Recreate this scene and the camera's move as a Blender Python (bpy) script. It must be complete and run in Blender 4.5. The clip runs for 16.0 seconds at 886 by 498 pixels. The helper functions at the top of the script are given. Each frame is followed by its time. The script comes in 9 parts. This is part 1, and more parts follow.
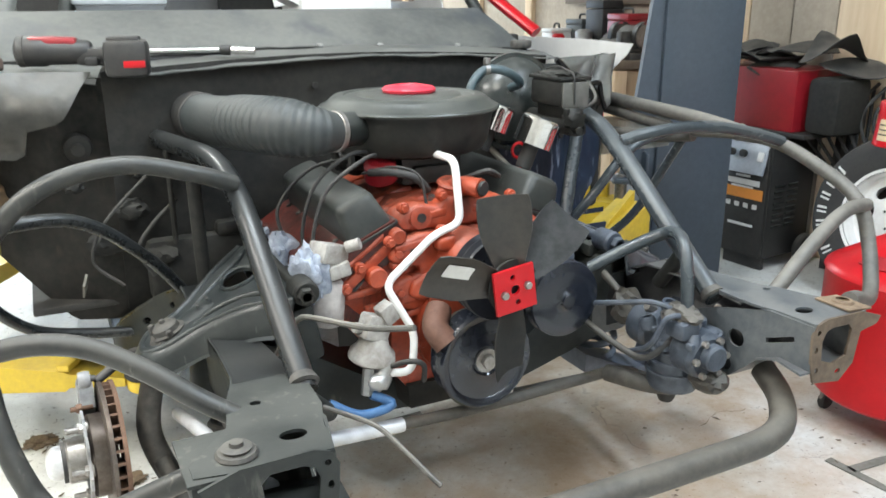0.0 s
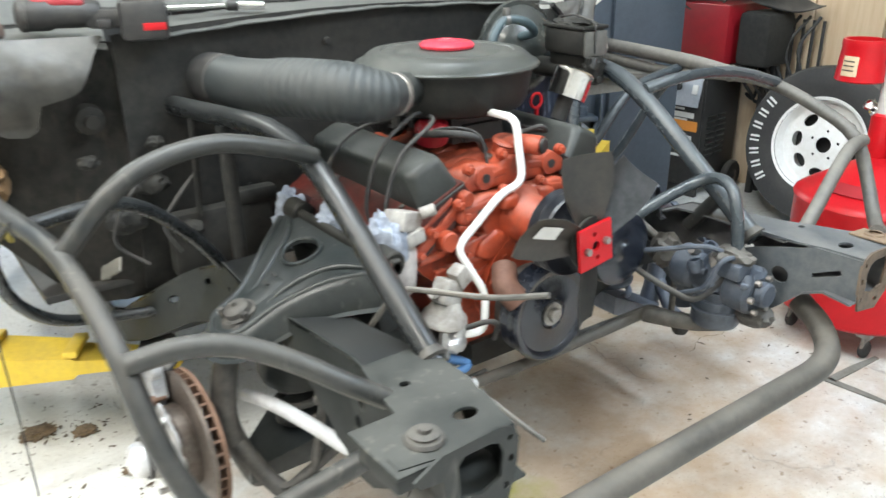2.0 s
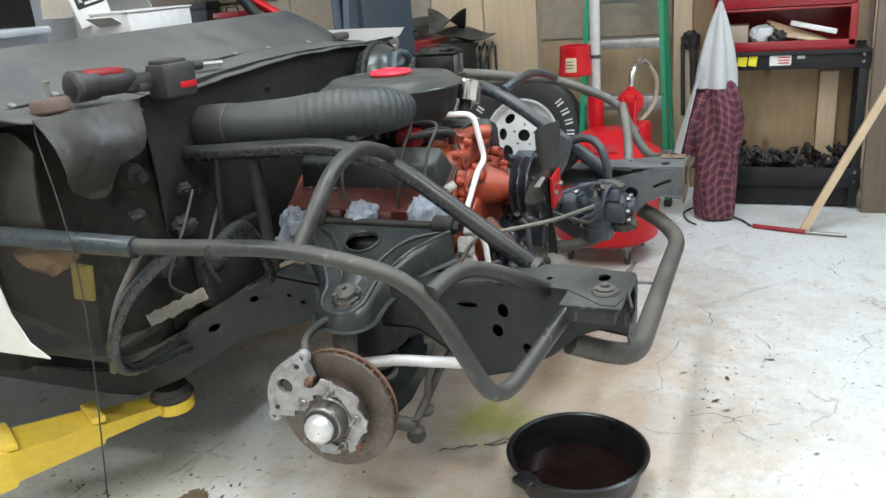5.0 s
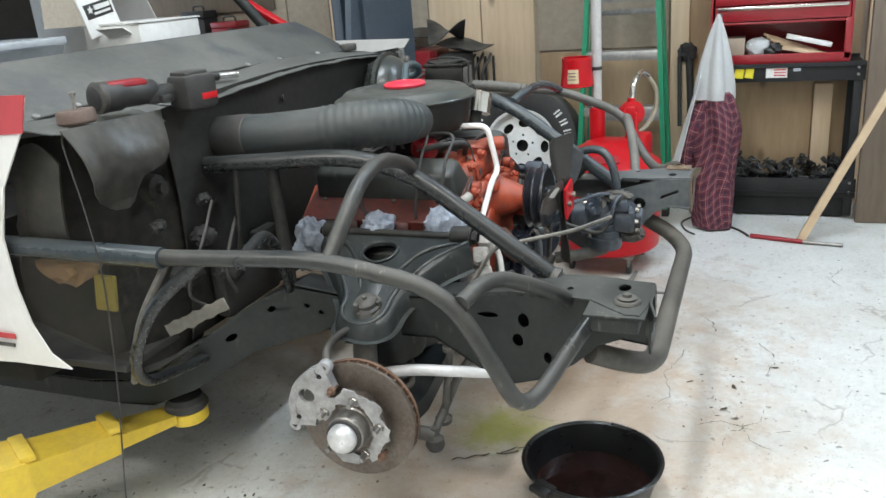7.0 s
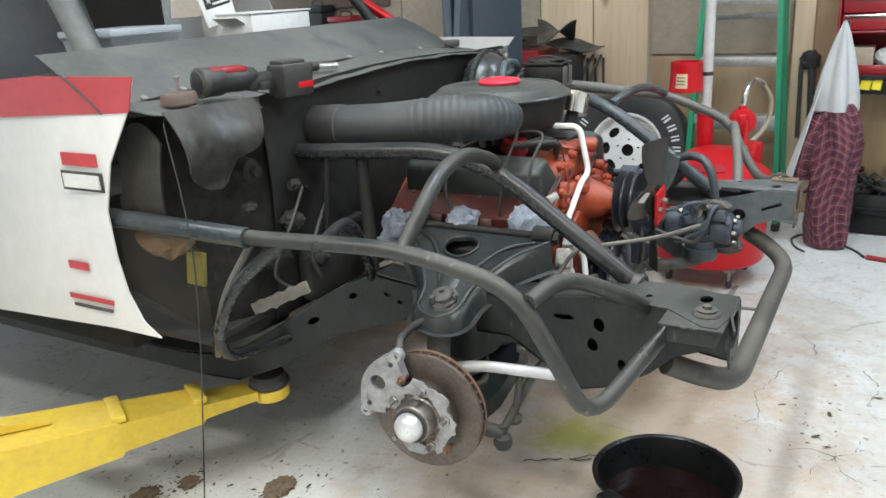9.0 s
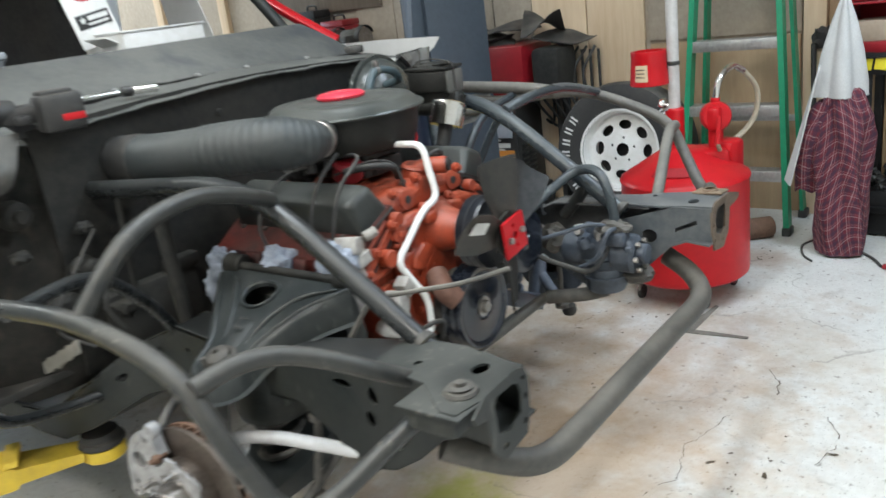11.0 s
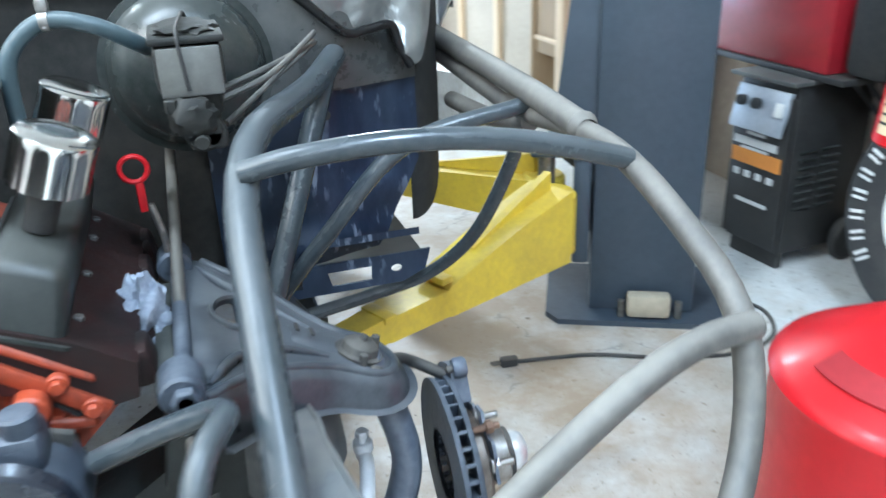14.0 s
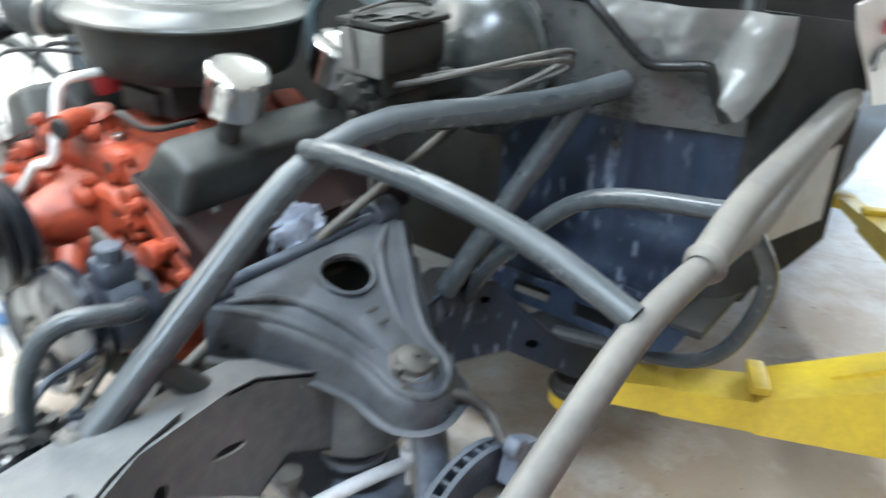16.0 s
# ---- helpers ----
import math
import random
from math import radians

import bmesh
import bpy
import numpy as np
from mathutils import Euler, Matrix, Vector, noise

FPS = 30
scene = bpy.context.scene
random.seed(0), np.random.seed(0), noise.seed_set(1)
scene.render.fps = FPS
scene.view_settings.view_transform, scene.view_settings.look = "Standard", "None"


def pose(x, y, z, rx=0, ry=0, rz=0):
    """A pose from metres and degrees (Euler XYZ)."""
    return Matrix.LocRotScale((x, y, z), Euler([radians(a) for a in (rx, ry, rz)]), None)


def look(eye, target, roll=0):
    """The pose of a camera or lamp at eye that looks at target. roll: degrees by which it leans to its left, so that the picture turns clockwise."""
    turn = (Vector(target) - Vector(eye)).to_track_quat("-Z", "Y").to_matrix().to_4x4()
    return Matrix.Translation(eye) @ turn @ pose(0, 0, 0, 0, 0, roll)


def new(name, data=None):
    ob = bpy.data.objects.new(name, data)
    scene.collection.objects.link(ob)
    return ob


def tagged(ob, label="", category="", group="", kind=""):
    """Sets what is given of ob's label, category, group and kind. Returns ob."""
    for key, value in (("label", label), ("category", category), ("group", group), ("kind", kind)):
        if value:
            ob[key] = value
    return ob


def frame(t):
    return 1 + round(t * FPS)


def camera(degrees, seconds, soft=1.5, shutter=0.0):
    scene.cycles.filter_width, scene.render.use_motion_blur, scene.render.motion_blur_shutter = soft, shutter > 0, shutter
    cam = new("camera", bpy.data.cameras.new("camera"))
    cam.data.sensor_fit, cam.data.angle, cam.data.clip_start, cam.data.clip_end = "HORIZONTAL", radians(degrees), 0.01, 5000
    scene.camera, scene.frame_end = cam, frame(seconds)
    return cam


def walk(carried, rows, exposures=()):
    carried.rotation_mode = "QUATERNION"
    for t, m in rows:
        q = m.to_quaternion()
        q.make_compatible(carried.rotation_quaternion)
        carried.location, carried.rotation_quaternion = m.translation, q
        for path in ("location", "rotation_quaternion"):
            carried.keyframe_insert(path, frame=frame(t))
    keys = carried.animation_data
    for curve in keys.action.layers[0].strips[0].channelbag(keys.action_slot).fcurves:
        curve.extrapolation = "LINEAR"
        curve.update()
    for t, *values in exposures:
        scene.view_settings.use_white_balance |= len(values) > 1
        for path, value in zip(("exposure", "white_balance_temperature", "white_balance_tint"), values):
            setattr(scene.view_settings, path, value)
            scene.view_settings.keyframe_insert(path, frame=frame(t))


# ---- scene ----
cam = camera(58.20, 16.0, shutter=0.55)
PATH = [
    (0.0, (-0.763, -0.977, 1.254), (-0.122, 0.305, 0.81), -0.25),
    (0.5, (-0.737, -0.894, 1.238), (-0.104, 0.374, 0.744), 0.25),
    (1.0, (-0.78, -0.798, 1.225), (-0.139, 0.451, 0.697), 1.21),
    (1.5, (-0.909, -0.696, 1.244), (-0.124, 0.453, 0.684), -1.43),
    (2.0, (-1.097, -0.745, 1.312), (-0.271, 0.372, 0.747), -0.55),
    (2.5, (-1.321, -0.743, 1.326), (-0.455, 0.354, 0.779), -1.05),
    (3.0, (-1.503, -0.669, 1.33), (-0.489, 0.299, 0.795), -3.68),
    (3.5, (-1.718, -0.656, 1.337), (-0.636, 0.253, 0.833), -3.52),
    (4.0, (-1.919, -0.54, 1.339), (-0.752, 0.255, 0.831), -4.68),
    (4.2, (-1.991, -0.431, 1.327), (-0.748, 0.244, 0.829), -4.88),
    (6.5, (-2.152, -0.266, 1.33), (-0.833, 0.253, 0.84), -4.74),
    (7.0, (-2.152, -0.249, 1.343), (-0.836, 0.289, 0.864), -4.38),
    (7.5, (-2.147, -0.248, 1.324), (-0.829, 0.301, 0.863), -4.43),
    (8.0, (-2.139, -0.251, 1.317), (-0.822, 0.31, 0.87), -4.31),
    (8.2, (-2.142, -0.249, 1.321), (-0.84, 0.341, 0.868), -3.87),
    (10.3, (-1.898, -0.6, 1.333), (-0.752, 0.265, 0.9), -6.05),
    (10.5, (-1.8, -0.654, 1.315), (-0.661, 0.221, 0.884), -6.96),
    (11.0, (-1.477, -0.719, 1.282), (-0.358, 0.167, 0.823), -7.39),
    (11.5, (-1.16, -0.768, 1.258), (-0.141, 0.213, 0.757), -5.02),
    (12.0, (-0.814, -0.77, 1.237), (0.101, 0.299, 0.717), -3.78),
    (12.5, (-0.457, -0.693, 1.225), (0.719, 0.766, 0.525), -3.6),
    (13.0, (-0.121, -0.617, 1.224), (0.808, 0.996, 0.492), -4.2),
    (13.5, (0.149, -0.524, 1.228), (0.916, 1.154, 0.456), -3.1),
    (14.0, (0.42, -0.395, 1.226), (0.97, 1.348, 0.413), -2.3),
    (14.5, (0.709, -0.302, 1.243), (0.816, 1.515, 0.415), -2.6),
    (15.0, (0.93, -0.142, 1.261), (0.706, 1.657, 0.416), -0.4),
    (15.5, (1.064, -0.075, 1.272), (0.396, 1.594, 0.395), 1.3),
    (16.0, (1.184, -0.156, 1.293), (0.137, 1.291, 0.393), 2.9),
]
EXPOSURE = [(0.0, 0.15, 6500, 10), (2.0, 0.28, 6500, 10), (3.5, 0.04, 6500, 10), (4.0, -0.18, 6450, 10), (6.5, -0.39, 6350, 10), (7.5, -0.36, 6350, 10), (8.2, -0.32, 6350, 10), (10.3, -0.33, 6400, 10),
            (11.2, -0.33, 6400, 10), (11.8, -0.2, 6300, 10), (12.5, 0.12, 6150, 10), (13.0, 0.35, 5850, 8), (14.0, 0.6, 5600, 6), (14.5, 0.6, 5600, 6), (15.0, 0.54, 5700, 6), (15.5, 0.5, 5900, 7), (16.0, 0.64, 6150, 9)]
walk(cam, [(t, look(e, g, r)) for t, e, g, r in PATH], EXPOSURE)

# ---------- world and light ----------
world = bpy.data.worlds.new("garage_air")
world.use_nodes = True
world.node_tree.nodes["Background"].inputs[0].default_value = (0.6, 0.65, 0.7, 1)
world.node_tree.nodes["Background"].inputs[1].default_value = 0.07
scene.world = world
scene.view_settings.exposure = 0.0

CEIL = 3.3
# Ceiling lamps out of view; places, watts and tints are set by brightness.
LAMPS = [  # x, y, length along x, length along y, watts, colour
    (-0.5, 0.45, 1.3, 0.2, 62, (0.86, 0.95, 1.0)),
    (1.05, -0.95, 0.25, 1.3, 66, (0.72, 0.86, 1.0)),
    (-1.9, -0.7, 0.25, 1.3, 64, (1.0, 0.96, 0.86)),
    (0.1, -2.5, 1.3, 0.25, 42, (0.82, 0.92, 1.0)),
    (-1.3, 3.4, 0.25, 1.3, 50, (0.95, 1.0, 0.96)),
    # Fill lamp added to brighten the floor on the car's right.
    (-3.0, 1.2, 0.25, 1.3, 95, (1.0, 0.97, 0.9)),
    (1.9, 6.6, 0.25, 1.3, 150, (0.94, 1.0, 1.0)),
]
DAYLIGHT = (150, (0.60, 0.78, 1.0))  # sky light through the open door at the far end

# ---------- mesh helpers ----------
ORG = {}


def V(*a):
    return Vector(a)


def rotm(rx=0, ry=0, rz=0):
    return Euler([radians(a) for a in (rx, ry, rz)]).to_matrix()


def join(*bms):
    out = bms[0]
    for b in bms[1:]:
        me = bpy.data.meshes.new("tmp")
        b.to_mesh(me)
        b.free()
        out.from_mesh(me)
        bpy.data.meshes.remove(me)
    return out


def fillet(pts, d, n=5):
    pts = [Vector(p) for p in pts]
    out = [pts[0]]
    for a, b, c in zip(pts, pts[1:], pts[2:]):
        d1, d2 = min(d, (a - b).length * 0.48), min(d, (c - b).length * 0.48)
        p, q = b + (a - b).normalized() * d1, b + (c - b).normalized() * d2
        for i in range(n + 1):
            t = i / n
            out.append(p * (1 - t) ** 2 + b * 2 * t * (1 - t) + q * t * t)
    out.append(pts[-1])
    return out


def spline(pts, n=6):
    P = [Vector(p) for p in pts]
    P = [P[0] * 2 - P[1]] + P + [P[-1] * 2 - P[-2]]
    out = []
    for i in range(1, len(P) - 2):
        a, b, c, d = P[i - 1:i + 3]
        for k in range(n):
            t = k / n
            out.append(0.5 * (2 * b + (c - a) * t + (2 * a - 5 * b + 4 * c - d) * t * t + (3 * b - a - 3 * c + d) * t ** 3))
    out.append(P[-2])
    return out


def sweep(path, r, seg=12, radii=None, cap=True, flat=1.0):
    bm = bmesh.new()
    path = [Vector(p) for p in path]
    clean = [path[0]]
    for p in path[1:]:
        if (p - clean[-1]).length > 1e-5:
            clean.append(p)
    path = clean
    tang = []
    for i in range(len(path)):
        tang.append((path[min(i + 1, len(path) - 1)] - path[max(i - 1, 0)]).normalized())
    up = V(0, 0, 1) if abs(tang[0].z) < 0.9 else V(1, 0, 0)
    n = (up - tang[0] * up.dot(tang[0])).normalized()
    rings = []
    for i, (p, t) in enumerate(zip(path, tang)):
        n = (n - t * n.dot(t)).normalized()
        b = t.cross(n)
        rr = radii[min(i, len(radii) - 1)] if radii else r
        rings.append([bm.verts.new(p + (n * math.cos(2 * math.pi * k / seg) * flat + b * math.sin(2 * math.pi * k / seg)) * rr) for k in range(seg)])
    for a, b in zip(rings, rings[1:]):
        for k in range(seg):
            bm.faces.new((a[k], a[(k + 1) % seg], b[(k + 1) % seg], b[k]))
    if cap:
        bm.faces.new(rings[0][::-1])
        bm.faces.new(rings[-1])
    return bm


def tube(pts, r, fil=0.07, seg=14, radii=None):
    return sweep(fillet(pts, fil), r, seg, radii)


def hose(pts, r, seg=10, n=6):
    return sweep(spline(pts, n), r, seg)


def box(c, size, bev=0.004, rot=(0, 0, 0), seg=2):
    bm = bmesh.new()
    bmesh.ops.create_cube(bm, size=1)
    bmesh.ops.scale(bm, vec=size, verts=bm.verts)
    if bev > 0:
        bmesh.ops.bevel(bm, geom=bm.edges[:], offset=min(bev, min(size) * 0.45), segments=seg, affect="EDGES", profile=0.5)
    bmesh.ops.rotate(bm, cent=(0, 0, 0), matrix=rotm(*rot), verts=bm.verts)
    bmesh.ops.translate(bm, vec=c, verts=bm.verts)
    return bm


def lathe(profile, o, axis=(0, 0, 1), seg=28):
    """A turned body: (radius, height) pairs along an axis."""
    bm = bmesh.new()
    q = V(0, 0, 1).rotation_difference(Vector(axis).normalized()).to_matrix()
    rings = []
    for r, h in profile:
        if r < 1e-5:
            rings.append([bm.verts.new(Vector(o) + q @ V(0, 0, h))])
        else:
            rings.append([bm.verts.new(Vector(o) + q @ V(r * math.cos(2 * math.pi * k / seg), r * math.sin(2 * math.pi * k / seg), h)) for k in range(seg)])
    for a, b in zip(rings, rings[1:]):
        if len(a) == 1 and len(b) == 1:
            continue
        for k in range(seg):
            j = (k + 1) % seg
            if len(a) == 1:
                bm.faces.new((a[0], b[j], b[k]))
            elif len(b) == 1:
                bm.faces.new((a[k], a[j], b[0]))
            else:
                bm.faces.new((a[k], a[j], b[j], b[k]))
    bmesh.ops.recalc_face_normals(bm, faces=bm.faces)
    return bm


def cyl(a, b, r, seg=18, bev=0.15):
    a, b = Vector(a), Vector(b)
    L = (b - a).length
    e = min(r * bev, L * 0.3)
    return lathe([(0, 0), (r - e, 0), (r, e), (r, L - e), (r - e, L), (0, L)], a, b - a, seg)


def oval(cx, cy, a, b, n=14, turn=0):
    c, s = math.cos(radians(turn)), math.sin(radians(turn))
    out = []
    for k in range(n):
        u, v = a * math.cos(2 * math.pi * k / n), b * math.sin(2 * math.pi * k / n)
        out.append((cx + u * c - v * s, cy + u * s + v * c))
    return out


def plate(poly, holes, th, place):
    """A flat piece with holes; place maps (u, v, w) to the world."""
    bm = bmesh.new()
    edges = []
    for loop in [poly] + list(holes):
        vs = [bm.verts.new((u, v, 0)) for u, v in loop]
        edges += [bm.edges.new((vs[i], vs[(i + 1) % len(vs)])) for i in range(len(vs))]
    bmesh.ops.triangle_fill(bm, use_beauty=True, edges=edges)
    ext = bmesh.ops.extrude_face_region(bm, geom=bm.faces[:])
    bmesh.ops.translate(bm, vec=(0, 0, th), verts=[g for g in ext["geom"] if isinstance(g, bmesh.types.BMVert)])
    for v in bm.verts:
        v.co = place(*v.co)
    bmesh.ops.recalc_face_normals(bm, faces=bm.faces)
    return bm


def grid(fn, nu, nv, th=0.0):
    """A sheet fn(u, v) with u, v in 0..1, given a thickness."""
    bm = bmesh.new()
    vs = [[bm.verts.new(fn(i / nu, j / nv)) for j in range(nv + 1)] for i in range(nu + 1)]
    for i in range(nu):
        for j in range(nv):
            bm.faces.new((vs[i][j], vs[i + 1][j], vs[i + 1][j + 1], vs[i][j + 1]))
    bm.normal_update()
    if th:
        bmesh.ops.solidify(bm, geom=bm.faces[:], thickness=th)
        bmesh.ops.recalc_face_normals(bm, faces=bm.faces)
    return bm


def loft(sections, cap=True):
    bm = bmesh.new()
    rings = [[bm.verts.new(p) for p in s] for s in sections]
    n = len(rings[0])
    for a, b in zip(rings, rings[1:]):
        for k in range(n):
            bm.faces.new((a[k], a[(k + 1) % n], b[(k + 1) % n], b[k]))
    if cap:
        bm.faces.new(rings[0][::-1])
        bm.faces.new(rings[-1])
    bmesh.ops.recalc_face_normals(bm, faces=bm.faces)
    return bm


def casting(poly, y0, y1, bev=0.007, seg=2):
    """A cast piece: an outline in x and z, given depth along y and rounded edges."""
    bm = bmesh.new()
    f = bm.faces.new([bm.verts.new((x, y0, z)) for x, z in poly])
    ext = bmesh.ops.extrude_face_region(bm, geom=[f])
    bmesh.ops.translate(bm, vec=(0, y1 - y0, 0), verts=[g for g in ext["geom"] if isinstance(g, bmesh.types.BMVert)])
    bmesh.ops.recalc_face_normals(bm, faces=bm.faces)
    bmesh.ops.bevel(bm, geom=bm.edges[:], offset=bev, segments=seg, affect="EDGES", profile=0.5, clamp_overlap=True)
    return bm


def lump(c, size, amp=0.25, freq=3.0, sub=3, seed=0, fold=0.0):
    """A crumpled or cast lump: a ball pushed in and out by noise."""
    bm = bmesh.new()
    bmesh.ops.create_icosphere(bm, subdivisions=sub, radius=1)
    for v in bm.verts:
        d = v.co.normalized()
        k = 1 + amp * noise.noise(d * freq + V(seed * 7.1, seed * 3.3, 0)) + fold * abs(noise.noise(d * freq * 2.5 + V(0, seed * 5.7, 1)))
        v.co = Vector(c) + V(d.x * size[0], d.y * size[1], d.z * size[2]) * k
    return bm


def to_mesh(name, bm, mat, angle=38):
    me = bpy.data.meshes.new(name)
    bm.to_mesh(me)
    bm.free()
    for p in me.polygons:
        p.use_smooth = True
    me.set_sharp_from_angle(angle=radians(angle))
    me.materials.append(mat)
    return me


def thing(name, loc, label, category, group="", kind=""):
    ob = new(name)
    ob.location = loc
    ob.empty_display_size = 0.05
    ORG[ob.name] = Vector(loc)
    return tagged(ob, label, category, group, kind)


def part(name, bm, mat, parent=None, label="", angle=38):
    lo = Vector([min(v.co[k] for v in bm.verts) for k in range(3)])
    hi = Vector([max(v.co[k] for v in bm.verts) for k in range(3)])
    c = (lo + hi) / 2
    if parent is None:
        c.z = lo.z
    bmesh.ops.translate(bm, vec=-c, verts=bm.verts)
    ob = new(name, to_mesh(name, bm, mat, angle))
    ORG[ob.name] = c
    if parent is not None:
        ob.parent = parent
        ob.location = c - ORG[parent.name]
    else:
        ob.location = c
    if label:
        ob["label"] = label
    return ob


def single(name, bm, mat, label, category, group="", kind="", angle=38):
    return tagged(part(name, bm, mat, None, "", angle), label, category, group, kind)


# ---------- materials ----------
def material(name, col, col2=None, rough=0.5, metal=0.0, fine=60.0, coarse=6.0, mix=0.5, bump=0.15, dust=0.0, dust_col=(0.30, 0.27, 0.23), coat=0.0, rough_var=0.15, trans=0.0, alpha=1.0, stretch=(1, 1, 1), spec=0.5):
    m = bpy.data.materials.new(name)
    m.use_nodes = True
    N, L = m.node_tree.nodes, m.node_tree.links
    p = N["Principled BSDF"]
    geo = N.new("ShaderNodeNewGeometry")
    mp = N.new("ShaderNodeMapping")
    mp.inputs["Scale"].default_value = stretch
    L.new(geo.outputs["Position"], mp.inputs["Vector"])
    a, b = N.new("ShaderNodeTexNoise"), N.new("ShaderNodeTexNoise")
    a.inputs["Scale"].default_value, a.inputs["Detail"].default_value, a.inputs["Roughness"].default_value = fine, 5, 0.65
    b.inputs["Scale"].default_value, b.inputs["Detail"].default_value = coarse, 4
    for t in (a, b):
        L.new(mp.outputs["Vector"], t.inputs["Vector"])
    ad = N.new("ShaderNodeMath")
    ad.operation = "MULTIPLY_ADD"
    ad.inputs[1].default_value = 0.55
    L.new(a.outputs["Fac"], ad.inputs[0])
    sc = N.new("ShaderNodeMath")
    sc.operation = "MULTIPLY"
    sc.inputs[1].default_value = 0.45
    L.new(b.outputs["Fac"], sc.inputs[0])
    L.new(sc.outputs[0], ad.inputs[2])
    rg = N.new("ShaderNodeMapRange")
    rg.inputs["From Min"].default_value, rg.inputs["From Max"].default_value = 0.36, 0.64
    rg.inputs["To Max"].default_value = mix * 2
    L.new(ad.outputs[0], rg.inputs["Value"])
    mx = N.new("ShaderNodeMix")
    mx.data_type = "RGBA"
    c2 = col2 or tuple(v * 0.65 for v in col)
    mx.inputs["A"].default_value, mx.inputs["B"].default_value = (*col, 1), (*c2, 1)
    L.new(rg.outputs[0], mx.inputs["Factor"])
    out = mx.outputs["Result"]
    rr = N.new("ShaderNodeMapRange")
    rr.inputs["To Min"].default_value, rr.inputs["To Max"].default_value = max(0.02, rough - rough_var), min(1, rough + rough_var)
    L.new(ad.outputs[0], rr.inputs["Value"])
    rout = rr.outputs[0]
    if dust:
        sep = N.new("ShaderNodeSeparateXYZ")
        L.new(geo.outputs["Normal"], sep.inputs[0])
        dr = N.new("ShaderNodeMapRange")
        dr.inputs["From Min"].default_value, dr.inputs["From Max"].default_value = 0.2, 1.0
        dr.inputs["To Max"].default_value = dust
        L.new(sep.outputs["Z"], dr.inputs["Value"])
        dm = N.new("ShaderNodeMath")
        dm.operation = "MULTIPLY"
        L.new(dr.outputs[0], dm.inputs[0])
        nr = N.new("ShaderNodeMapRange")
        nr.inputs["From Min"].default_value, nr.inputs["From Max"].default_value = 0.3, 0.65
        L.new(b.outputs["Fac"], nr.inputs["Value"])
        L.new(nr.outputs[0], dm.inputs[1])
        d2 = N.new("ShaderNodeMix")
        d2.data_type = "RGBA"
        d2.inputs["B"].default_value = (*dust_col, 1)
        L.new(dm.outputs[0], d2.inputs["Factor"])
        L.new(out, d2.inputs["A"])
        out = d2.outputs["Result"]
        r2 = N.new("ShaderNodeMix")
        r2.inputs["B"].default_value = 0.85
        L.new(dm.outputs[0], r2.inputs["Factor"])
        L.new(rout, r2.inputs["A"])
        rout = r2.outputs["Result"]
    L.new(out, p.inputs["Base Color"])
    L.new(rout, p.inputs["Roughness"])
    p.inputs["Metallic"].default_value = metal
    p.inputs["Specular IOR Level"].default_value = spec
    p.inputs["Coat Weight"].default_value = coat
    p.inputs["Coat Roughness"].default_value = 0.12
    p.inputs["Transmission Weight"].default_value = trans
    p.inputs["Alpha"].default_value = alpha
    if bump:
        bp = N.new("ShaderNodeBump")
        bp.inputs["Strength"].default_value, bp.inputs["Distance"].default_value = bump, 0.004
        L.new(ad.outputs[0], bp.inputs["Height"])
        L.new(bp.outputs[0], p.inputs["Normal"])
    return m


def glow(name, col, strength):
    m = bpy.data.materials.new(name)
    m.use_nodes = True
    p = m.node_tree.nodes["Principled BSDF"]
    p.inputs["Emission Color"].default_value, p.inputs["Emission Strength"].default_value = (*col, 1), strength
    return m


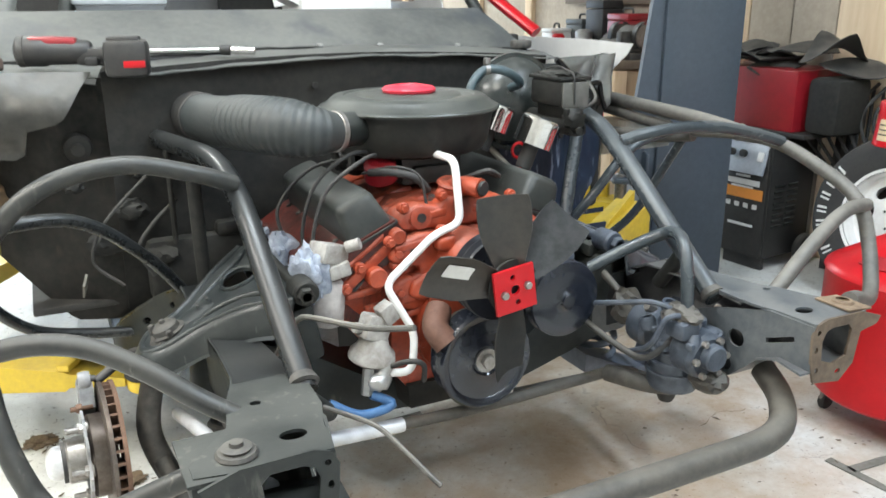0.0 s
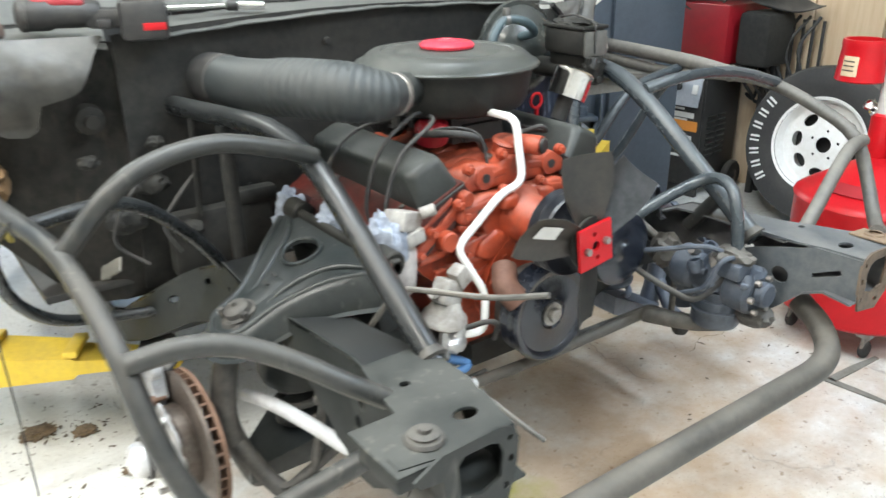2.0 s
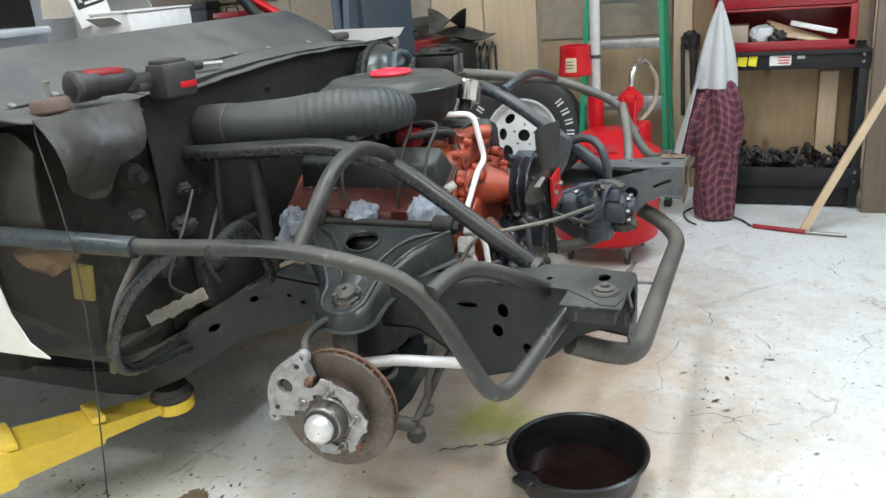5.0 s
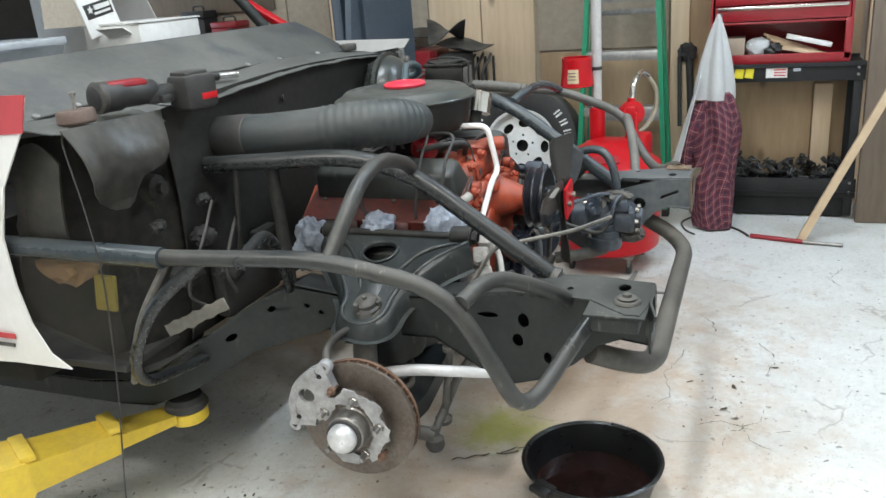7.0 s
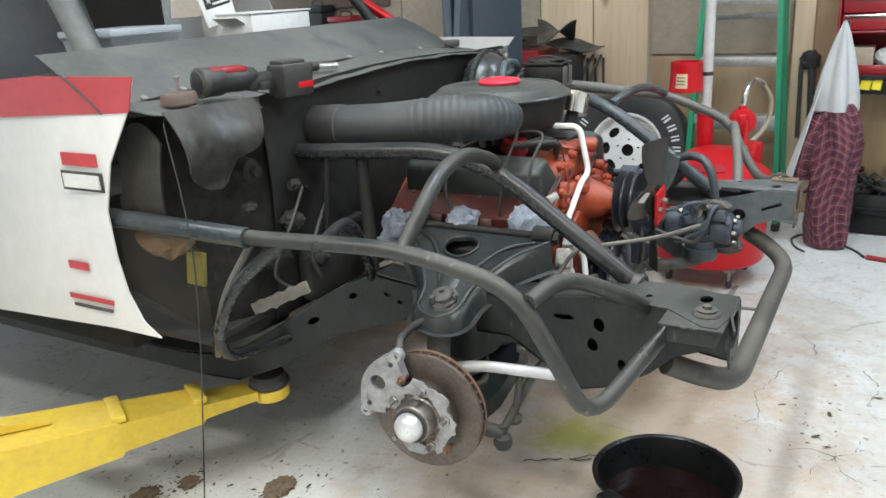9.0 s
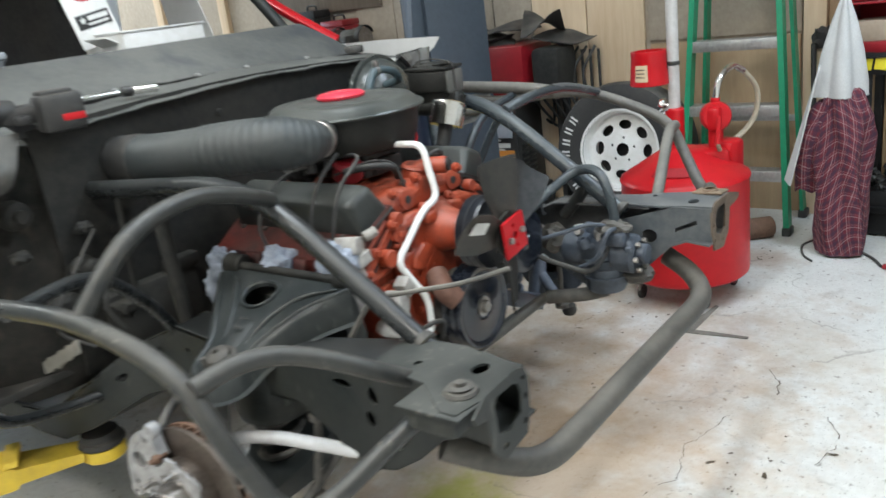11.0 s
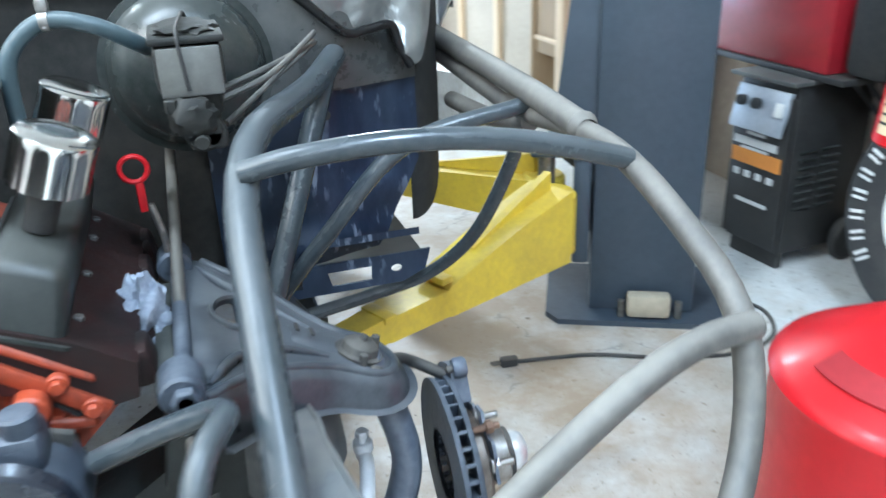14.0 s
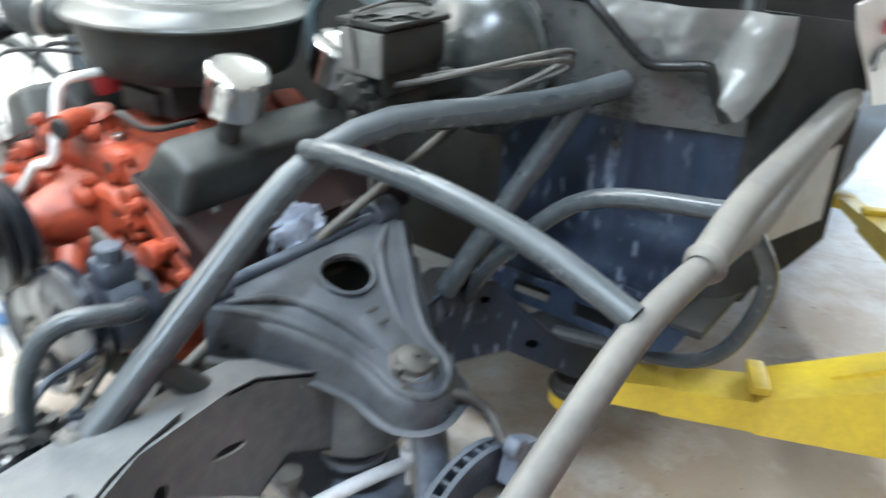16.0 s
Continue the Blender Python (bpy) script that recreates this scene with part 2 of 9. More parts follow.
def floor_material():
    """Worn pale painted concrete: grey wear, brown rust and oil stains, fine cracks."""
    m = material("painted_concrete", (0.70, 0.71, 0.69), (0.56, 0.56, 0.54), 0.42, fine=45, coarse=3.2, mix=0.45, bump=0.12, rough_var=0.2)
    N, L = m.node_tree.nodes, m.node_tree.links
    p = N["Principled BSDF"]
    src = p.inputs["Base Color"].links[0].from_socket
    geo = N.new("ShaderNodeNewGeometry")

    def layer(src, scale, lo, hi, col, detail=6.0, rough=0.6, w=1.0, move=(0, 0, 0)):
        mp = N.new("ShaderNodeMapping")
        mp.inputs["Location"].default_value = move
        L.new(geo.outputs["Position"], mp.inputs["Vector"])
        n = N.new("ShaderNodeTexNoise")
        n.inputs["Scale"].default_value, n.inputs["Detail"].default_value, n.inputs["Roughness"].default_value = scale, detail, rough
        L.new(mp.outputs["Vector"], n.inputs["Vector"])
        r = N.new("ShaderNodeMapRange")
        r.inputs["From Min"].default_value, r.inputs["From Max"].default_value, r.inputs["To Max"].default_value = lo, hi, w
        L.new(n.outputs["Fac"], r.inputs["Value"])
        x = N.new("ShaderNodeMix")
        x.data_type = "RGBA"
        x.inputs["B"].default_value = (*col, 1)
        L.new(r.outputs[0], x.inputs["Factor"])
        L.new(src, x.inputs["A"])
        return x.outputs["Result"]

    src = layer(src, 1.3, 0.50, 0.72, (0.38, 0.32, 0.24), 8, 0.65, 0.5)
    src = layer(src, 5.5, 0.58, 0.70, (0.30, 0.26, 0.22), 8, 0.7, 0.55, (3, 1, 0))
    src = layer(src, 38, 0.64, 0.72, (0.16, 0.14, 0.12), 3, 0.5, 0.75, (0, 5, 0))
    src = layer(src, 150, 0.66, 0.72, (0.12, 0.105, 0.09), 2, 0.5, 0.8, (2, 2, 0))
    src = layer(src, 17, 0.66, 0.70, (0.20, 0.17, 0.14), 6, 0.75, 0.6, (7, 2, 0))

    def spot(src, c, rx, ry, col, w, scale):
        """A patch of its own colour round one place."""
        mp = N.new("ShaderNodeMapping")
        mp.inputs["Location"].default_value = (-c[0] / rx, -c[1] / ry, 0)
        mp.inputs["Scale"].default_value = (1 / rx, 1 / ry, 0)
        L.new(geo.outputs["Position"], mp.inputs["Vector"])
        ln = N.new("ShaderNodeVectorMath")
        ln.operation = "LENGTH"
        L.new(mp.outputs["Vector"], ln.inputs[0])
        n = N.new("ShaderNodeTexNoise")
        n.inputs["Scale"].default_value, n.inputs["Detail"].default_value, n.inputs["Roughness"].default_value = scale, 6, 0.65
        L.new(geo.outputs["Position"], n.inputs["Vector"])
        ad = N.new("ShaderNodeMath")
        ad.operation = "MULTIPLY_ADD"
        ad.inputs[1].default_value = 2.2
        L.new(n.outputs["Fac"], ad.inputs[0])
        L.new(ln.outputs["Value"], ad.inputs[2])
        r = N.new("ShaderNodeMapRange")
        r.inputs["From Min"].default_value, r.inputs["From Max"].default_value = 1.3, 2.15
        r.inputs["To Min"].default_value, r.inputs["To Max"].default_value = w, 0
        L.new(ad.outputs[0], r.inputs["Value"])
        x = N.new("ShaderNodeMix")
        x.data_type = "RGBA"
        x.inputs["B"].default_value = (*col, 1)
        L.new(r.outputs[0], x.inputs["Factor"])
        L.new(src, x.inputs["A"])
        return x.outputs["Result"]

    # Brown tints under the engine and the right suspension.
    src = spot(src, (0.05, 0.30), 1.25, 0.75, (0.46, 0.31, 0.18), 0.70, 6)
    src = spot(src, (-0.38, 0.60), 0.30, 0.30, (0.44, 0.31, 0.20), 0.35, 7)
    # Yellow-green spill stain beside the drain pan.
    src = spot(src, (-0.08, 0.44), 0.17, 0.17, (0.34, 0.33, 0.06), 0.85, 9)
    # Broad brown tint beside the left frame rail.
    src = spot(src, (1.0, 1.75), 1.1, 2.0, (0.36, 0.255, 0.16), 0.85, 5)
    src = spot(src, (1.80, 0.62), 0.22, 0.3, (0.33, 0.17, 0.10), 0.6, 8)
    src = spot(src, (1.95, 0.25), 0.18, 0.22, (0.33, 0.20, 0.13), 0.6, 8)
    vor = N.new("ShaderNodeTexVoronoi")
    vor.feature = "DISTANCE_TO_EDGE"
    vor.inputs["Scale"].default_value = 1.15
    wob = N.new("ShaderNodeTexNoise")
    wob.inputs["Scale"].default_value, wob.inputs["Detail"].default_value = 5, 6
    L.new(geo.outputs["Position"], wob.inputs["Vector"])
    mv = N.new("ShaderNodeVectorMath")
    mv.operation = "MULTIPLY_ADD"
    mv.inputs[1].default_value = (0.35, 0.35, 0)
    L.new(wob.outputs["Color"], mv.inputs[0])
    L.new(geo.outputs["Position"], mv.inputs[2])
    L.new(mv.outputs[0], vor.inputs["Vector"])
    cr = N.new("ShaderNodeMapRange")
    cr.inputs["From Min"].default_value, cr.inputs["From Max"].default_value = 0.0015, 0.006
    cr.inputs["To Min"].default_value, cr.inputs["To Max"].default_value = 0.4, 0.0
    L.new(vor.outputs["Distance"], cr.inputs["Value"])
    gate = N.new("ShaderNodeMapRange")
    gate.inputs["From Min"].default_value, gate.inputs["From Max"].default_value = 0.50, 0.58
    L.new(wob.outputs["Fac"], gate.inputs["Value"])
    mm = N.new("ShaderNodeMath")
    mm.operation = "MULTIPLY"
    L.new(cr.outputs[0], mm.inputs[0])
    L.new(gate.outputs[0], mm.inputs[1])
    x = N.new("ShaderNodeMix")
    x.data_type = "RGBA"
    x.inputs["B"].default_value = (0.13, 0.11, 0.09, 1)
    L.new(mm.outputs[0], x.inputs["Factor"])
    L.new(src, x.inputs["A"])
    L.new(x.outputs["Result"], p.inputs["Base Color"])
    return m


def wood_material(name, col, col2, stretch, rough=0.7):
    """Long grain with knots."""
    m = material(name, col, col2, rough, fine=34, coarse=5, mix=0.45, bump=0.12, stretch=stretch)
    N, L = m.node_tree.nodes, m.node_tree.links
    p = N["Principled BSDF"]
    src = p.inputs["Base Color"].links[0].from_socket
    geo = N.new("ShaderNodeNewGeometry")
    mp = N.new("ShaderNodeMapping")
    mp.inputs["Scale"].default_value = tuple(0.35 + 0.65 * s for s in stretch)
    L.new(geo.outputs["Position"], mp.inputs["Vector"])
    vor = N.new("ShaderNodeTexVoronoi")
    vor.inputs["Scale"].default_value = 5.5
    L.new(mp.outputs["Vector"], vor.inputs["Vector"])
    r = N.new("ShaderNodeMapRange")
    r.inputs["From Min"].default_value, r.inputs["From Max"].default_value = 0.06, 0.16
    r.inputs["To Min"].default_value, r.inputs["To Max"].default_value = 0.75, 0
    L.new(vor.outputs["Distance"], r.inputs["Value"])
    x = N.new("ShaderNodeMix")
    x.data_type = "RGBA"
    x.inputs["B"].default_value = (col2[0] * 0.35, col2[1] * 0.28, col2[2] * 0.22, 1)
    L.new(r.outputs[0], x.inputs["Factor"])
    L.new(src, x.inputs["A"])
    L.new(x.outputs["Result"], p.inputs["Base Color"])
    return m


def plaid_material():
    """Dark red flannel with crossed pale and black lines."""
    m = material("plaid_flannel", (0.15, 0.018, 0.030), (0.085, 0.012, 0.022), 0.95, fine=220, coarse=20, bump=0.2)
    N, L = m.node_tree.nodes, m.node_tree.links
    p = N["Principled BSDF"]
    src = p.inputs["Base Color"].links[0].from_socket
    tc = N.new("ShaderNodeTexCoord")
    sep = N.new("ShaderNodeSeparateXYZ")
    L.new(tc.outputs["UV"], sep.inputs[0])

    def lines(src, axis, period, width, shift, col, w):
        ad = N.new("ShaderNodeMath")
        ad.operation = "ADD"
        ad.inputs[1].default_value = shift
        L.new(sep.outputs[axis], ad.inputs[0])
        md = N.new("ShaderNodeMath")
        md.operation = "PINGPONG"
        md.inputs[1].default_value = period / 2
        L.new(ad.outputs[0], md.inputs[0])
        r = N.new("ShaderNodeMapRange")
        r.inputs["From Min"].default_value, r.inputs["From Max"].default_value = width * 0.5, width
        r.inputs["To Min"].default_value, r.inputs["To Max"].default_value = w, 0
        L.new(md.outputs[0], r.inputs["Value"])
        x = N.new("ShaderNodeMix")
        x.data_type = "RGBA"
        x.inputs["B"].default_value = (*col, 1)
        L.new(r.outputs[0], x.inputs["Factor"])
        L.new(src, x.inputs["A"])
        return x.outputs["Result"]

    for ax in ("X", "Y"):
        src = lines(src, ax, 0.045, 0.009, 0.0, (0.03, 0.018, 0.04), 0.55)
    for ax in ("X", "Y"):
        src = lines(src, ax, 0.045, 0.0024, 0.022, (0.40, 0.30, 0.30), 0.38)
        src = lines(src, ax, 0.045, 0.0016, 0.012, (0.30, 0.20, 0.21), 0.3)
    L.new(src, p.inputs["Base Color"])
    return m


def scuffed(m, col, scale, lo, hi, w):
    """Chipped and scraped paint: small streaks of the undercoat in loose patches."""
    N, L = m.node_tree.nodes, m.node_tree.links
    p = N["Principled BSDF"]
    src = p.inputs["Base Color"].links[0].from_socket
    geo = N.new("ShaderNodeNewGeometry")
    mp = N.new("ShaderNodeMapping")
    mp.inputs["Scale"].default_value = (1, 1, 0.28)
    mp.inputs["Rotation"].default_value = (0, 0.3, 0)
    L.new(geo.outputs["Position"], mp.inputs["Vector"])
    n = N.new("ShaderNodeTexNoise")
    n.inputs["Scale"].default_value, n.inputs["Detail"].default_value = scale, 4
    L.new(mp.outputs["Vector"], n.inputs["Vector"])
    g = N.new("ShaderNodeTexNoise")
    g.inputs["Scale"].default_value, g.inputs["Detail"].default_value = scale / 8, 3
    L.new(geo.outputs["Position"], g.inputs["Vector"])
    a, b = N.new("ShaderNodeMapRange"), N.new("ShaderNodeMapRange")
    a.inputs["From Min"].default_value, a.inputs["From Max"].default_value = lo, hi
    b.inputs["From Min"].default_value, b.inputs["From Max"].default_value, b.inputs["To Max"].default_value = 0.47, 0.60, w
    L.new(n.outputs["Fac"], a.inputs["Value"])
    L.new(g.outputs["Fac"], b.inputs["Value"])
    mul = N.new("ShaderNodeMath")
    mul.operation = "MULTIPLY"
    L.new(a.outputs[0], mul.inputs[0])
    L.new(b.outputs[0], mul.inputs[1])
    x = N.new("ShaderNodeMix")
    x.data_type = "RGBA"
    x.inputs["B"].default_value = (*col, 1)
    L.new(mul.outputs[0], x.inputs["Factor"])
    L.new(src, x.inputs["A"])
    L.new(x.outputs["Result"], p.inputs["Base Color"])


M_FLOOR = floor_material()
M_FRAME = material("dusty_black_chassis_paint", (0.010, 0.0135, 0.0135), (0.026, 0.028, 0.026), 0.5, fine=55, coarse=7, dust=0.6, dust_col=(0.092, 0.094, 0.086), bump=0.25, spec=0.35)
# Near-black tone for air cleaner housing, brake cylinder and right arm pivot.
M_NEARBLACK = material("near_black_casting", (0.009, 0.0095, 0.009), (0.026, 0.025, 0.022), 0.5, fine=50, coarse=14, bump=0.4, spec=0.3, dust=0.4, dust_col=(0.075, 0.073, 0.064))
M_BOOSTER = material("dusty_green_black_drum", (0.018, 0.023, 0.022), (0.038, 0.042, 0.040), 0.24, fine=60, coarse=7, bump=0.08, dust=0.35, dust_col=(0.095, 0.095, 0.086))
# Left arm: the dust colour also carries the bluish sheen of reflected lamps.
M_ARM = material("dusty_sheen_control_arm_paint", (0.024, 0.029, 0.036), (0.060, 0.067, 0.078), 0.3, fine=55, coarse=9, dust=0.7, dust_col=(0.136, 0.146, 0.158), bump=0.2)
# Grey arm with the blue light under the car put into its colour.
M_ARM_LOW = material("blue_lit_grey_arm", (0.080, 0.095, 0.125), (0.150, 0.168, 0.205), 0.42, fine=50, coarse=9, bump=0.3, dust=0.4, dust_col=(0.185, 0.195, 0.225))
# Darker copy of the arm paint for the right side.
M_ARM_DARK = material("darker_control_arm_paint", (0.012, 0.016, 0.017), (0.030, 0.034, 0.033), 0.34, fine=55, coarse=9, dust=0.3, dust_col=(0.064, 0.070, 0.070), bump=0.2)
M_FLAP2 = material("bent_grey_sheet_metal", (0.185, 0.190, 0.185), (0.245, 0.247, 0.238), 0.22, fine=30, coarse=5, bump=0.06, metal=0.35, rough_var=0.08)
# Left upper tubes use this paler, bluer tone; the right ones are near-black.
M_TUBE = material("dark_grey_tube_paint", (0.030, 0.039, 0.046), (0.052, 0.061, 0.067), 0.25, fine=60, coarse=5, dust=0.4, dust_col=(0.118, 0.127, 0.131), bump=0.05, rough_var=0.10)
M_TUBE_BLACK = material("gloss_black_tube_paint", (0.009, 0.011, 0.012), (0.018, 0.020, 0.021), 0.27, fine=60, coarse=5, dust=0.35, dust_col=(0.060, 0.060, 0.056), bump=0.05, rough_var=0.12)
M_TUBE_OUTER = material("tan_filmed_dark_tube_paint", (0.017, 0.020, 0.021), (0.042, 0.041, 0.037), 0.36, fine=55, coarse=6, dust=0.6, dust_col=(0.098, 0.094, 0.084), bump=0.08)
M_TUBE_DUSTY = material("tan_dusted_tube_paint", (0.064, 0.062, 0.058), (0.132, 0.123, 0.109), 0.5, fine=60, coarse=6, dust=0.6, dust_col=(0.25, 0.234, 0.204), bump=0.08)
M_BUMPER = material("brown_dusted_bumper_tube", (0.034, 0.033, 0.030), (0.082, 0.075, 0.065), 0.5, fine=60, coarse=6, dust=0.55, dust_col=(0.165, 0.150, 0.126), bump=0.08)
M_BLACK = material("dusty_black_sheet", (0.0135, 0.014, 0.014), (0.034, 0.033, 0.030), 0.7, fine=45, coarse=4, dust=0.35, dust_col=(0.12, 0.115, 0.10), spec=0.25, bump=0.25)
M_SHEET = material("grey_dusty_sheet_metal", (0.076, 0.081, 0.079), (0.136, 0.138, 0.129), 0.46, fine=45, coarse=3.5, dust=0.5, dust_col=(0.172, 0.172, 0.158), bump=0.3, metal=0.25)
scuffed(M_SHEET, (0.052, 0.060, 0.072), 7, 0.52, 0.66, 0.7)
M_FLAP = material("dirty_crumpled_sheet_metal", (0.030, 0.030, 0.027), (0.068, 0.064, 0.056), 0.38, fine=40, coarse=9, dust=0.35, dust_col=(0.115, 0.108, 0.092), bump=0.4, metal=0.3)
# Engine orange darkened for the shade below the valve covers; left nearly black.
M_HEAD = material("shade_darkened_orange_casting", (0.100, 0.014, 0.009), (0.022, 0.010, 0.009), 0.5, fine=40, coarse=9, bump=0.5, dust=0.15, dust_col=(0.12, 0.06, 0.04))
M_HEAD_SHADED = material("shade_blackened_casting", (0.012, 0.010, 0.0095), (0.032, 0.0095, 0.008), 0.5, fine=40, coarse=11, mix=0.35, bump=0.6, spec=0.3)
M_PUMP = material("grimy_off_white_casting", (0.44, 0.425, 0.40), (0.22, 0.20, 0.18), 0.5, fine=60, coarse=22, bump=0.6)
# Paler, glossier copy for the one blade that catches the light.
M_BLADE_LIT = material("lit_grey_blade", (0.032, 0.034, 0.037), (0.062, 0.064, 0.067), 0.18, fine=50, coarse=9, bump=0.1, metal=0.3)
M_BLADE = material("scuffed_brown_black_blade", (0.015, 0.015, 0.014), (0.046, 0.040, 0.033), 0.42, fine=50, coarse=7, bump=0.15, dust=0.2, dust_col=(0.10, 0.092, 0.080))
M_RESFACE = material("paler_reservoir_plastic", (0.13, 0.128, 0.118), (0.08, 0.078, 0.070), 0.5, fine=50, coarse=12, bump=0.2)
M_OLIVE = material("dull_olive_yellow", (0.24, 0.19, 0.03), (0.16, 0.125, 0.025), 0.7)
M_ORANGE = material("orange_engine_paint", (0.43, 0.068, 0.026), (0.20, 0.034, 0.018), 0.42, fine=42, coarse=13, dust=0.3, dust_col=(0.33, 0.15, 0.10), bump=0.7)
M_COVER = material("satin_black_valve_cover", (0.014, 0.018, 0.017), (0.030, 0.032, 0.030), 0.38, fine=70, coarse=8, dust=0.6, dust_col=(0.095, 0.096, 0.086), bump=0.14)
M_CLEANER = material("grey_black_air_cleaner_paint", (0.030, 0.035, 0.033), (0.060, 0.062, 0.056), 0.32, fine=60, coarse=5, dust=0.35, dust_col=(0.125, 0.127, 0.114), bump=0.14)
M_RUBBER = material("black_rubber", (0.022, 0.022, 0.023), (0.04, 0.039, 0.037), 0.72, fine=90, coarse=8, dust=0.3)
M_DUCT = material("blue_black_duct_hose", (0.024, 0.030, 0.032), (0.044, 0.048, 0.048), 0.5, fine=70, coarse=7, dust=0.4, dust_col=(0.105, 0.108, 0.100), bump=0.2)
M_CHROME = material("chrome", (0.78, 0.77, 0.76), (0.66, 0.64, 0.61), 0.15, 1.0, fine=90, coarse=14, bump=0.05, rough_var=0.06)
M_ALU = material("dull_cast_aluminium", (0.48, 0.48, 0.47), (0.30, 0.295, 0.285), 0.42, 0.75, fine=60, coarse=10, bump=0.35)
M_STEEL = material("worn_bare_steel", (0.36, 0.35, 0.34), (0.20, 0.18, 0.16), 0.4, 0.85, fine=70, coarse=10, bump=0.2)
M_RUST = material("rusty_brake_iron", (0.20, 0.115, 0.075), (0.11, 0.065, 0.045), 0.7, 0.3, fine=80, coarse=12, bump=0.4)
M_ROTOR = material("brake_disc_iron", (0.17, 0.145, 0.125), (0.10, 0.078, 0.065), 0.45, 0.65, fine=90, coarse=9, bump=0.15)
M_GREASE = material("greasy_dusty_castings", (0.030, 0.029, 0.028), (0.090, 0.084, 0.075), 0.58, fine=45, coarse=14, bump=0.8, dust=0.4, dust_col=(0.17, 0.158, 0.137))
M_WHITE = material("white_plastic", (0.80, 0.80, 0.79), (0.70, 0.69, 0.66), 0.35, fine=40, coarse=5, bump=0.05)
M_BAR = material("pale_painted_bar", (0.72, 0.73, 0.75), (0.55, 0.55, 0.56), 0.4, 0.15, fine=50, coarse=9, bump=0.1)
M_TOWEL = material("grey_blue_paper_towel", (0.36, 0.40, 0.47), (0.20, 0.225, 0.28), 0.85, fine=120, coarse=26, bump=0.7)
M_RED = material("red_gloss_paint", (0.50, 0.008, 0.014), (0.42, 0.007, 0.012), 0.36, fine=30, coarse=3, bump=0.03, coat=0.08, spec=0.3)
M_RUSTTAN = material("rust_tan_flange", (0.26, 0.19, 0.125), (0.13, 0.09, 0.06), 0.6, fine=50, coarse=12, bump=0.3)
M_RUSTFLANGE = material("dark_rust_flange", (0.150, 0.108, 0.074), (0.070, 0.050, 0.036), 0.65, fine=50, coarse=14, bump=0.4)
M_POLE = material("scuffed_off_white_pole", (0.52, 0.51, 0.50), (0.38, 0.37, 0.355), 0.42, fine=50, coarse=7, bump=0.08)
M_CREAM = material("yellowed_paper_label", (0.60, 0.47, 0.31), (0.48, 0.37, 0.24), 0.7, fine=60, coarse=20, bump=0.05)
M_CALIPER = material("grey_cast_iron", (0.42, 0.42, 0.43), (0.22, 0.215, 0.21), 0.5, 0.2, fine=50, coarse=18, bump=0.5)
M_DIRT = material("dry_brown_dirt", (0.20, 0.145, 0.095), (0.11, 0.08, 0.05), 0.95, fine=120, coarse=30, bump=0.6)
M_RECESS = material("shaded_red_pocket_paint", (0.34, 0.006, 0.012), (0.27, 0.005, 0.010), 0.6, bump=0.03)
M_REDDARK = material("dark_red_chest_paint", (0.30, 0.012, 0.02), (0.22, 0.010, 0.016), 0.35, fine=30, coarse=3, bump=0.04, coat=0.3)
M_YELLOW = material("yellow_lift_paint", (0.78, 0.565, 0.045), (0.62, 0.43, 0.055), 0.42, fine=50, coarse=6, bump=0.1, dust=0.2, dust_col=(0.6, 0.5, 0.2))
M_POST = material("blue_grey_lift_paint", (0.055, 0.073, 0.097), (0.042, 0.056, 0.074), 0.42, fine=40, coarse=3, bump=0.06)
M_GREEN = material("green_fibreglass", (0.015, 0.26, 0.13), (0.012, 0.20, 0.10), 0.4, fine=60, coarse=5, bump=0.05)
M_PINE = wood_material("pale_pine_board", (0.72, 0.57, 0.40), (0.60, 0.44, 0.28), (1, 1, 0.10))
M_PLY = wood_material("tan_plywood", (0.41, 0.295, 0.175), (0.31, 0.21, 0.125), (1, 1, 0.16))
M_STICK = wood_material("bare_wood_stick", (0.55, 0.42, 0.28), (0.42, 0.30, 0.18), (0.3, 0.3, 0.3))
M_OLDWOOD = wood_material("weathered_brown_wood", (0.17, 0.13, 0.095), (0.11, 0.083, 0.06), (1, 1, 0.12))
M_CARD = material("brown_cardboard", (0.36, 0.29, 0.22), (0.30, 0.235, 0.175), 0.85, fine=60, coarse=3, bump=0.06)
M_WALL = material("greyish_tan_wall_panel", (0.45, 0.385, 0.31), (0.35, 0.295, 0.23), 0.85, fine=30, coarse=2.2, bump=0.2)
M_CEIL = material("white_ceiling_panel", (0.74, 0.74, 0.72), (0.66, 0.66, 0.63), 0.8, fine=30, coarse=2)
M_DARK = material("dark_clutter_plastic", (0.016, 0.016, 0.017), (0.036, 0.035, 0.033), 0.5, fine=50, coarse=9, dust=0.3, dust_col=(0.13, 0.12, 0.105))
M_BODY = material("white_body_panel_paint", (0.76, 0.76, 0.75), (0.68, 0.675, 0.66), 0.38, fine=25, coarse=2.5, bump=0.03, coat=0.2)
M_BODYRED = material("faded_red_body_paint", (0.46, 0.06, 0.07), (0.38, 0.045, 0.055), 0.42, fine=25, coarse=3, bump=0.03, coat=0.2)
M_GREYCLOTH = material("pale_grey_cloth", (0.52, 0.53, 0.53), (0.42, 0.425, 0.425), 0.9, fine=180, coarse=9, bump=0.2)
M_PLAID = plaid_material()
M_TEAL = material("teal_grey_hose", (0.034, 0.060, 0.072), (0.060, 0.085, 0.094), 0.42, fine=60, coarse=9, dust=0.3, dust_col=(0.13, 0.145, 0.15))
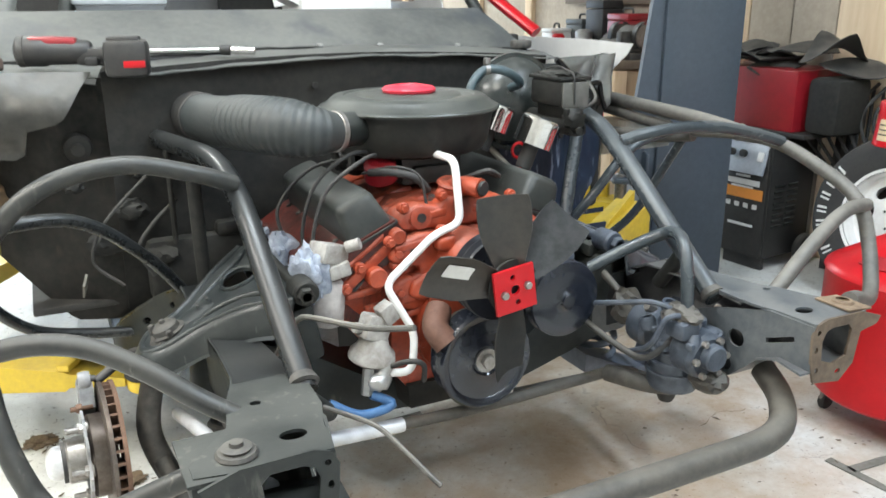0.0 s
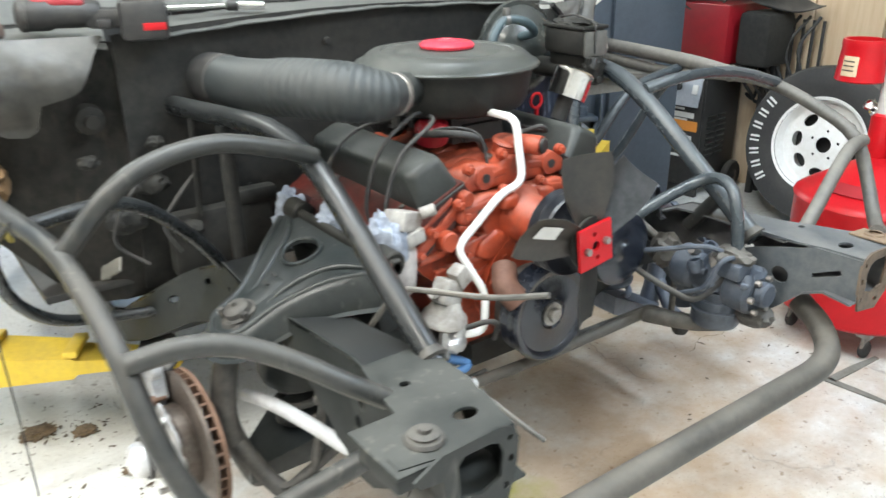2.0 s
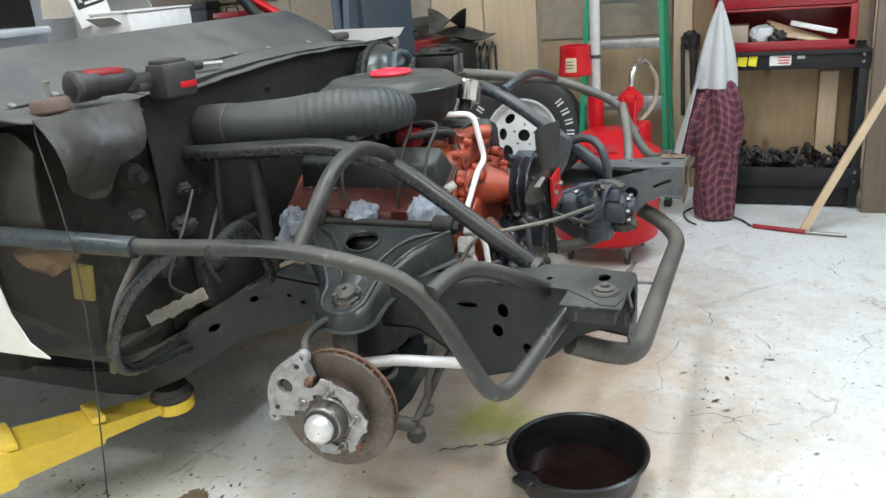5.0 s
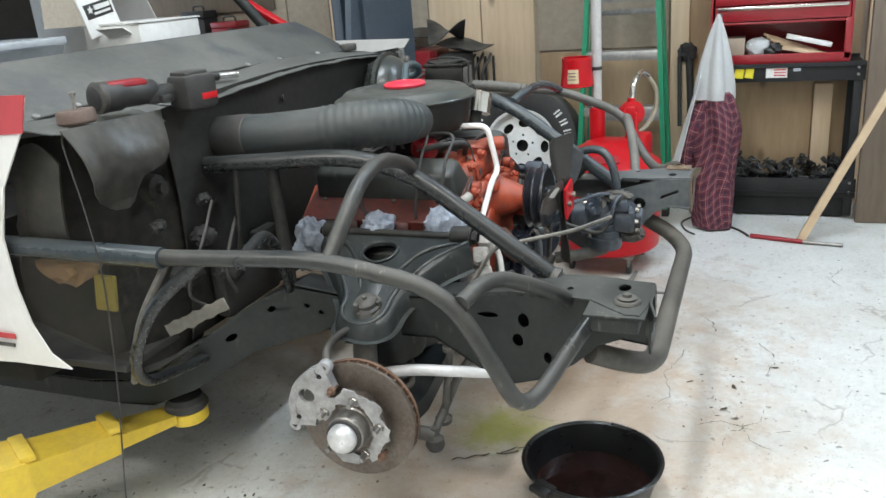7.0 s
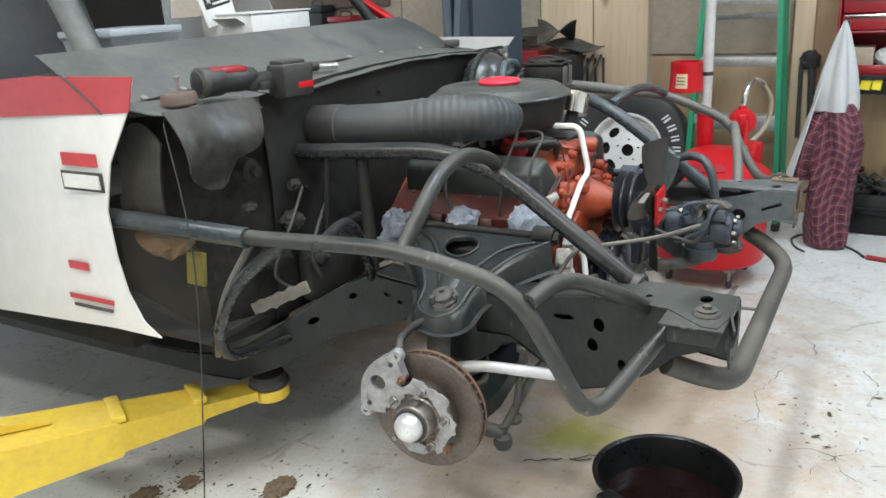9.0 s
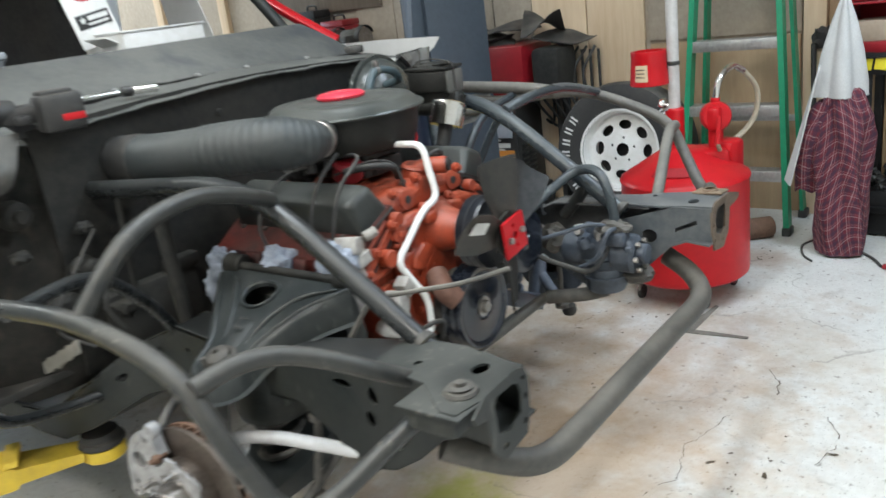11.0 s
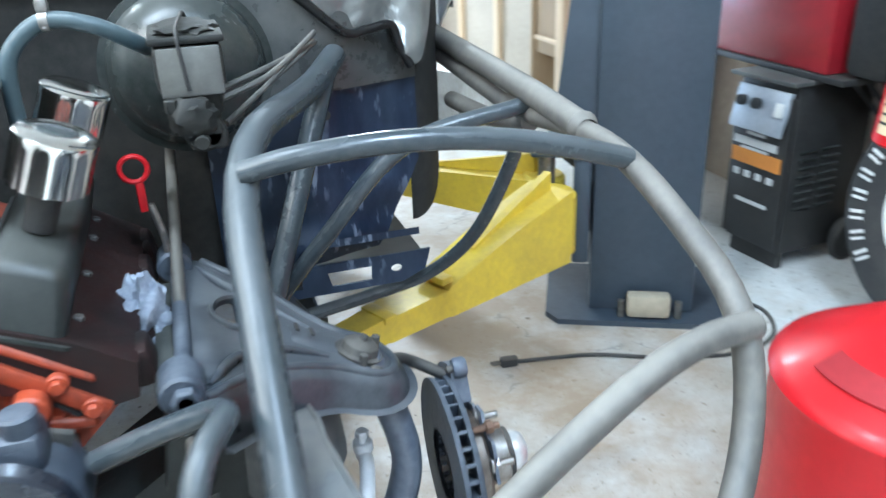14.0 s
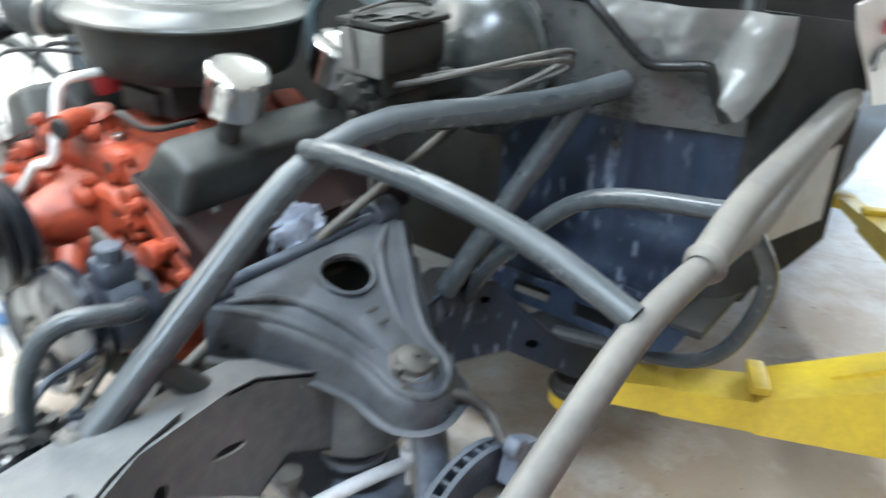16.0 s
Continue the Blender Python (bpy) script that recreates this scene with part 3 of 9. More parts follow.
M_TAN = material("aged_translucent_plastic", (0.46, 0.40, 0.30), (0.36, 0.31, 0.23), 0.5, fine=40, coarse=9, dust=0.3)
# Dark panel paint; the blue light it reflects is mixed into the base.
M_BLUE = material("dark_panel_blue_sheen", (0.007, 0.015, 0.033), (0.024, 0.038, 0.066), 0.46, fine=40, coarse=6, mix=0.4, dust=0.22, dust_col=(0.075, 0.088, 0.110), bump=0.35, spec=0.28, stretch=(1, 1, 0.45))


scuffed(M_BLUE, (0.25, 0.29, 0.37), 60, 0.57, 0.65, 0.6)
scuffed(M_ORANGE, (0.075, 0.022, 0.014), 48, 0.50, 0.62, 0.75)
scuffed(M_TUBE, (0.16, 0.16, 0.155), 90, 0.68, 0.74, 0.4)
scuffed(M_TUBE_BLACK, (0.15, 0.145, 0.13), 90, 0.67, 0.73, 0.4)
scuffed(M_TUBE_OUTER, (0.26, 0.245, 0.21), 70, 0.62, 0.70, 0.6)
scuffed(M_FRAME, (0.13, 0.125, 0.108), 55, 0.60, 0.70, 0.5)
scuffed(M_ARM_DARK, (0.13, 0.135, 0.125), 70, 0.62, 0.70, 0.5)
scuffed(M_COVER, (0.11, 0.112, 0.10), 60, 0.60, 0.70, 0.4)
M_DUSTDARK = material("dirt_caked_dark_panel", (0.010, 0.0105, 0.010), (0.034, 0.031, 0.027), 0.75, fine=38, coarse=5, dust=0.4, dust_col=(0.060, 0.056, 0.048), bump=0.6, spec=0.2)
scuffed(M_DUSTDARK, (0.11, 0.085, 0.06), 26, 0.58, 0.68, 0.6)
M_PRIMER = material("rusty_pink_casting", (0.17, 0.085, 0.06), (0.10, 0.05, 0.035), 0.7, fine=60, coarse=12, bump=0.4)
M_BUSHING = material("worn_brown_rubber", (0.085, 0.055, 0.045), (0.13, 0.095, 0.08), 0.7, fine=60, coarse=14, bump=0.3)
M_CHIP = material("brown_floor_chips", (0.06, 0.045, 0.03), (0.13, 0.10, 0.07), 0.9, fine=200, coarse=30, bump=0.3)
M_ORLABEL = material("orange_label", (0.75, 0.28, 0.04), (0.65, 0.24, 0.04), 0.5, bump=0)
M_SILVER = material("silver_label", (0.50, 0.54, 0.60), (0.38, 0.42, 0.48), 0.35, 0.3, bump=0)
M_INK = material("white_print", (0.75, 0.75, 0.73), (0.62, 0.62, 0.60), 0.6, bump=0)
M_YELLOWINK = material("yellow_print", (0.80, 0.68, 0.03), (0.72, 0.60, 0.03), 0.5, bump=0)
M_REDINK = material("red_print", (0.55, 0.05, 0.06), (0.45, 0.05, 0.06), 0.5, bump=0)
M_CLEAR = material("clear_scuffed_plastic", (0.085, 0.075, 0.062), (0.050, 0.045, 0.038), 0.3, alpha=0.12, bump=0, spec=0.2)
M_PALESHEET = material("pale_translucent_sheet", (0.66, 0.67, 0.65), (0.48, 0.47, 0.42), 0.4, alpha=0.55, bump=0.05)
M_BIN = material("clear_storage_bin_plastic", (0.62, 0.66, 0.70), (0.52, 0.56, 0.6), 0.22, alpha=0.55, bump=0.05)
M_OIL = material("dark_waste_oil", (0.006, 0.005, 0.0045), (0.016, 0.006, 0.005), 0.06, coarse=14, bump=0.0, rough_var=0.02, spec=0.3)
M_PAN = material("glossy_black_plastic", (0.007, 0.007, 0.0075), (0.014, 0.014, 0.014), 0.3, fine=60, coarse=8, bump=0.06, spec=0.35)
M_STRIP = material("pale_torn_board", (0.21, 0.20, 0.175), (0.14, 0.13, 0.11), 0.9, fine=60, coarse=12, bump=0.5)
M_CART = material("black_cart_paint", (0.010, 0.010, 0.011), (0.02, 0.02, 0.02), 0.55, fine=50, coarse=9, bump=0.15, spec=0.3)
# Left horn only: paler and bluer than the chassis paint.
M_HORN = material("dusted_grey_horn_paint", (0.046, 0.055, 0.064), (0.100, 0.107, 0.112), 0.5, fine=50, coarse=9, dust=0.45, dust_col=(0.19, 0.183, 0.166), bump=0.3)
# Left rail's front section, paler than its rear and the right rail.
M_RAILSIDE = material("paler_dusted_rail_paint", (0.066, 0.072, 0.080), (0.130, 0.130, 0.128), 0.45, fine=45, coarse=8, dust=0.6, dust_col=(0.150, 0.143, 0.130), bump=0.25)
# Dark casting whose blue comes from the light, mixed into the paint.
M_GEAR = material("blue_lit_grey_casting", (0.023, 0.031, 0.044), (0.070, 0.083, 0.106), 0.45, fine=40, coarse=15, bump=0.9, dust=0.45, dust_col=(0.140, 0.155, 0.180))
# Black pulley enamel, tinted with the blue light that falls on it.
M_NAVY = material("oily_black_enamel_blue_lit", (0.006, 0.0085, 0.015), (0.015, 0.018, 0.027), 0.22, fine=40, coarse=5, dust=0.2, dust_col=(0.055, 0.060, 0.068), bump=0.06, coat=0.2)
M_BELTBLACK = material("oily_blue_black_pulley", (0.008, 0.009, 0.013), (0.020, 0.022, 0.028), 0.3, fine=60, coarse=9, bump=0.1, dust=0.2, dust_col=(0.06, 0.06, 0.06))
M_UPPER = material("smooth_grey_black_panel", (0.034, 0.037, 0.038), (0.072, 0.073, 0.070), 0.28, fine=40, coarse=6, bump=0.12, dust=0.2, dust_col=(0.11, 0.11, 0.10))
M_BOWL = material("grimy_pale_plastic", (0.52, 0.49, 0.47), (0.28, 0.25, 0.24), 0.45, fine=40, coarse=14, bump=0.2)
M_CAP = material("pale_grease_cap", (0.70, 0.70, 0.71), (0.50, 0.50, 0.50), 0.32, 0.5, fine=60, coarse=14, bump=0.15)
M_LAMP = glow("lamp_tube", (0.94, 0.97, 1.0), 9.0)

# ---------- the room ----------
XE, XW, YS, YN = 2.70, -4.2, -4.0, 9.0


def room():
    fl = single("floor", box((-0.75, 2.5, -0.05), (7.2, 13.4, 0.1), 0), M_FLOOR, "worn pale painted concrete garage floor with stains", "floor", kind="structure")
    single("ceiling", box((-0.75, 2.5, CEIL + 0.05), (7.2, 13.4, 0.1), 0), M_CEIL, "white panel garage ceiling", "ceiling", kind="structure")
    we = single("wall_east", box((XE + 0.05, 2.5, CEIL / 2), (0.1, 13.0, CEIL), 0), M_WALL, "tan board wall behind the lift and workbench", "wall", kind="structure")
    # West and south walls are out of view; made pale to bounce light in.
    single("wall_west", box((XW - 0.05, 2.5, CEIL / 2), (0.1, 13.0, CEIL), 0), M_CEIL, "unseen pale panel wall that bounces light", "wall", kind="structure")
    single("wall_south", box((-0.75, YS - 0.05, CEIL / 2), (7.0, 0.1, CEIL), 0), M_CEIL, "unseen pale garage wall for bounce light", "wall", kind="structure")
    single("wall_north", join(box((-3.5, YN + 0.05, CEIL / 2), (1.4, 0.1, CEIL), 0), box((2.3, YN + 0.05, CEIL / 2), (0.8, 0.1, CEIL), 0), box((-0.45, YN + 0.05, 2.85), (4.7, 0.1, 0.9), 0)), M_CEIL, "unseen pale garage wall for bounce light with a wide open doorway", "wall", kind="structure")
    single("ground", box((-0.45, YN + 3.1, -0.06), (12, 6.0, 0.1), 0), M_FLOOR, "pale concrete apron outside the open doorway", "ground", kind="structure")
    # boards on the east wall
    edges = [3.05, 2.72, 2.40, 2.235, 1.96, 1.70, 1.357, 1.02]
    for i, (a, b) in enumerate(zip(edges, edges[1:])):
        part("board", box((XE - 0.012, (a + b) / 2, 1.35), (0.024, a - b - 0.008, 2.7), 0.003), M_PINE if i in (2, 5, 6) or i > 4 else M_WALL, we)
    part("plywood_panel", box((XE - 0.009, 0.62, 0.44), (0.018, 0.75, 0.88), 0.002), M_PLY, we)
    part("panel", box((XE - 0.010, 0.62, 1.62), (0.02, 0.76, 1.45), 0.002), M_WALL, we)
    part("stud", box((XE - 0.03, 0.175, 1.35), (0.06, 0.10, 2.7), 0.004), M_PINE, we)
    part("stud", box((XE - 0.03, -0.82, 1.35), (0.06, 0.10, 2.7), 0.004), M_PINE, we)
    part("plywood_panel", box((XE - 0.009, -0.30, 1.35), (0.018, 0.9, 2.7), 0.002), M_PLY, we)
    for y in (-1.35, -2.0, -2.7):
        part("board", box((XE - 0.012, y, 1.35), (0.024, 0.62, 2.7), 0.003), M_OLDWOOD, we)
    for y in (3.6, 4.4, 5.2, 6.0):
        part("stud", box((XE - 0.02, y, 1.35), (0.04, 0.09, 2.7), 0.004), M_PINE, we)


room()
for x, y, lx, ly, w, lamp_col in LAMPS:
    lamp = thing("shop_light", (x, y, CEIL), "unseen white ceiling shop light with glowing tubes", "ceiling light", "ceiling shop lights")
    part("housing", box((x, y, CEIL - 0.035), (lx, ly, 0.07), 0.008), M_CEIL, lamp)
    for s in (-0.3, 0.3):
        c = (x + s * lx, y, CEIL - 0.09) if lx < ly else (x, y + s * ly, CEIL - 0.09)
        d = V(0, ly * 0.47, 0) if lx < ly else V(lx * 0.47, 0, 0)
        part("tube", cyl(V(*c) - d, V(*c) + d, 0.016, 12), M_LAMP, lamp)
    li = bpy.data.lights.new("shop_light_glow", "AREA")
    li.shape, li.size, li.size_y, li.energy, li.color = "RECTANGLE", lx, ly, w, lamp_col
    lo = new("shop_light_glow", li)
    lo.matrix_world = pose(x, y, CEIL - 0.12)


day = bpy.data.lights.new("door_daylight", "AREA")
day.shape, day.size, day.size_y, day.energy, day.color = "RECTANGLE", 4.6, 2.3, *DAYLIGHT
new("door_daylight", day).matrix_world = pose(-0.45, YN + 0.02, 1.2, -90)


# ---------- race car: chassis ----------
car = thing("race_car", (0, 1.0, 0.3), "stripped white stock race car on a lift, bare tube front", "race car")
RAIL_TOP = [(-0.06, 0.672), (0.10, 0.672), (0.25, 0.665), (0.42, 0.64), (0.65, 0.615), (0.83, 0.636), (0.92, 0.598), (0.97, 0.570), (1.02, 0.535), (1.10, 0.480), (1.20, 0.420), (1.32, 0.375), (1.45, 0.360), (2.6, 0.355)]
RAIL_LOW = [(2.6, 0.29), (1.36, 0.295), (1.24, 0.305), (1.10, 0.365), (0.955, 0.452), (0.75, 0.520), (0.45, 0.525), (0.36, 0.47), (0.28, 0.42), (0.18, 0.458), (0.10, 0.515), (0.045, 0.568), (0.0, 0.586), (-0.06, 0.578)]


RAIL_TOP_LEFT = [(-0.06, 0.672), (0.10, 0.676), (0.20, 0.680), (0.34, 0.678), (0.385, 0.675), (0.45, 0.645), (0.52, 0.612), (0.65, 0.603), (0.83, 0.636), (0.92, 0.600), (0.97, 0.540), (1.02, 0.475), (1.05, 0.447), (1.12, 0.405), (1.20, 0.370), (1.30, 0.342), (1.45, 0.335), (2.6, 0.335)]
RAIL_LOW_LEFT = RAIL_LOW[:3] + [(1.10, 0.335), (0.955, 0.44), (0.80, 0.47), (0.68, 0.425), (0.54, 0.455), (0.43, 0.515)] + RAIL_LOW[7:]


def xo(y, s=-1):
    """Outer face of the rail, which narrows behind the horn."""
    k = min(1, max(0, (y - 0.84) / 0.32))
    flare = 0.13 * k * k * (3 - 2 * k)
    if s > 0:
        return float(np.interp(y, (0.06, 0.155, 0.21, 0.28), (0.585, 0.537, 0.519, 0.503))) + flare
    return 0.575 - 0.045 * min(1, max(0, (y - 0.08) / 0.22)) + flare


def rails():
    for s in (-1, 1):
        high, low = (RAIL_TOP, RAIL_LOW) if s < 0 else (RAIL_TOP_LEFT, RAIL_LOW_LEFT)
        poly = high + low
        inner_top = [(-0.06, 0.672), (0.03, 0.678), (0.16, 0.642), (0.25, 0.605), (0.31, 0.568), (0.42, 0.555)]
        inner = inner_top + (RAIL_TOP[4:] if s < 0 else RAIL_TOP_LEFT[7:]) + (RAIL_LOW if s < 0 else RAIL_LOW_LEFT)
        hi = [oval(0.099, 0.596, 0.021, 0.019), oval(0.124, 0.534, 0.021, 0.017, turn=15), [(-0.025, 0.630), (0.03, 0.610), (0.032, 0.620), (-0.022, 0.641)]]
        ho = [oval(0.222, 0.597, 0.014, 0.018), oval(0.238, 0.545, 0.014, 0.017), oval(0.312 if s < 0 else 0.333, 0.598 if s < 0 else 0.588, 0.026, 0.008, turn=0 if s < 0 else -8), oval(0.165, 0.515, 0.010, 0.014), oval(0.90, 0.567, 0.012, 0.008, turn=-30), oval(0.80, 0.58, 0.008, 0.006), oval(0.76, 0.565, 0.008, 0.006), oval(1.0, 0.50 if s < 0 else 0.445, 0.016, 0.009, turn=-30)]
        def side(u, v, w, s=s):
            return V(s * (xo(u, s) + w), u, v)
        if s < 0:
            rail = part("frame_rail", plate(poly, ho, 0.005, side), M_FRAME, car, "dusty black boxed frame rail with punched holes")
        else:
            # Cut in two so the front can be paler than the bluer rear.
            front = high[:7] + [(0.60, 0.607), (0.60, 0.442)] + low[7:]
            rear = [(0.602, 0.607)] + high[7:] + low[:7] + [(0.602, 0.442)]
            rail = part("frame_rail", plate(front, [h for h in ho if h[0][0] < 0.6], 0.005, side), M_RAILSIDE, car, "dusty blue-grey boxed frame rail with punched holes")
            part("rear_section", plate(rear, [h for h in ho if h[0][0] > 0.6], 0.005, side), M_BLUE, rail, "scuffed dark rear section of the rail, tinted by blue sheen")
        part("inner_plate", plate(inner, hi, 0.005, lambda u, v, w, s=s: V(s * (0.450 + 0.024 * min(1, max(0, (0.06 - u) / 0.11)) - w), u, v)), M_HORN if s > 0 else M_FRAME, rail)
        # top, lower and end skins
        def strip(pts, dz, name, mat=M_FRAME):
            secs = []
            for (y, z) in pts:
                secs.append([V(s * 0.447, y, z + dz), V(s * (xo(y, s) + 0.005), y, z + dz), V(s * (xo(y, s) + 0.005), y, z + dz - 0.005), V(s * 0.447, y, z + dz - 0.005)])
            part(name, loft(secs), mat, rail)
        if s < 0:
            strip(high[1:], -0.003, "top_skin", M_TUBE_BLACK)
        else:
            # Top skin likewise: paler in front, near-black behind.
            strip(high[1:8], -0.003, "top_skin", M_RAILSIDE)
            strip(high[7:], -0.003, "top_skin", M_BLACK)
        # front top plate with its holes
        poly2 = [(0.470, -0.06), (0.462, 0.01), (0.445, 0.07), (0.44, 0.16), (0.452, 0.215), (0.552, 0.215), (0.568, 0.16), (0.59, 0.06), (0.655, -0.02), (0.655, -0.05), (0.60, -0.06)]
        if s > 0:
            poly2 = [(0.470, -0.06), (0.462, 0.01), (0.445, 0.07), (0.44, 0.15), (0.458, 0.185), (0.496, 0.275), (0.507, 0.27), (0.521, 0.21), (0.539, 0.155), (0.568, 0.10), (0.585, 0.06), (0.625, -0.02), (0.625, -0.05), (0.60, -0.06)]
        def lay(u, v, w, s=s):
            z = 0.673 if v < 0.12 else 0.673 - (v - 0.12) * (0.11 if s < 0 else -0.03)
            z += 0 if s < 0 else 0.004 * max(0, min(1, (v + 0.06) / 0.16))
            return V(s * u, v, z + w)
        part("top_plate", plate(poly2, [oval(0.51, 0.0, 0.020, 0.014), oval(0.535, 0.115, 0.009, 0.007)], 0.005, lay), M_HORN if s > 0 else M_FRAME, rail)
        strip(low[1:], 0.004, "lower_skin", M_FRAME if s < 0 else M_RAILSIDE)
        # bumper mounting flange at the horn's end
        fl = plate([(0.482, 0.556), (0.468, 0.60), (0.464, 0.655), (0.476, 0.676), (0.50, 0.684), (0.60, 0.686), (0.655, 0.678), (0.645, 0.662), (0.600, 0.645), (0.590, 0.58), (0.555, 0.545)],
                   [[(0.496, 0.600), (0.492, 0.640), (0.500, 0.658), (0.515, 0.664), (0.560, 0.664), (0.572, 0.652), (0.566, 0.598), (0.53, 0.588)], oval(0.478, 0.625, 0.005, 0.007, 8), oval(0.486, 0.582, 0.005, 0.006, 8), oval(0.548, 0.568, 0.008, 0.006, 8), oval(0.481, 0.660, 0.005, 0.005, 8)],
                   0.005, lambda u, v, w, s=s: V(s * (u if s < 0 else min(u, 0.58 + (u - 0.58) * 0.55)), -0.058 - w - (0.02 * max(0, u - 0.58) / 0.07), v))
        part("bumper_flange", fl, M_RUSTFLANGE if s > 0 else M_FRAME, rail, "rust-brown flange on the horn" if s > 0 else "")
        # body mount outrigger with its cushion
        if s > 0:
            part("mount_tab", join(box((0.606, -0.012, 0.681), (0.066, 0.080, 0.005), 0.002, (0, 4, 0)), lathe([(0.012, 0), (0.022, 0), (0.020, 0.005), (0.013, 0.006)], (0.603, -0.012, 0.684), (0, 0, 1), 20)), M_RUSTTAN, rail, "rusty tan mounting tab")
            continue
        br = join(box((s * 0.62, 0.0, 0.652), (0.08, 0.10, 0.035), 0.008), box((s * 0.615, 0.0, 0.673), (0.10, 0.125, 0.006), 0.002))
        part("body_mount_bracket", br, M_FRAME, rail)
        part("mount_cushion", lathe([(0, 0), (0.026, 0), (0.029, 0.004), (0.026, 0.009), (0.019, 0.010), (0.021, 0.014), (0.016, 0.016), (0.010, 0.016), (0.009, 0.022), (0, 0.022)], (s * 0.592, -0.017, 0.676)), M_GREASE, rail)


rails()


def cage():
    for s in (-1, 1):
        fx, fy, fz = (0.520, 1.05, 0.942) if s < 0 else (0.677, 1.01, 0.975)
        kx = 0.452 if s < 0 else 0.458
        run = [(-fx, fy, fz), (-kx, 0.575, 0.958), (-0.443, 0.160, 0.655)] if s < 0 else [(fx, fy, fz), (0.605, 0.86, 0.950), (kx, 0.575, 0.960), (0.450, 0.170, 0.655)]
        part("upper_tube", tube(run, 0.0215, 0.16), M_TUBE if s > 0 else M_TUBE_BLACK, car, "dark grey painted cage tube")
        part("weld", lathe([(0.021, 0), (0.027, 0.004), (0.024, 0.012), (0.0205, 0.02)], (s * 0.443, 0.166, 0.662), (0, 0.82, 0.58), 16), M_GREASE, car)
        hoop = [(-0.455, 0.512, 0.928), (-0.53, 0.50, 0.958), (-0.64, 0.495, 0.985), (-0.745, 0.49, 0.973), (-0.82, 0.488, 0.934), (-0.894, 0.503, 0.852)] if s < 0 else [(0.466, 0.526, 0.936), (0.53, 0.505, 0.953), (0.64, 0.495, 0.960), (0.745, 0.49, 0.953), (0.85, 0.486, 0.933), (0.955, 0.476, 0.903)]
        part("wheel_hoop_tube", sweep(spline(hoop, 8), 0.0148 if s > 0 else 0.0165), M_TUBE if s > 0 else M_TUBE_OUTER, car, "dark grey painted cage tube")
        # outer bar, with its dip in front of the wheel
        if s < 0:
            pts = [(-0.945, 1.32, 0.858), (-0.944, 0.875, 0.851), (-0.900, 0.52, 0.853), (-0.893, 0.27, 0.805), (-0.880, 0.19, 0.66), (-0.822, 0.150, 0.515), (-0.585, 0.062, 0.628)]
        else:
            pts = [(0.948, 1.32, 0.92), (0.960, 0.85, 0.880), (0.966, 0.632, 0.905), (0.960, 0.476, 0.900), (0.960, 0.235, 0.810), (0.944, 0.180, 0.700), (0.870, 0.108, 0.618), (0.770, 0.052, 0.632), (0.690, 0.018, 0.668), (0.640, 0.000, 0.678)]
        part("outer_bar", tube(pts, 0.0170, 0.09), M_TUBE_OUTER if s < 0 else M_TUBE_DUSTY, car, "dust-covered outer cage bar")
        if s > 0:
            part("sleeve", tube([(0.953, 1.30, 0.950), (0.955, 0.76, 0.926), (0.966, 0.625, 0.906)], 0.0215, 0.1), M_TUBE_DUSTY, car, "dust-covered thicker sleeve tube")
            part("weld", lathe([(0.0215, 0), (0.0250, 0.006), (0.0225, 0.014), (0.0175, 0.022)], (0.9655, 0.635, 0.907), (-0.02, -0.97, -0.1), 18), M_TUBE_DUSTY, car)
        else:
            part("sleeve", tube([(-0.945, 1.30, 0.858), (-0.944, 0.86, 0.851)], 0.0225, 0.05), M_TUBE, car, "dust-covered thicker sleeve tube")
        # short stay from the bar to the horn
        stay = [(-0.891, 0.240, 0.778), (-0.82, 0.225, 0.787), (-0.75, 0.206, 0.775), (-0.68, 0.172, 0.740), (-0.62, 0.135, 0.700), (-0.560, 0.112, 0.660)] if s < 0 else [(0.962, 0.217, 0.790), (0.88, 0.200, 0.794), (0.80, 0.180, 0.778), (0.70, 0.155, 0.735), (0.62, 0.137, 0.690), (0.575, 0.130, 0.660)]
        part("short_stay", sweep(spline(stay, 7), 0.0165), M_TUBE_OUTER if s < 0 else M_TUBE_DUSTY, car, "short dark tube stay")
        # arch from the frame up to the bar, and the loop below it
        part("arch_tube", sweep(spline([(s * 0.50, 0.86, 0.58), (s * 0.60, 0.81, 0.72), (s * 0.74, 0.75 if s < 0 else 0.80, 0.835 if s < 0 else 0.860), (s * (0.935 if s < 0 else 0.955), 0.68 if s < 0 else 0.80, 0.905 if s > 0 else 0.848)], 7), 0.014), M_TUBE if s > 0 else M_TUBE_BLACK, car, "dark thin arch tube")
        part("loop_tube", sweep(spline([(s * (0.925 if s < 0 else 0.955), 0.78 if s < 0 else 0.82, 0.885 if s > 0 else 0.845), (s * (0.955 if s < 0 else 0.975), 0.90 if s < 0 else 0.925, 0.74 if s < 0 else 0.76), (s * 0.93, 1.00, 0.60), (s * 0.85, 1.06, 0.50), (s * 0.72, 1.08, 0.46), (s * 0.585, 1.06, 0.45)], 7), 0.014), M_TUBE if s > 0 else M_TUBE_BLACK, car, "dark thin loop tube behind the wheel")
        if s > 0:
            part("brace_tube", tube([(fx - 0.03, fy - 0.07, fz - 0.01), (0.50, 0.80, 0.62)], 0.019), M_TUBE, car, "dark brace tube")
        else:
            part("brace_tube", tube([(-0.475, 0.885, 0.935), (-0.470, 0.880, 0.60)], 0.0165), M_BLACK, car, "black upright brace tube")
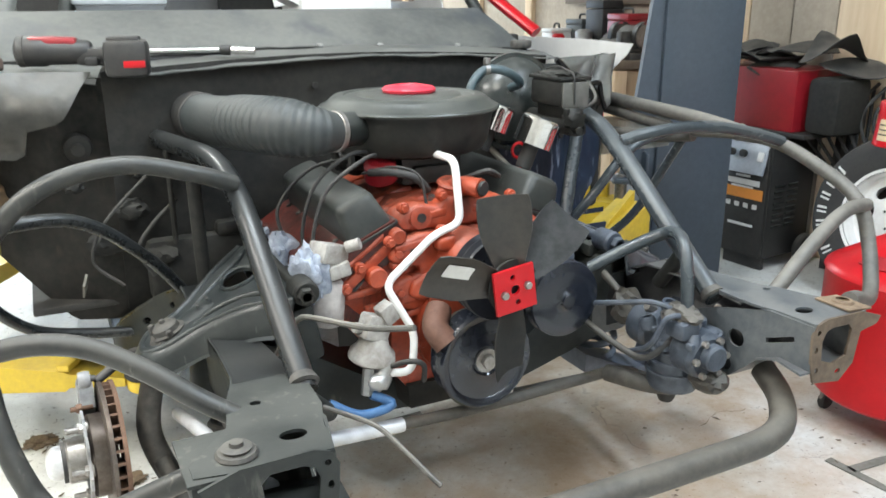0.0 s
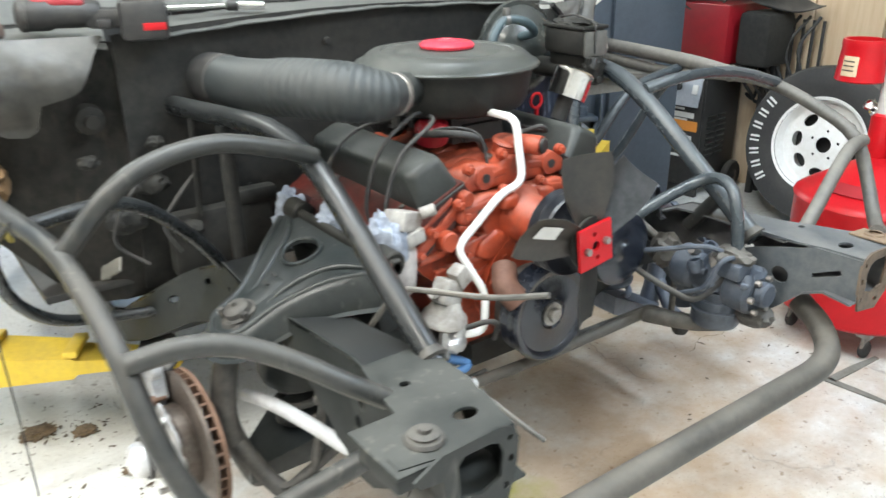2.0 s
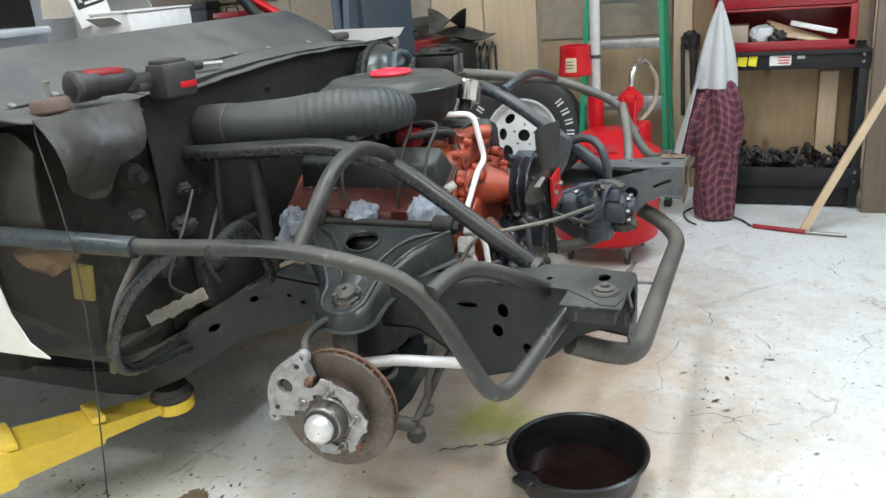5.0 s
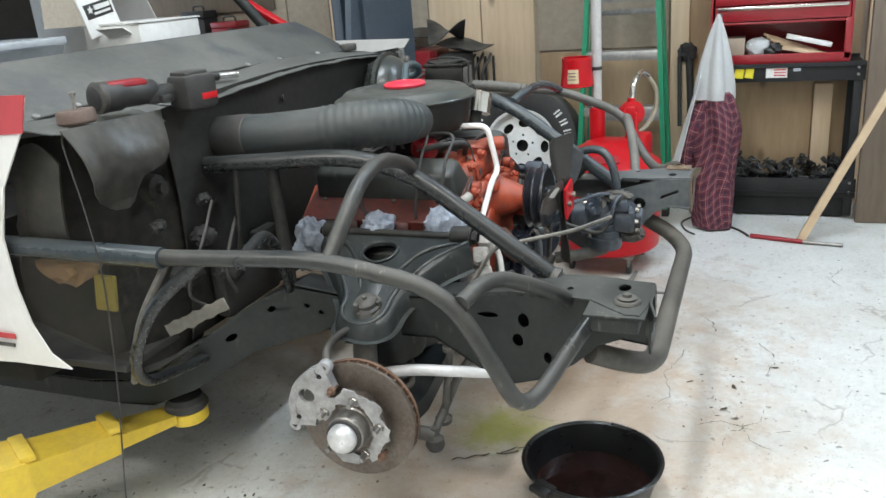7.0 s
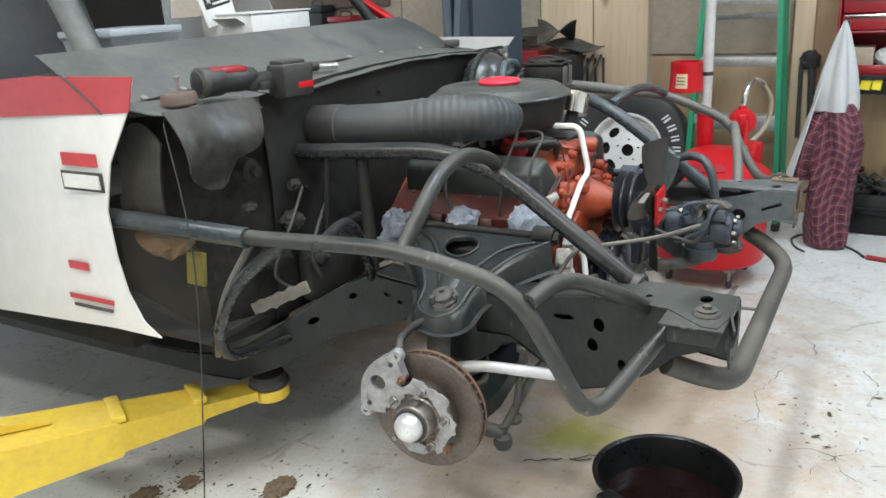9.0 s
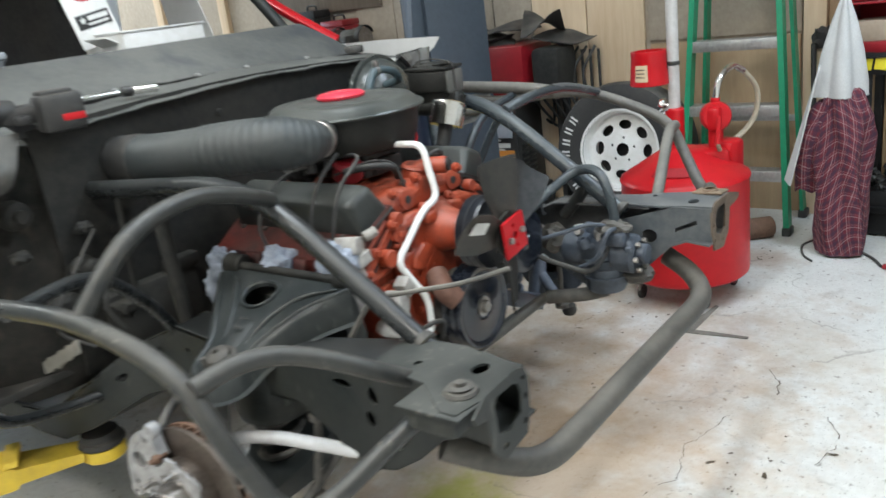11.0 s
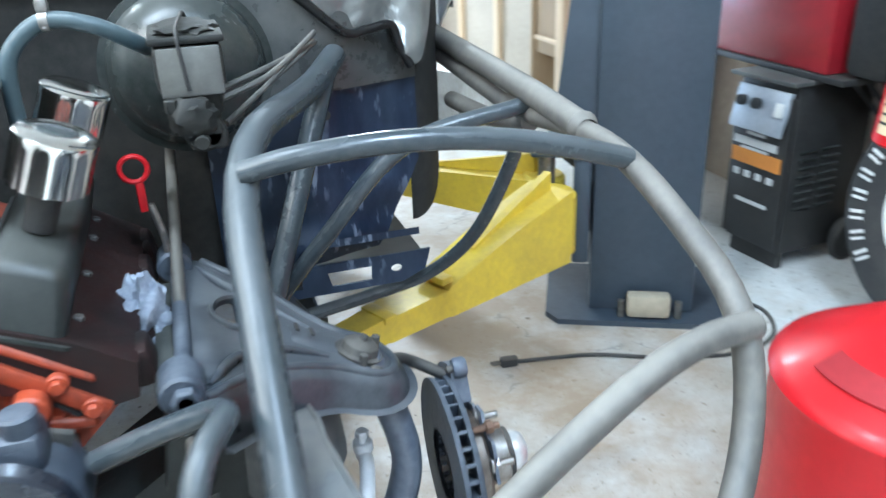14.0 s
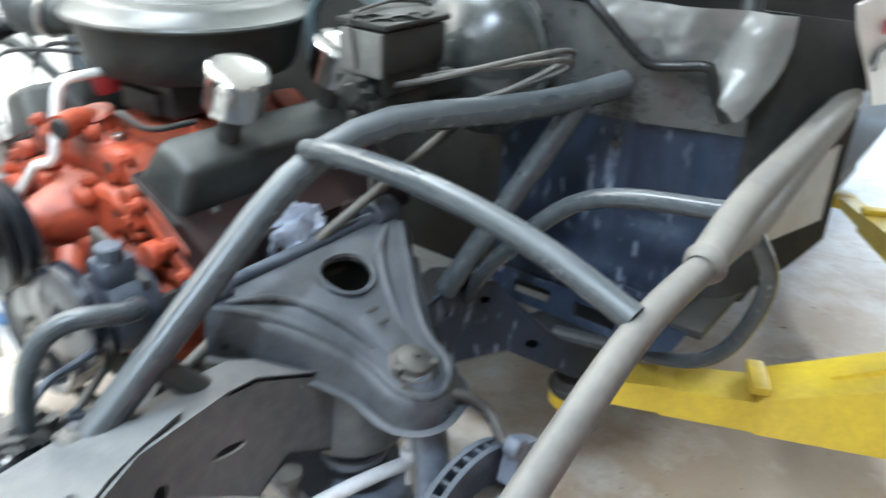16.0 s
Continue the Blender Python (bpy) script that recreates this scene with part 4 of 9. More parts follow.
            part("brace_rod", tube([(-0.515, 0.965, 0.93), (-0.51, 1.0, 0.69)], 0.007, 0.03, 8), M_BLACK, car, "thin dark brace rod")
    # small rod on the loop and its bracket
    part("stay_rod", tube([(-0.930, 0.865, 0.835), (-0.965, 0.93, 0.72), (-0.945, 0.985, 0.62), (-0.885, 1.065, 0.515)], 0.0085, 0.06, 8), M_TUBE_DUSTY, car, "thin dusty steel rod")
    # lower bumper loop
    part("bumper_bar", tube([(-0.551, 0.07, 0.535), (-0.50, 0.01, 0.495), (-0.425, -0.055, 0.455), (0.425, -0.055, 0.452), (0.495, 0.005, 0.485), (0.512, 0.08, 0.52)], 0.026, 0.09), M_BUMPER, car, "dusty bent bumper tube between the horns")


cage()


def crossmember():
    secs = []
    for x, zb, zt in [(-0.47, 0.44, 0.60), (-0.34, 0.40, 0.55), (-0.2, 0.36, 0.46), (0, 0.35, 0.43), (0.2, 0.36, 0.46), (0.34, 0.40, 0.55), (0.47, 0.44, 0.60)]:
        secs.append([V(x, 0.53, zb + 0.01), V(x, 0.54, zt), V(x, 0.72, zt), V(x, 0.74, zb + 0.01)])
    part("crossmember", loft(secs), M_FRAME, car, "greasy black engine crossmember")
    for s in (-1, 1):
        # spring pocket and shock tower beneath the upper arm
        part("spring_pocket", lathe([(0.085, 0), (0.092, 0.02), (0.085, 0.10), (0.075, 0.19), (0.05, 0.205), (0, 0.205)], (s * 0.475, 0.60, 0.45), (0, 0, 1), 20), M_FRAME if s < 0 else M_RAILSIDE, car)
        part("arm_mount", join(box((s * 0.36, 0.60, 0.63), (0.06, 0.34, 0.12), 0.012, (0, s * 12, 0)), box((s * 0.345, 0.60, 0.70), (0.03, 0.30, 0.03), 0.006)), M_FRAME, car)
        # coil spring
        helix = [V(s * 0.48 + 0.05 * math.cos(a), 0.60 + 0.05 * math.sin(a), 0.33 + 0.16 * a / (2 * math.pi * 4)) for a in [i * 2 * math.pi * 4 / 60 for i in range(61)]]
        part("coil_spring", sweep(helix, 0.009, 8), M_GREASE if s < 0 else M_ARM_LOW, car)


crossmember()


def suspension(s):
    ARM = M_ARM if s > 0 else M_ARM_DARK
    # Left-side iron takes the copies coloured by the blue light.
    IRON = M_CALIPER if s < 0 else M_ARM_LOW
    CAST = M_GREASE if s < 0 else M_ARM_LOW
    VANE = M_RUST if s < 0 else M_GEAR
    # stamped upper arm: a plate with an oval window and turned-down flanges
    outer = [(0.355, 0.415), (0.365, 0.40), (0.385, 0.405), (0.46, 0.475), (0.545, 0.535), (0.615, 0.545), (0.645, 0.575), (0.645, 0.615), (0.62, 0.65), (0.56, 0.665), (0.47, 0.735), (0.40, 0.80), (0.365, 0.80), (0.355, 0.785), (0.375, 0.70), (0.375, 0.50)]
    def z(u):
        return 0.717 - (u - 0.36) * 0.43 + 0.018 * math.exp(-((u - 0.45) / 0.08) ** 2)
    arm = part("upper_arm", plate(outer, [oval(0.442, 0.622, 0.034, 0.045, 20)], 0.006, lambda u, v, w: V(s * u, v, z(u) + w)), ARM, car, "dusty stamped steel upper control arm with an oval hole")
    rim = spline([V(s * u, v, z(u)) for u, v in outer[2:12]], 4)
    secs = []
    for i, p in enumerate(rim):
        d = (rim[min(i + 1, len(rim) - 1)] - rim[max(i - 1, 0)]).normalized()
        o = V(0, 0, 1).cross(d).normalized() * (-s) * 0.004
        k = 0.42 + 0.58 * min(1, abs(i / (len(rim) - 1) - 0.53) / 0.38)
        secs.append([p + V(0, 0, 0.006) - o, p + V(0, 0, 0.006) + o * 1.5, p + V(0, 0, -0.012) + o * 4, p + V(0, 0, -0.058 * k) + o * 5, p + V(0, 0, -0.062 * k) + o * 8, p + V(0, 0, -0.067 * k) + o * 4.5, p + V(0, 0, -0.012) + o * 2])
    part("flange", loft(secs), ARM, arm, angle=60)
    part("rolled_edge", sweep([p + V(0, 0, 0.004) for p in rim], 0.0075, 10), ARM, arm, angle=60)
    # Slots are dark slips laid on the arm for their shade; none is cut.
    for u in (0.515, 0.535):
        part("drain_slot", box((s * u, 0.600, z(u) + 0.0215), (0.006, 0.022, 0.003), 0.001, (0, s * 23, 0)), M_DARK, arm)
    ring = [V(s * a, b, z(a) + 0.008) for a, b in oval(0.442, 0.622, 0.037, 0.048, 24)]
    part("hole_lip", sweep(ring + ring[:1], 0.005, 6), ARM, arm)
    secs = []
    for u, h in ((0.505, 0.001), (0.52, 0.005), (0.56, 0.005), (0.575, 0.001)):
        secs.append([V(s * u, 0.575, z(u) + 0.004), V(s * u, 0.585, z(u) + 0.006 + h), V(s * u, 0.625, z(u) + 0.006 + h), V(s * u, 0.635, z(u) + 0.004)])
    part("stiffening_rib", loft(secs), ARM, arm)
    for leg in ([(0.392, 0.432), (0.430, 0.500), (0.490, 0.545), (0.548, 0.563)], [(0.392, 0.775), (0.430, 0.712), (0.490, 0.662), (0.548, 0.632)]):
        part("pressed_rib", sweep(spline([V(s * u, v, z(u) + 0.005) for u, v in leg], 6), 0.0075, 8, [0.003 + 0.0055 * math.sin(math.pi * min(1, i / 17)) ** 0.5 for i in range(len(spline([V(0, 0, 0), V(1, 0, 0), V(2, 0, 0), V(3, 0, 0)], 6)))]), ARM, arm, angle=60)
    part("ball_joint", lathe([(0, -0.03), (0.022, -0.03), (0.034, 0.002), (0.036, 0.008), (0.028, 0.010), (0.026, 0.020), (0.018, 0.026), (0.006, 0.027), (0.005, 0.034), (0, 0.034)], (s * 0.595, 0.592, z(0.595) + 0.004), (s * 0.4, 0, 1), 20), M_GREASE, arm)
    for k in (0, 1, 2):
        a = k * 2.1 + 0.5
        part("bolt", cyl((s * (0.595 + 0.031 * math.cos(a)), 0.592 + 0.031 * math.sin(a), z(0.595)), (s * (0.6 + 0.031 * math.cos(a)), 0.592 + 0.031 * math.sin(a), z(0.595) + 0.022), 0.007, 6), M_GREASE, arm)
    for y in (0.428, 0.79):
        part("bushing", cyl((s * 0.362, y - 0.028, 0.728), (s * 0.362, y + 0.028, 0.728), 0.026, 16), M_NEARBLACK if s < 0 else M_GEAR, arm)
    part("pivot_shaft", join(cyl((s * 0.366, 0.385, 0.728), (s * 0.366, 0.83, 0.728), 0.011, 10), cyl((s * 0.366, 0.385, 0.728), (s * 0.366, 0.400, 0.728), 0.017, 6)), M_NEARBLACK if s < 0 else M_GEAR, arm)
    # lower arm
    lo = loft([[V(s * 0.36, 0.48, 0.37), V(s * 0.36, 0.48, 0.42), V(s * 0.36, 0.74, 0.42), V(s * 0.36, 0.74, 0.37)],
               [V(s * 0.50, 0.50, 0.30), V(s * 0.50, 0.50, 0.35), V(s * 0.50, 0.69, 0.35), V(s * 0.50, 0.69, 0.30)],
               [V(s * 0.63, 0.545, 0.265), V(s * 0.63, 0.545, 0.30), V(s * 0.63, 0.605, 0.30), V(s * 0.63, 0.605, 0.265)]])
    part("lower_arm", lo, M_ARM_LOW if s > 0 else M_ARM_DARK, car, "grey lower control arm with blue light in its colour" if s > 0 else "greasy black lower control arm")
    # knuckle and steering arm
    kn = sweep(spline([(s * 0.605, 0.59, 0.615), (s * 0.635, 0.59, 0.53), (s * 0.655, 0.58, 0.42), (s * 0.62, 0.575, 0.30), (s * 0.60, 0.575, 0.255)], 6), 0.03, 12, flat=0.8)
    part("steering_knuckle", kn, CAST, car, "greasy cast steering knuckle")
    part("steering_arm", sweep(spline([(s * 0.64, 0.56, 0.36), (s * 0.615, 0.50, 0.31), (s * 0.60, 0.445, 0.295)], 5), 0.018, 10), CAST, car)
    part("tie_rod", tube([(s * 0.60, 0.445, 0.30), (s * 0.44, 0.43, 0.385), (s * 0.12, 0.42, 0.40)], 0.011, 0.03, 10), M_GREASE, car)
    part("tie_rod_end", lathe([(0, 0), (0.018, 0), (0.024, 0.012), (0.022, 0.03), (0.012, 0.04), (0.010, 0.06), (0, 0.06)], (s * 0.60, 0.445, 0.255), (0, 0, 1), 16), M_RUBBER, car)
    part("sway_link", join(cyl((s * 0.545, 0.44, 0.30), (s * 0.515, 0.42, 0.50), 0.009, 10), lathe([(0, 0), (0.02, 0), (0.022, 0.012), (0.012, 0.02), (0, 0.02)], (s * 0.545, 0.44, 0.30), (0.1 * s, 0, 1), 14), lathe([(0, 0), (0.02, 0), (0.02, 0.012), (0, 0.02)], (s * 0.517, 0.42, 0.485), (0, 0, 1), 14)), M_GREASE, car)
    part("sway_bar", sweep(spline([(s * 0.50, 0.20, 0.47), (s * 0.525, 0.30, 0.445), (s * 0.545, 0.40, 0.445), (s * 0.575, 0.50, 0.452), (s * 0.592, 0.585, 0.440), (s * 0.592, 0.615, 0.428)], 7), 0.0115 if s > 0 else 0.0140, 12), M_BAR, car, "pale painted steel sway bar")
    if s > 0:
        part("link_bolt", join(cyl((0.592, 0.602, 0.39), (0.592, 0.602, 0.480), 0.006, 10), cyl((0.592, 0.602, 0.445), (0.592, 0.602, 0.462), 0.016, 18), cyl((0.592, 0.602, 0.470), (0.592, 0.602, 0.482), 0.011, 6)), M_BAR, car, "pale sway bar link bolt")
    # brake disc: two faces with vanes between, rust on the edge
    c = V(s * 0.728, 0.572, 0.400)
    ax = V(s, -0.05, 0.03).normalized()
    disc = part("brake_disc", lathe([(0.078, 0.004), (0.141, 0.004), (0.142, 0.002), (0.142, -0.004), (0.078, -0.004)], c + ax * 0.010, ax, 48), M_ROTOR if s < 0 else M_GEAR, car, "worn vented iron brake disc")
    part("inner_face", lathe([(0.06, 0.004), (0.141, 0.004), (0.142, 0.002), (0.142, -0.004), (0.06, -0.004)], c - ax * 0.012, ax, 48), VANE, disc)
    q = V(0, 0, 1).rotation_difference(ax).to_matrix()
    vane = to_mesh("vane", box((0.114, 0, 0), (0.05, 0.005, 0.016), 0), VANE)
    for k in range(36):
        ob = new("vane", vane)
        ob.parent = disc
        ob.matrix_local = Matrix.Translation(c - ax * 0.001 - ORG[disc.name]) @ (q @ rotm(0, 0, k * 10)).to_4x4()
    part("hat", lathe([(0.082, 0.0), (0.082, 0.030), (0.076, 0.036), (0.03, 0.036), (0.03, 0.0)], c + ax * 0.008, ax, 36), M_ROTOR, disc)
    hub = part("wheel_hub", lathe([(0, 0), (0.050, 0), (0.052, 0.006), (0.046, 0.012), (0.044, 0.046), (0.040, 0.050), (0, 0.050)], c + ax * 0.036, ax, 30), M_STEEL, car, "worn steel wheel hub with studs")
    part("seal_ring", lathe([(0.034, 0), (0.041, 0.001), (0.041, 0.008), (0.034, 0.009)], c + ax * 0.084, ax, 28), M_RUBBER, hub)
    part("grease_cap", lathe([(0.033, 0), (0.034, 0.010), (0.032, 0.020), (0.026, 0.028), (0.014, 0.033), (0, 0.034)], c + ax * 0.088, ax, 28), M_CAP, hub, "pale dented grease cap")
    side = ax.cross(V(0, 0, 1)).normalized()
    up = side.cross(ax)
    for k in range(5):
        a = 2 * math.pi * k / 5 + 0.5
        p = c + ax * 0.040 + side * 0.070 * math.cos(a) + up * 0.070 * math.sin(a)
        part("wheel_stud", join(cyl(p, p + ax * 0.040, 0.0060, 10), cyl(p, p + ax * 0.018, 0.0115, 6), cyl(p, p + ax * 0.008, 0.015, 14)), M_STEEL, hub)
    for a in (1.15, 3.9):
        p = c + ax * 0.044 + side * 0.096 * math.cos(a) + up * 0.096 * math.sin(a)
        part("bracket_bolt", join(cyl(p - ax * 0.02, p + ax * 0.022, 0.0055, 10), cyl(p, p + ax * 0.012, 0.0105, 6)), M_RUST, hub)
    # ragged pale ring of the hub plate, broken away at its lower rear
    n = 44
    po, pi_ = [], []
    for k in range(n + 1):
        a = radians(-62 + 232 * k / n)
        w = noise.noise(V(math.cos(a) * 4, math.sin(a) * 4, 2))
        r1 = 0.088 + 0.009 * w + (0.006 if k % 9 < 4 else -0.004)
        r0 = 0.057 + 0.006 * noise.noise(V(math.cos(a) * 5, math.sin(a) * 5, 7)) + (0.006 if k % 11 < 3 else 0)
        po.append((-r1 * math.cos(a), r1 * math.sin(a)))
        pi_.append((-r0 * math.cos(a), r0 * math.sin(a)))
    part("hub_plate", plate(po + pi_[::-1], [], 0.005, lambda u, v, w: c + ax * (0.046 + w) + side * u + up * v), IRON, hub, "pale flaking hub plate")
    part("hub_plate_piece", plate([(0.030, -0.062), (0.048, -0.068), (0.030, -0.090), (-0.010, -0.092), (-0.016, -0.070), (0.006, -0.062)], [], 0.005, lambda u, v, w: c + ax * (0.046 + w) + side * u + up * v), IRON, hub)
    # caliper bracket behind the disc's rear half
    arc = []
    for k in range(17):
        a = radians(112 + k * 4.6) if s < 0 else radians(68 - k * 4.6)
        arc.append((a, 0.155 + 0.012 * math.sin(k / 16 * math.pi)))
    po = [(r * math.cos(a), r * math.sin(a)) for a, r in arc]
    pi_ = [((0.088 - 0.006 * math.cos((i - 8) / 3)) * math.cos(a), (0.088 - 0.006 * math.cos((i - 8) / 3)) * math.sin(a)) for i, (a, r) in enumerate(arc)]
    def lay2(u, v, w):
        return c + ax * (0.022 + w) + V(0, 1, 0) * (u * s) + up * v
    br = part("caliper_bracket", plate(po + pi_[::-1], [oval(po[8][0] * 0.76, po[8][1] * 0.76, 0.021, 0.018), oval(po[2][0] * 0.86, po[2][1] * 0.86, 0.008, 0.007, 10), oval(po[14][0] * 0.86, po[14][1] * 0.86, 0.008, 0.007, 10)], 0.026, lay2), IRON, car, "pale cast caliper bracket on the disc")
    for i in (0, 16):
        u, v = po[i]
        o = lay2(u * 0.97, v * 0.97, 0.004)
        part("ear", lathe([(0.006, 0), (0.015, 0), (0.017, 0.004), (0.017, 0.018), (0.014, 0.022), (0.006, 0.022)], o, ax, 20), IRON, br)
        part("ear_bolt", cyl(o - ax * 0.01, o + ax * 0.018, 0.0065, 10), M_GREASE, br)
    u, v = po[8]
    part("piston", lathe([(0, 0), (0.016, 0), (0.017, 0.004), (0.017, 0.030), (0, 0.030)], lay2(u * 0.72, v * 0.72, -0.012), ax, 22), M_GREASE, br)
    mid = [(r * 0.93 * math.cos(a), r * 0.93 * math.sin(a)) for a, r in arc[2:15]]
    part("outer_rib", sweep([lay2(u, v, 0.021) for u, v in mid], 0.010, 8), IRON, br)
    part("brake_hose", hose([lay2(po[1][0] * 0.9, po[1][1] * 0.9, -0.006), c + V(-s * 0.035, 0.085, 0.150), c + V(-s * 0.07, 0.055, 0.180), c + V(-s * 0.10, 0.0, 0.195), V(s * 0.61, 0.55, 0.615)], 0.0095), M_RUBBER, car, "thick dark brake hose")


for s in (-1, 1):
    suspension(s)


# ---------- engine ----------
def engine():
    # block: V-shaped section, front timing cover and water pump
    def vsec(y, k=1.0):
        return [V(x * k, y, z) for x, z in [(-0.13, 0.45), (-0.165, 0.50), (-0.16, 0.58), (-0.235, 0.64), (-0.295, 0.70), (-0.17, 0.80), (-0.10, 0.79), (-0.05, 0.765), (0.05, 0.765), (0.10, 0.79), (0.17, 0.80), (0.295, 0.70), (0.235, 0.64), (0.16, 0.58), (0.165, 0.50), (0.13, 0.45)]]
    eng = part("engine", loft([vsec(0.475), vsec(0.50), vsec(0.93), vsec(0.95)]), M_ORANGE, car, "orange painted V8 engine block with dust")
    for s in (-1, 1):
        # cylinder head
        sec = lambda y: [V(s * x, y, z) for x, z in [(0.125, 0.80), (0.245, 0.69), (0.312, 0.70), (0.318, 0.745), (0.255, 0.785), (0.150, 0.832)]]
        part("cylinder_head", loft([sec(0.468), sec(0.915)]), M_HEAD if s < 0 else M_HEAD_SHADED, eng)
        # valve cover: tapered pressed box with rounded top and a flange
        b, n_ = V(s * 0.914, 0, -0.407), V(s * 0.407, 0, 0.914)
        o = V(s * 0.146, 0, 0.823)
        def ring(h, ins, e):
            pts = []
            y0, y1, w0, w1 = 0.470 + ins, 0.905 - ins, ins, 0.112 - ins
            for cy, cw, a0 in ((y1, w1, 0), (y1, w0, 90), (y0, w0, 180), (y0, w1, 270)):
                for k in range(5):
                    a = radians(a0 + k * 22.5)
                    if a0 == 0: py, pw = cy - e + e * math.cos(a), cw - e + e * math.sin(a)
                    elif a0 == 90: py, pw = cy - e + e * math.sin(a), cw + e + e * math.cos(a)
                    elif a0 == 180: py, pw = cy + e + e * math.cos(a), cw + e + e * math.sin(a)
                    else: py, pw = cy + e + e * math.sin(a), cw - e + e * math.cos(a)
                    pts.append(o + b * pw + n_ * h + V(0, py, 0))
            c = o + b * 0.056 + n_ * h + V(0, 0.6875, 0)
            pts.sort(key=lambda p: math.atan2((p - c).y, (p - c).dot(b)))
            return pts
        vc = part("valve_cover", loft([ring(0.0, -0.006, 0.012), ring(0.005, -0.006, 0.012), ring(0.006, 0.003, 0.014), ring(0.070, 0.012, 0.02), ring(0.080, 0.017, 0.02), ring(0.085, 0.027, 0.02)]), M_COVER, eng, "satin black steel valve cover", angle=50)
        for y in (0.53, 0.66, 0.79, 0.87):
            p = o + b * 0.117 + V(0, y, 0) + n_ * 0.004
            part("bolt", cyl(p, p + n_ * 0.010, 0.007, 6), M_GREASE, vc)
        # exhaust port bosses
        for y in (0.52, 0.62, 0.77, 0.88):
            part("port_boss", box((s * 0.318, y, 0.722), (0.03, 0.062, 0.052), 0.01, (0, s * -10, 0)), M_HEAD if s < 0 else M_HEAD_SHADED, eng)
        # casting lugs on the block's front
        part("accessory_boss", cyl((s * 0.20, 0.44, 0.72), (s * 0.20, 0.48, 0.72), 0.022, 14), M_ORANGE, eng)
        part("accessory_boss", cyl((s * 0.15, 0.445, 0.80), (s * 0.15, 0.48, 0.80), 0.016, 14), M_ORANGE, eng)
    # intake manifold with runners
    part("intake_manifold", loft([[V(-0.135, y, 0.80), V(-0.10, y, 0.815 + h), V(0, y, 0.825 + h), V(0.10, y, 0.815 + h), V(0.135, y, 0.80), V(0, y, 0.77)] for y, h in ((0.485, 0.0), (0.52, 0.01), (0.62, 0.03), (0.80, 0.03), (0.92, 0.0))]), M_ORANGE, eng)
    for s in (-1, 1):
        for y in (0.56, 0.66, 0.76, 0.86):
            part("runner", box((s * 0.09, y, 0.826), (0.13, 0.058, 0.042), 0.012, (0, s * 20, s * (12 if y < 0.7 else -12))), M_ORANGE, eng)
    # thermostat neck, its flange and bolts
    part("thermostat_housing", join(lathe([(0.045, 0), (0.045, 0.012), (0.032, 0.018), (0.030, 0.045), (0.034, 0.050), (0.03, 0.054), (0, 0.054)], (0.0, 0.515, 0.838), (0, -0.25, 1), 20), sweep(spline([(0.0, 0.50, 0.875), (0.012, 0.47, 0.885), (0.03, 0.43, 0.885)], 5), 0.021, 14)), M_ORANGE, eng)
    # Dark disc for the shade inside the neck.
    part("hose_mouth", cyl((0.031, 0.432, 0.885), (0.034, 0.424, 0.885), 0.0165, 16), M_DARK, eng)
    for x in (-0.045, 0.047):
        part("bolt", cyl((x, 0.515, 0.845), (x, 0.511, 0.862), 0.009, 6), M_STEEL, eng)
    # timing cover
    n = 26
    prof = [(0.115 * math.cos(2 * math.pi * k / n), 0.115 * math.sin(2 * math.pi * k / n) * (1.15 if k < n / 2 else 0.9)) for k in range(n)]
    part("timing_cover", plate(prof, [], 0.04, lambda u, v, w: V(u, 0.475 - w, v + 0.575)), M_ORANGE, eng)
    # water pump: body, two curved legs to the block, nose shaft
    part("water_pump", join(lathe([(0.066, 0), (0.066, 0.03), (0.056, 0.045), (0.045, 0.08), (0.034, 0.100), (0.030, 0.14), (0.016, 0.145), (0.016, 0.19), (0, 0.19)], (0, 0.475, 0.733), (0, -1, 0), 24)), M_ORANGE, eng, "orange cast water pump")
    for s in (-1, 1):
        leg = [(0.02, 0.795), (0.10, 0.800), (0.160, 0.780), (0.172, 0.752), (0.15, 0.738), (0.105, 0.730), (0.10, 0.712), (0.15, 0.705), (0.172, 0.682), (0.160, 0.648), (0.115, 0.632), (0.06, 0.655), (0.02, 0.66)]
        part("pump_leg", casting([(s * x, z) for x, z in leg][::s], 0.485, 0.449, 0.008), M_ORANGE, eng, angle=60)
        part("pump_arm", casting([(s * x, z) for x, z in ((0.03, 0.70), (0.08, 0.722), (0.125, 0.70), (0.135, 0.672), (0.10, 0.655), (0.04, 0.672))][::s], 0.452, 0.436 if s < 0 else 0.415, 0.008), M_ORANGE, eng, angle=60)
        part("pump_arm", casting([(s * x, z) for x, z in ((0.03, 0.795), (0.07, 0.790), (0.075, 0.765), (0.03, 0.757))][::s], 0.452, 0.425, 0.008), M_ORANGE, eng, angle=60)
        for x, z in ((0.152, 0.763), (0.150, 0.678)):
            part("bolt", cyl((s * x, 0.45, z), (s * x, 0.441, z), 0.009, 6), M_ORANGE, eng)
        # Hole shown by a dark disc in place of its shade; nothing is drilled.
        part("bolt_hole", cyl((s * 0.118, 0.4490, 0.765), (s * 0.118, 0.4475, 0.765), 0.008, 12, 0), M_DARK, eng)
        # block front face: deck corner, freeze plug and ribs
        part("deck_rib", casting([(s * x, z) for x, z in ((0.15, 0.80), (0.285, 0.70), (0.27, 0.682), (0.14, 0.78))][::s], 0.48, 0.462, 0.005), M_ORANGE, eng)
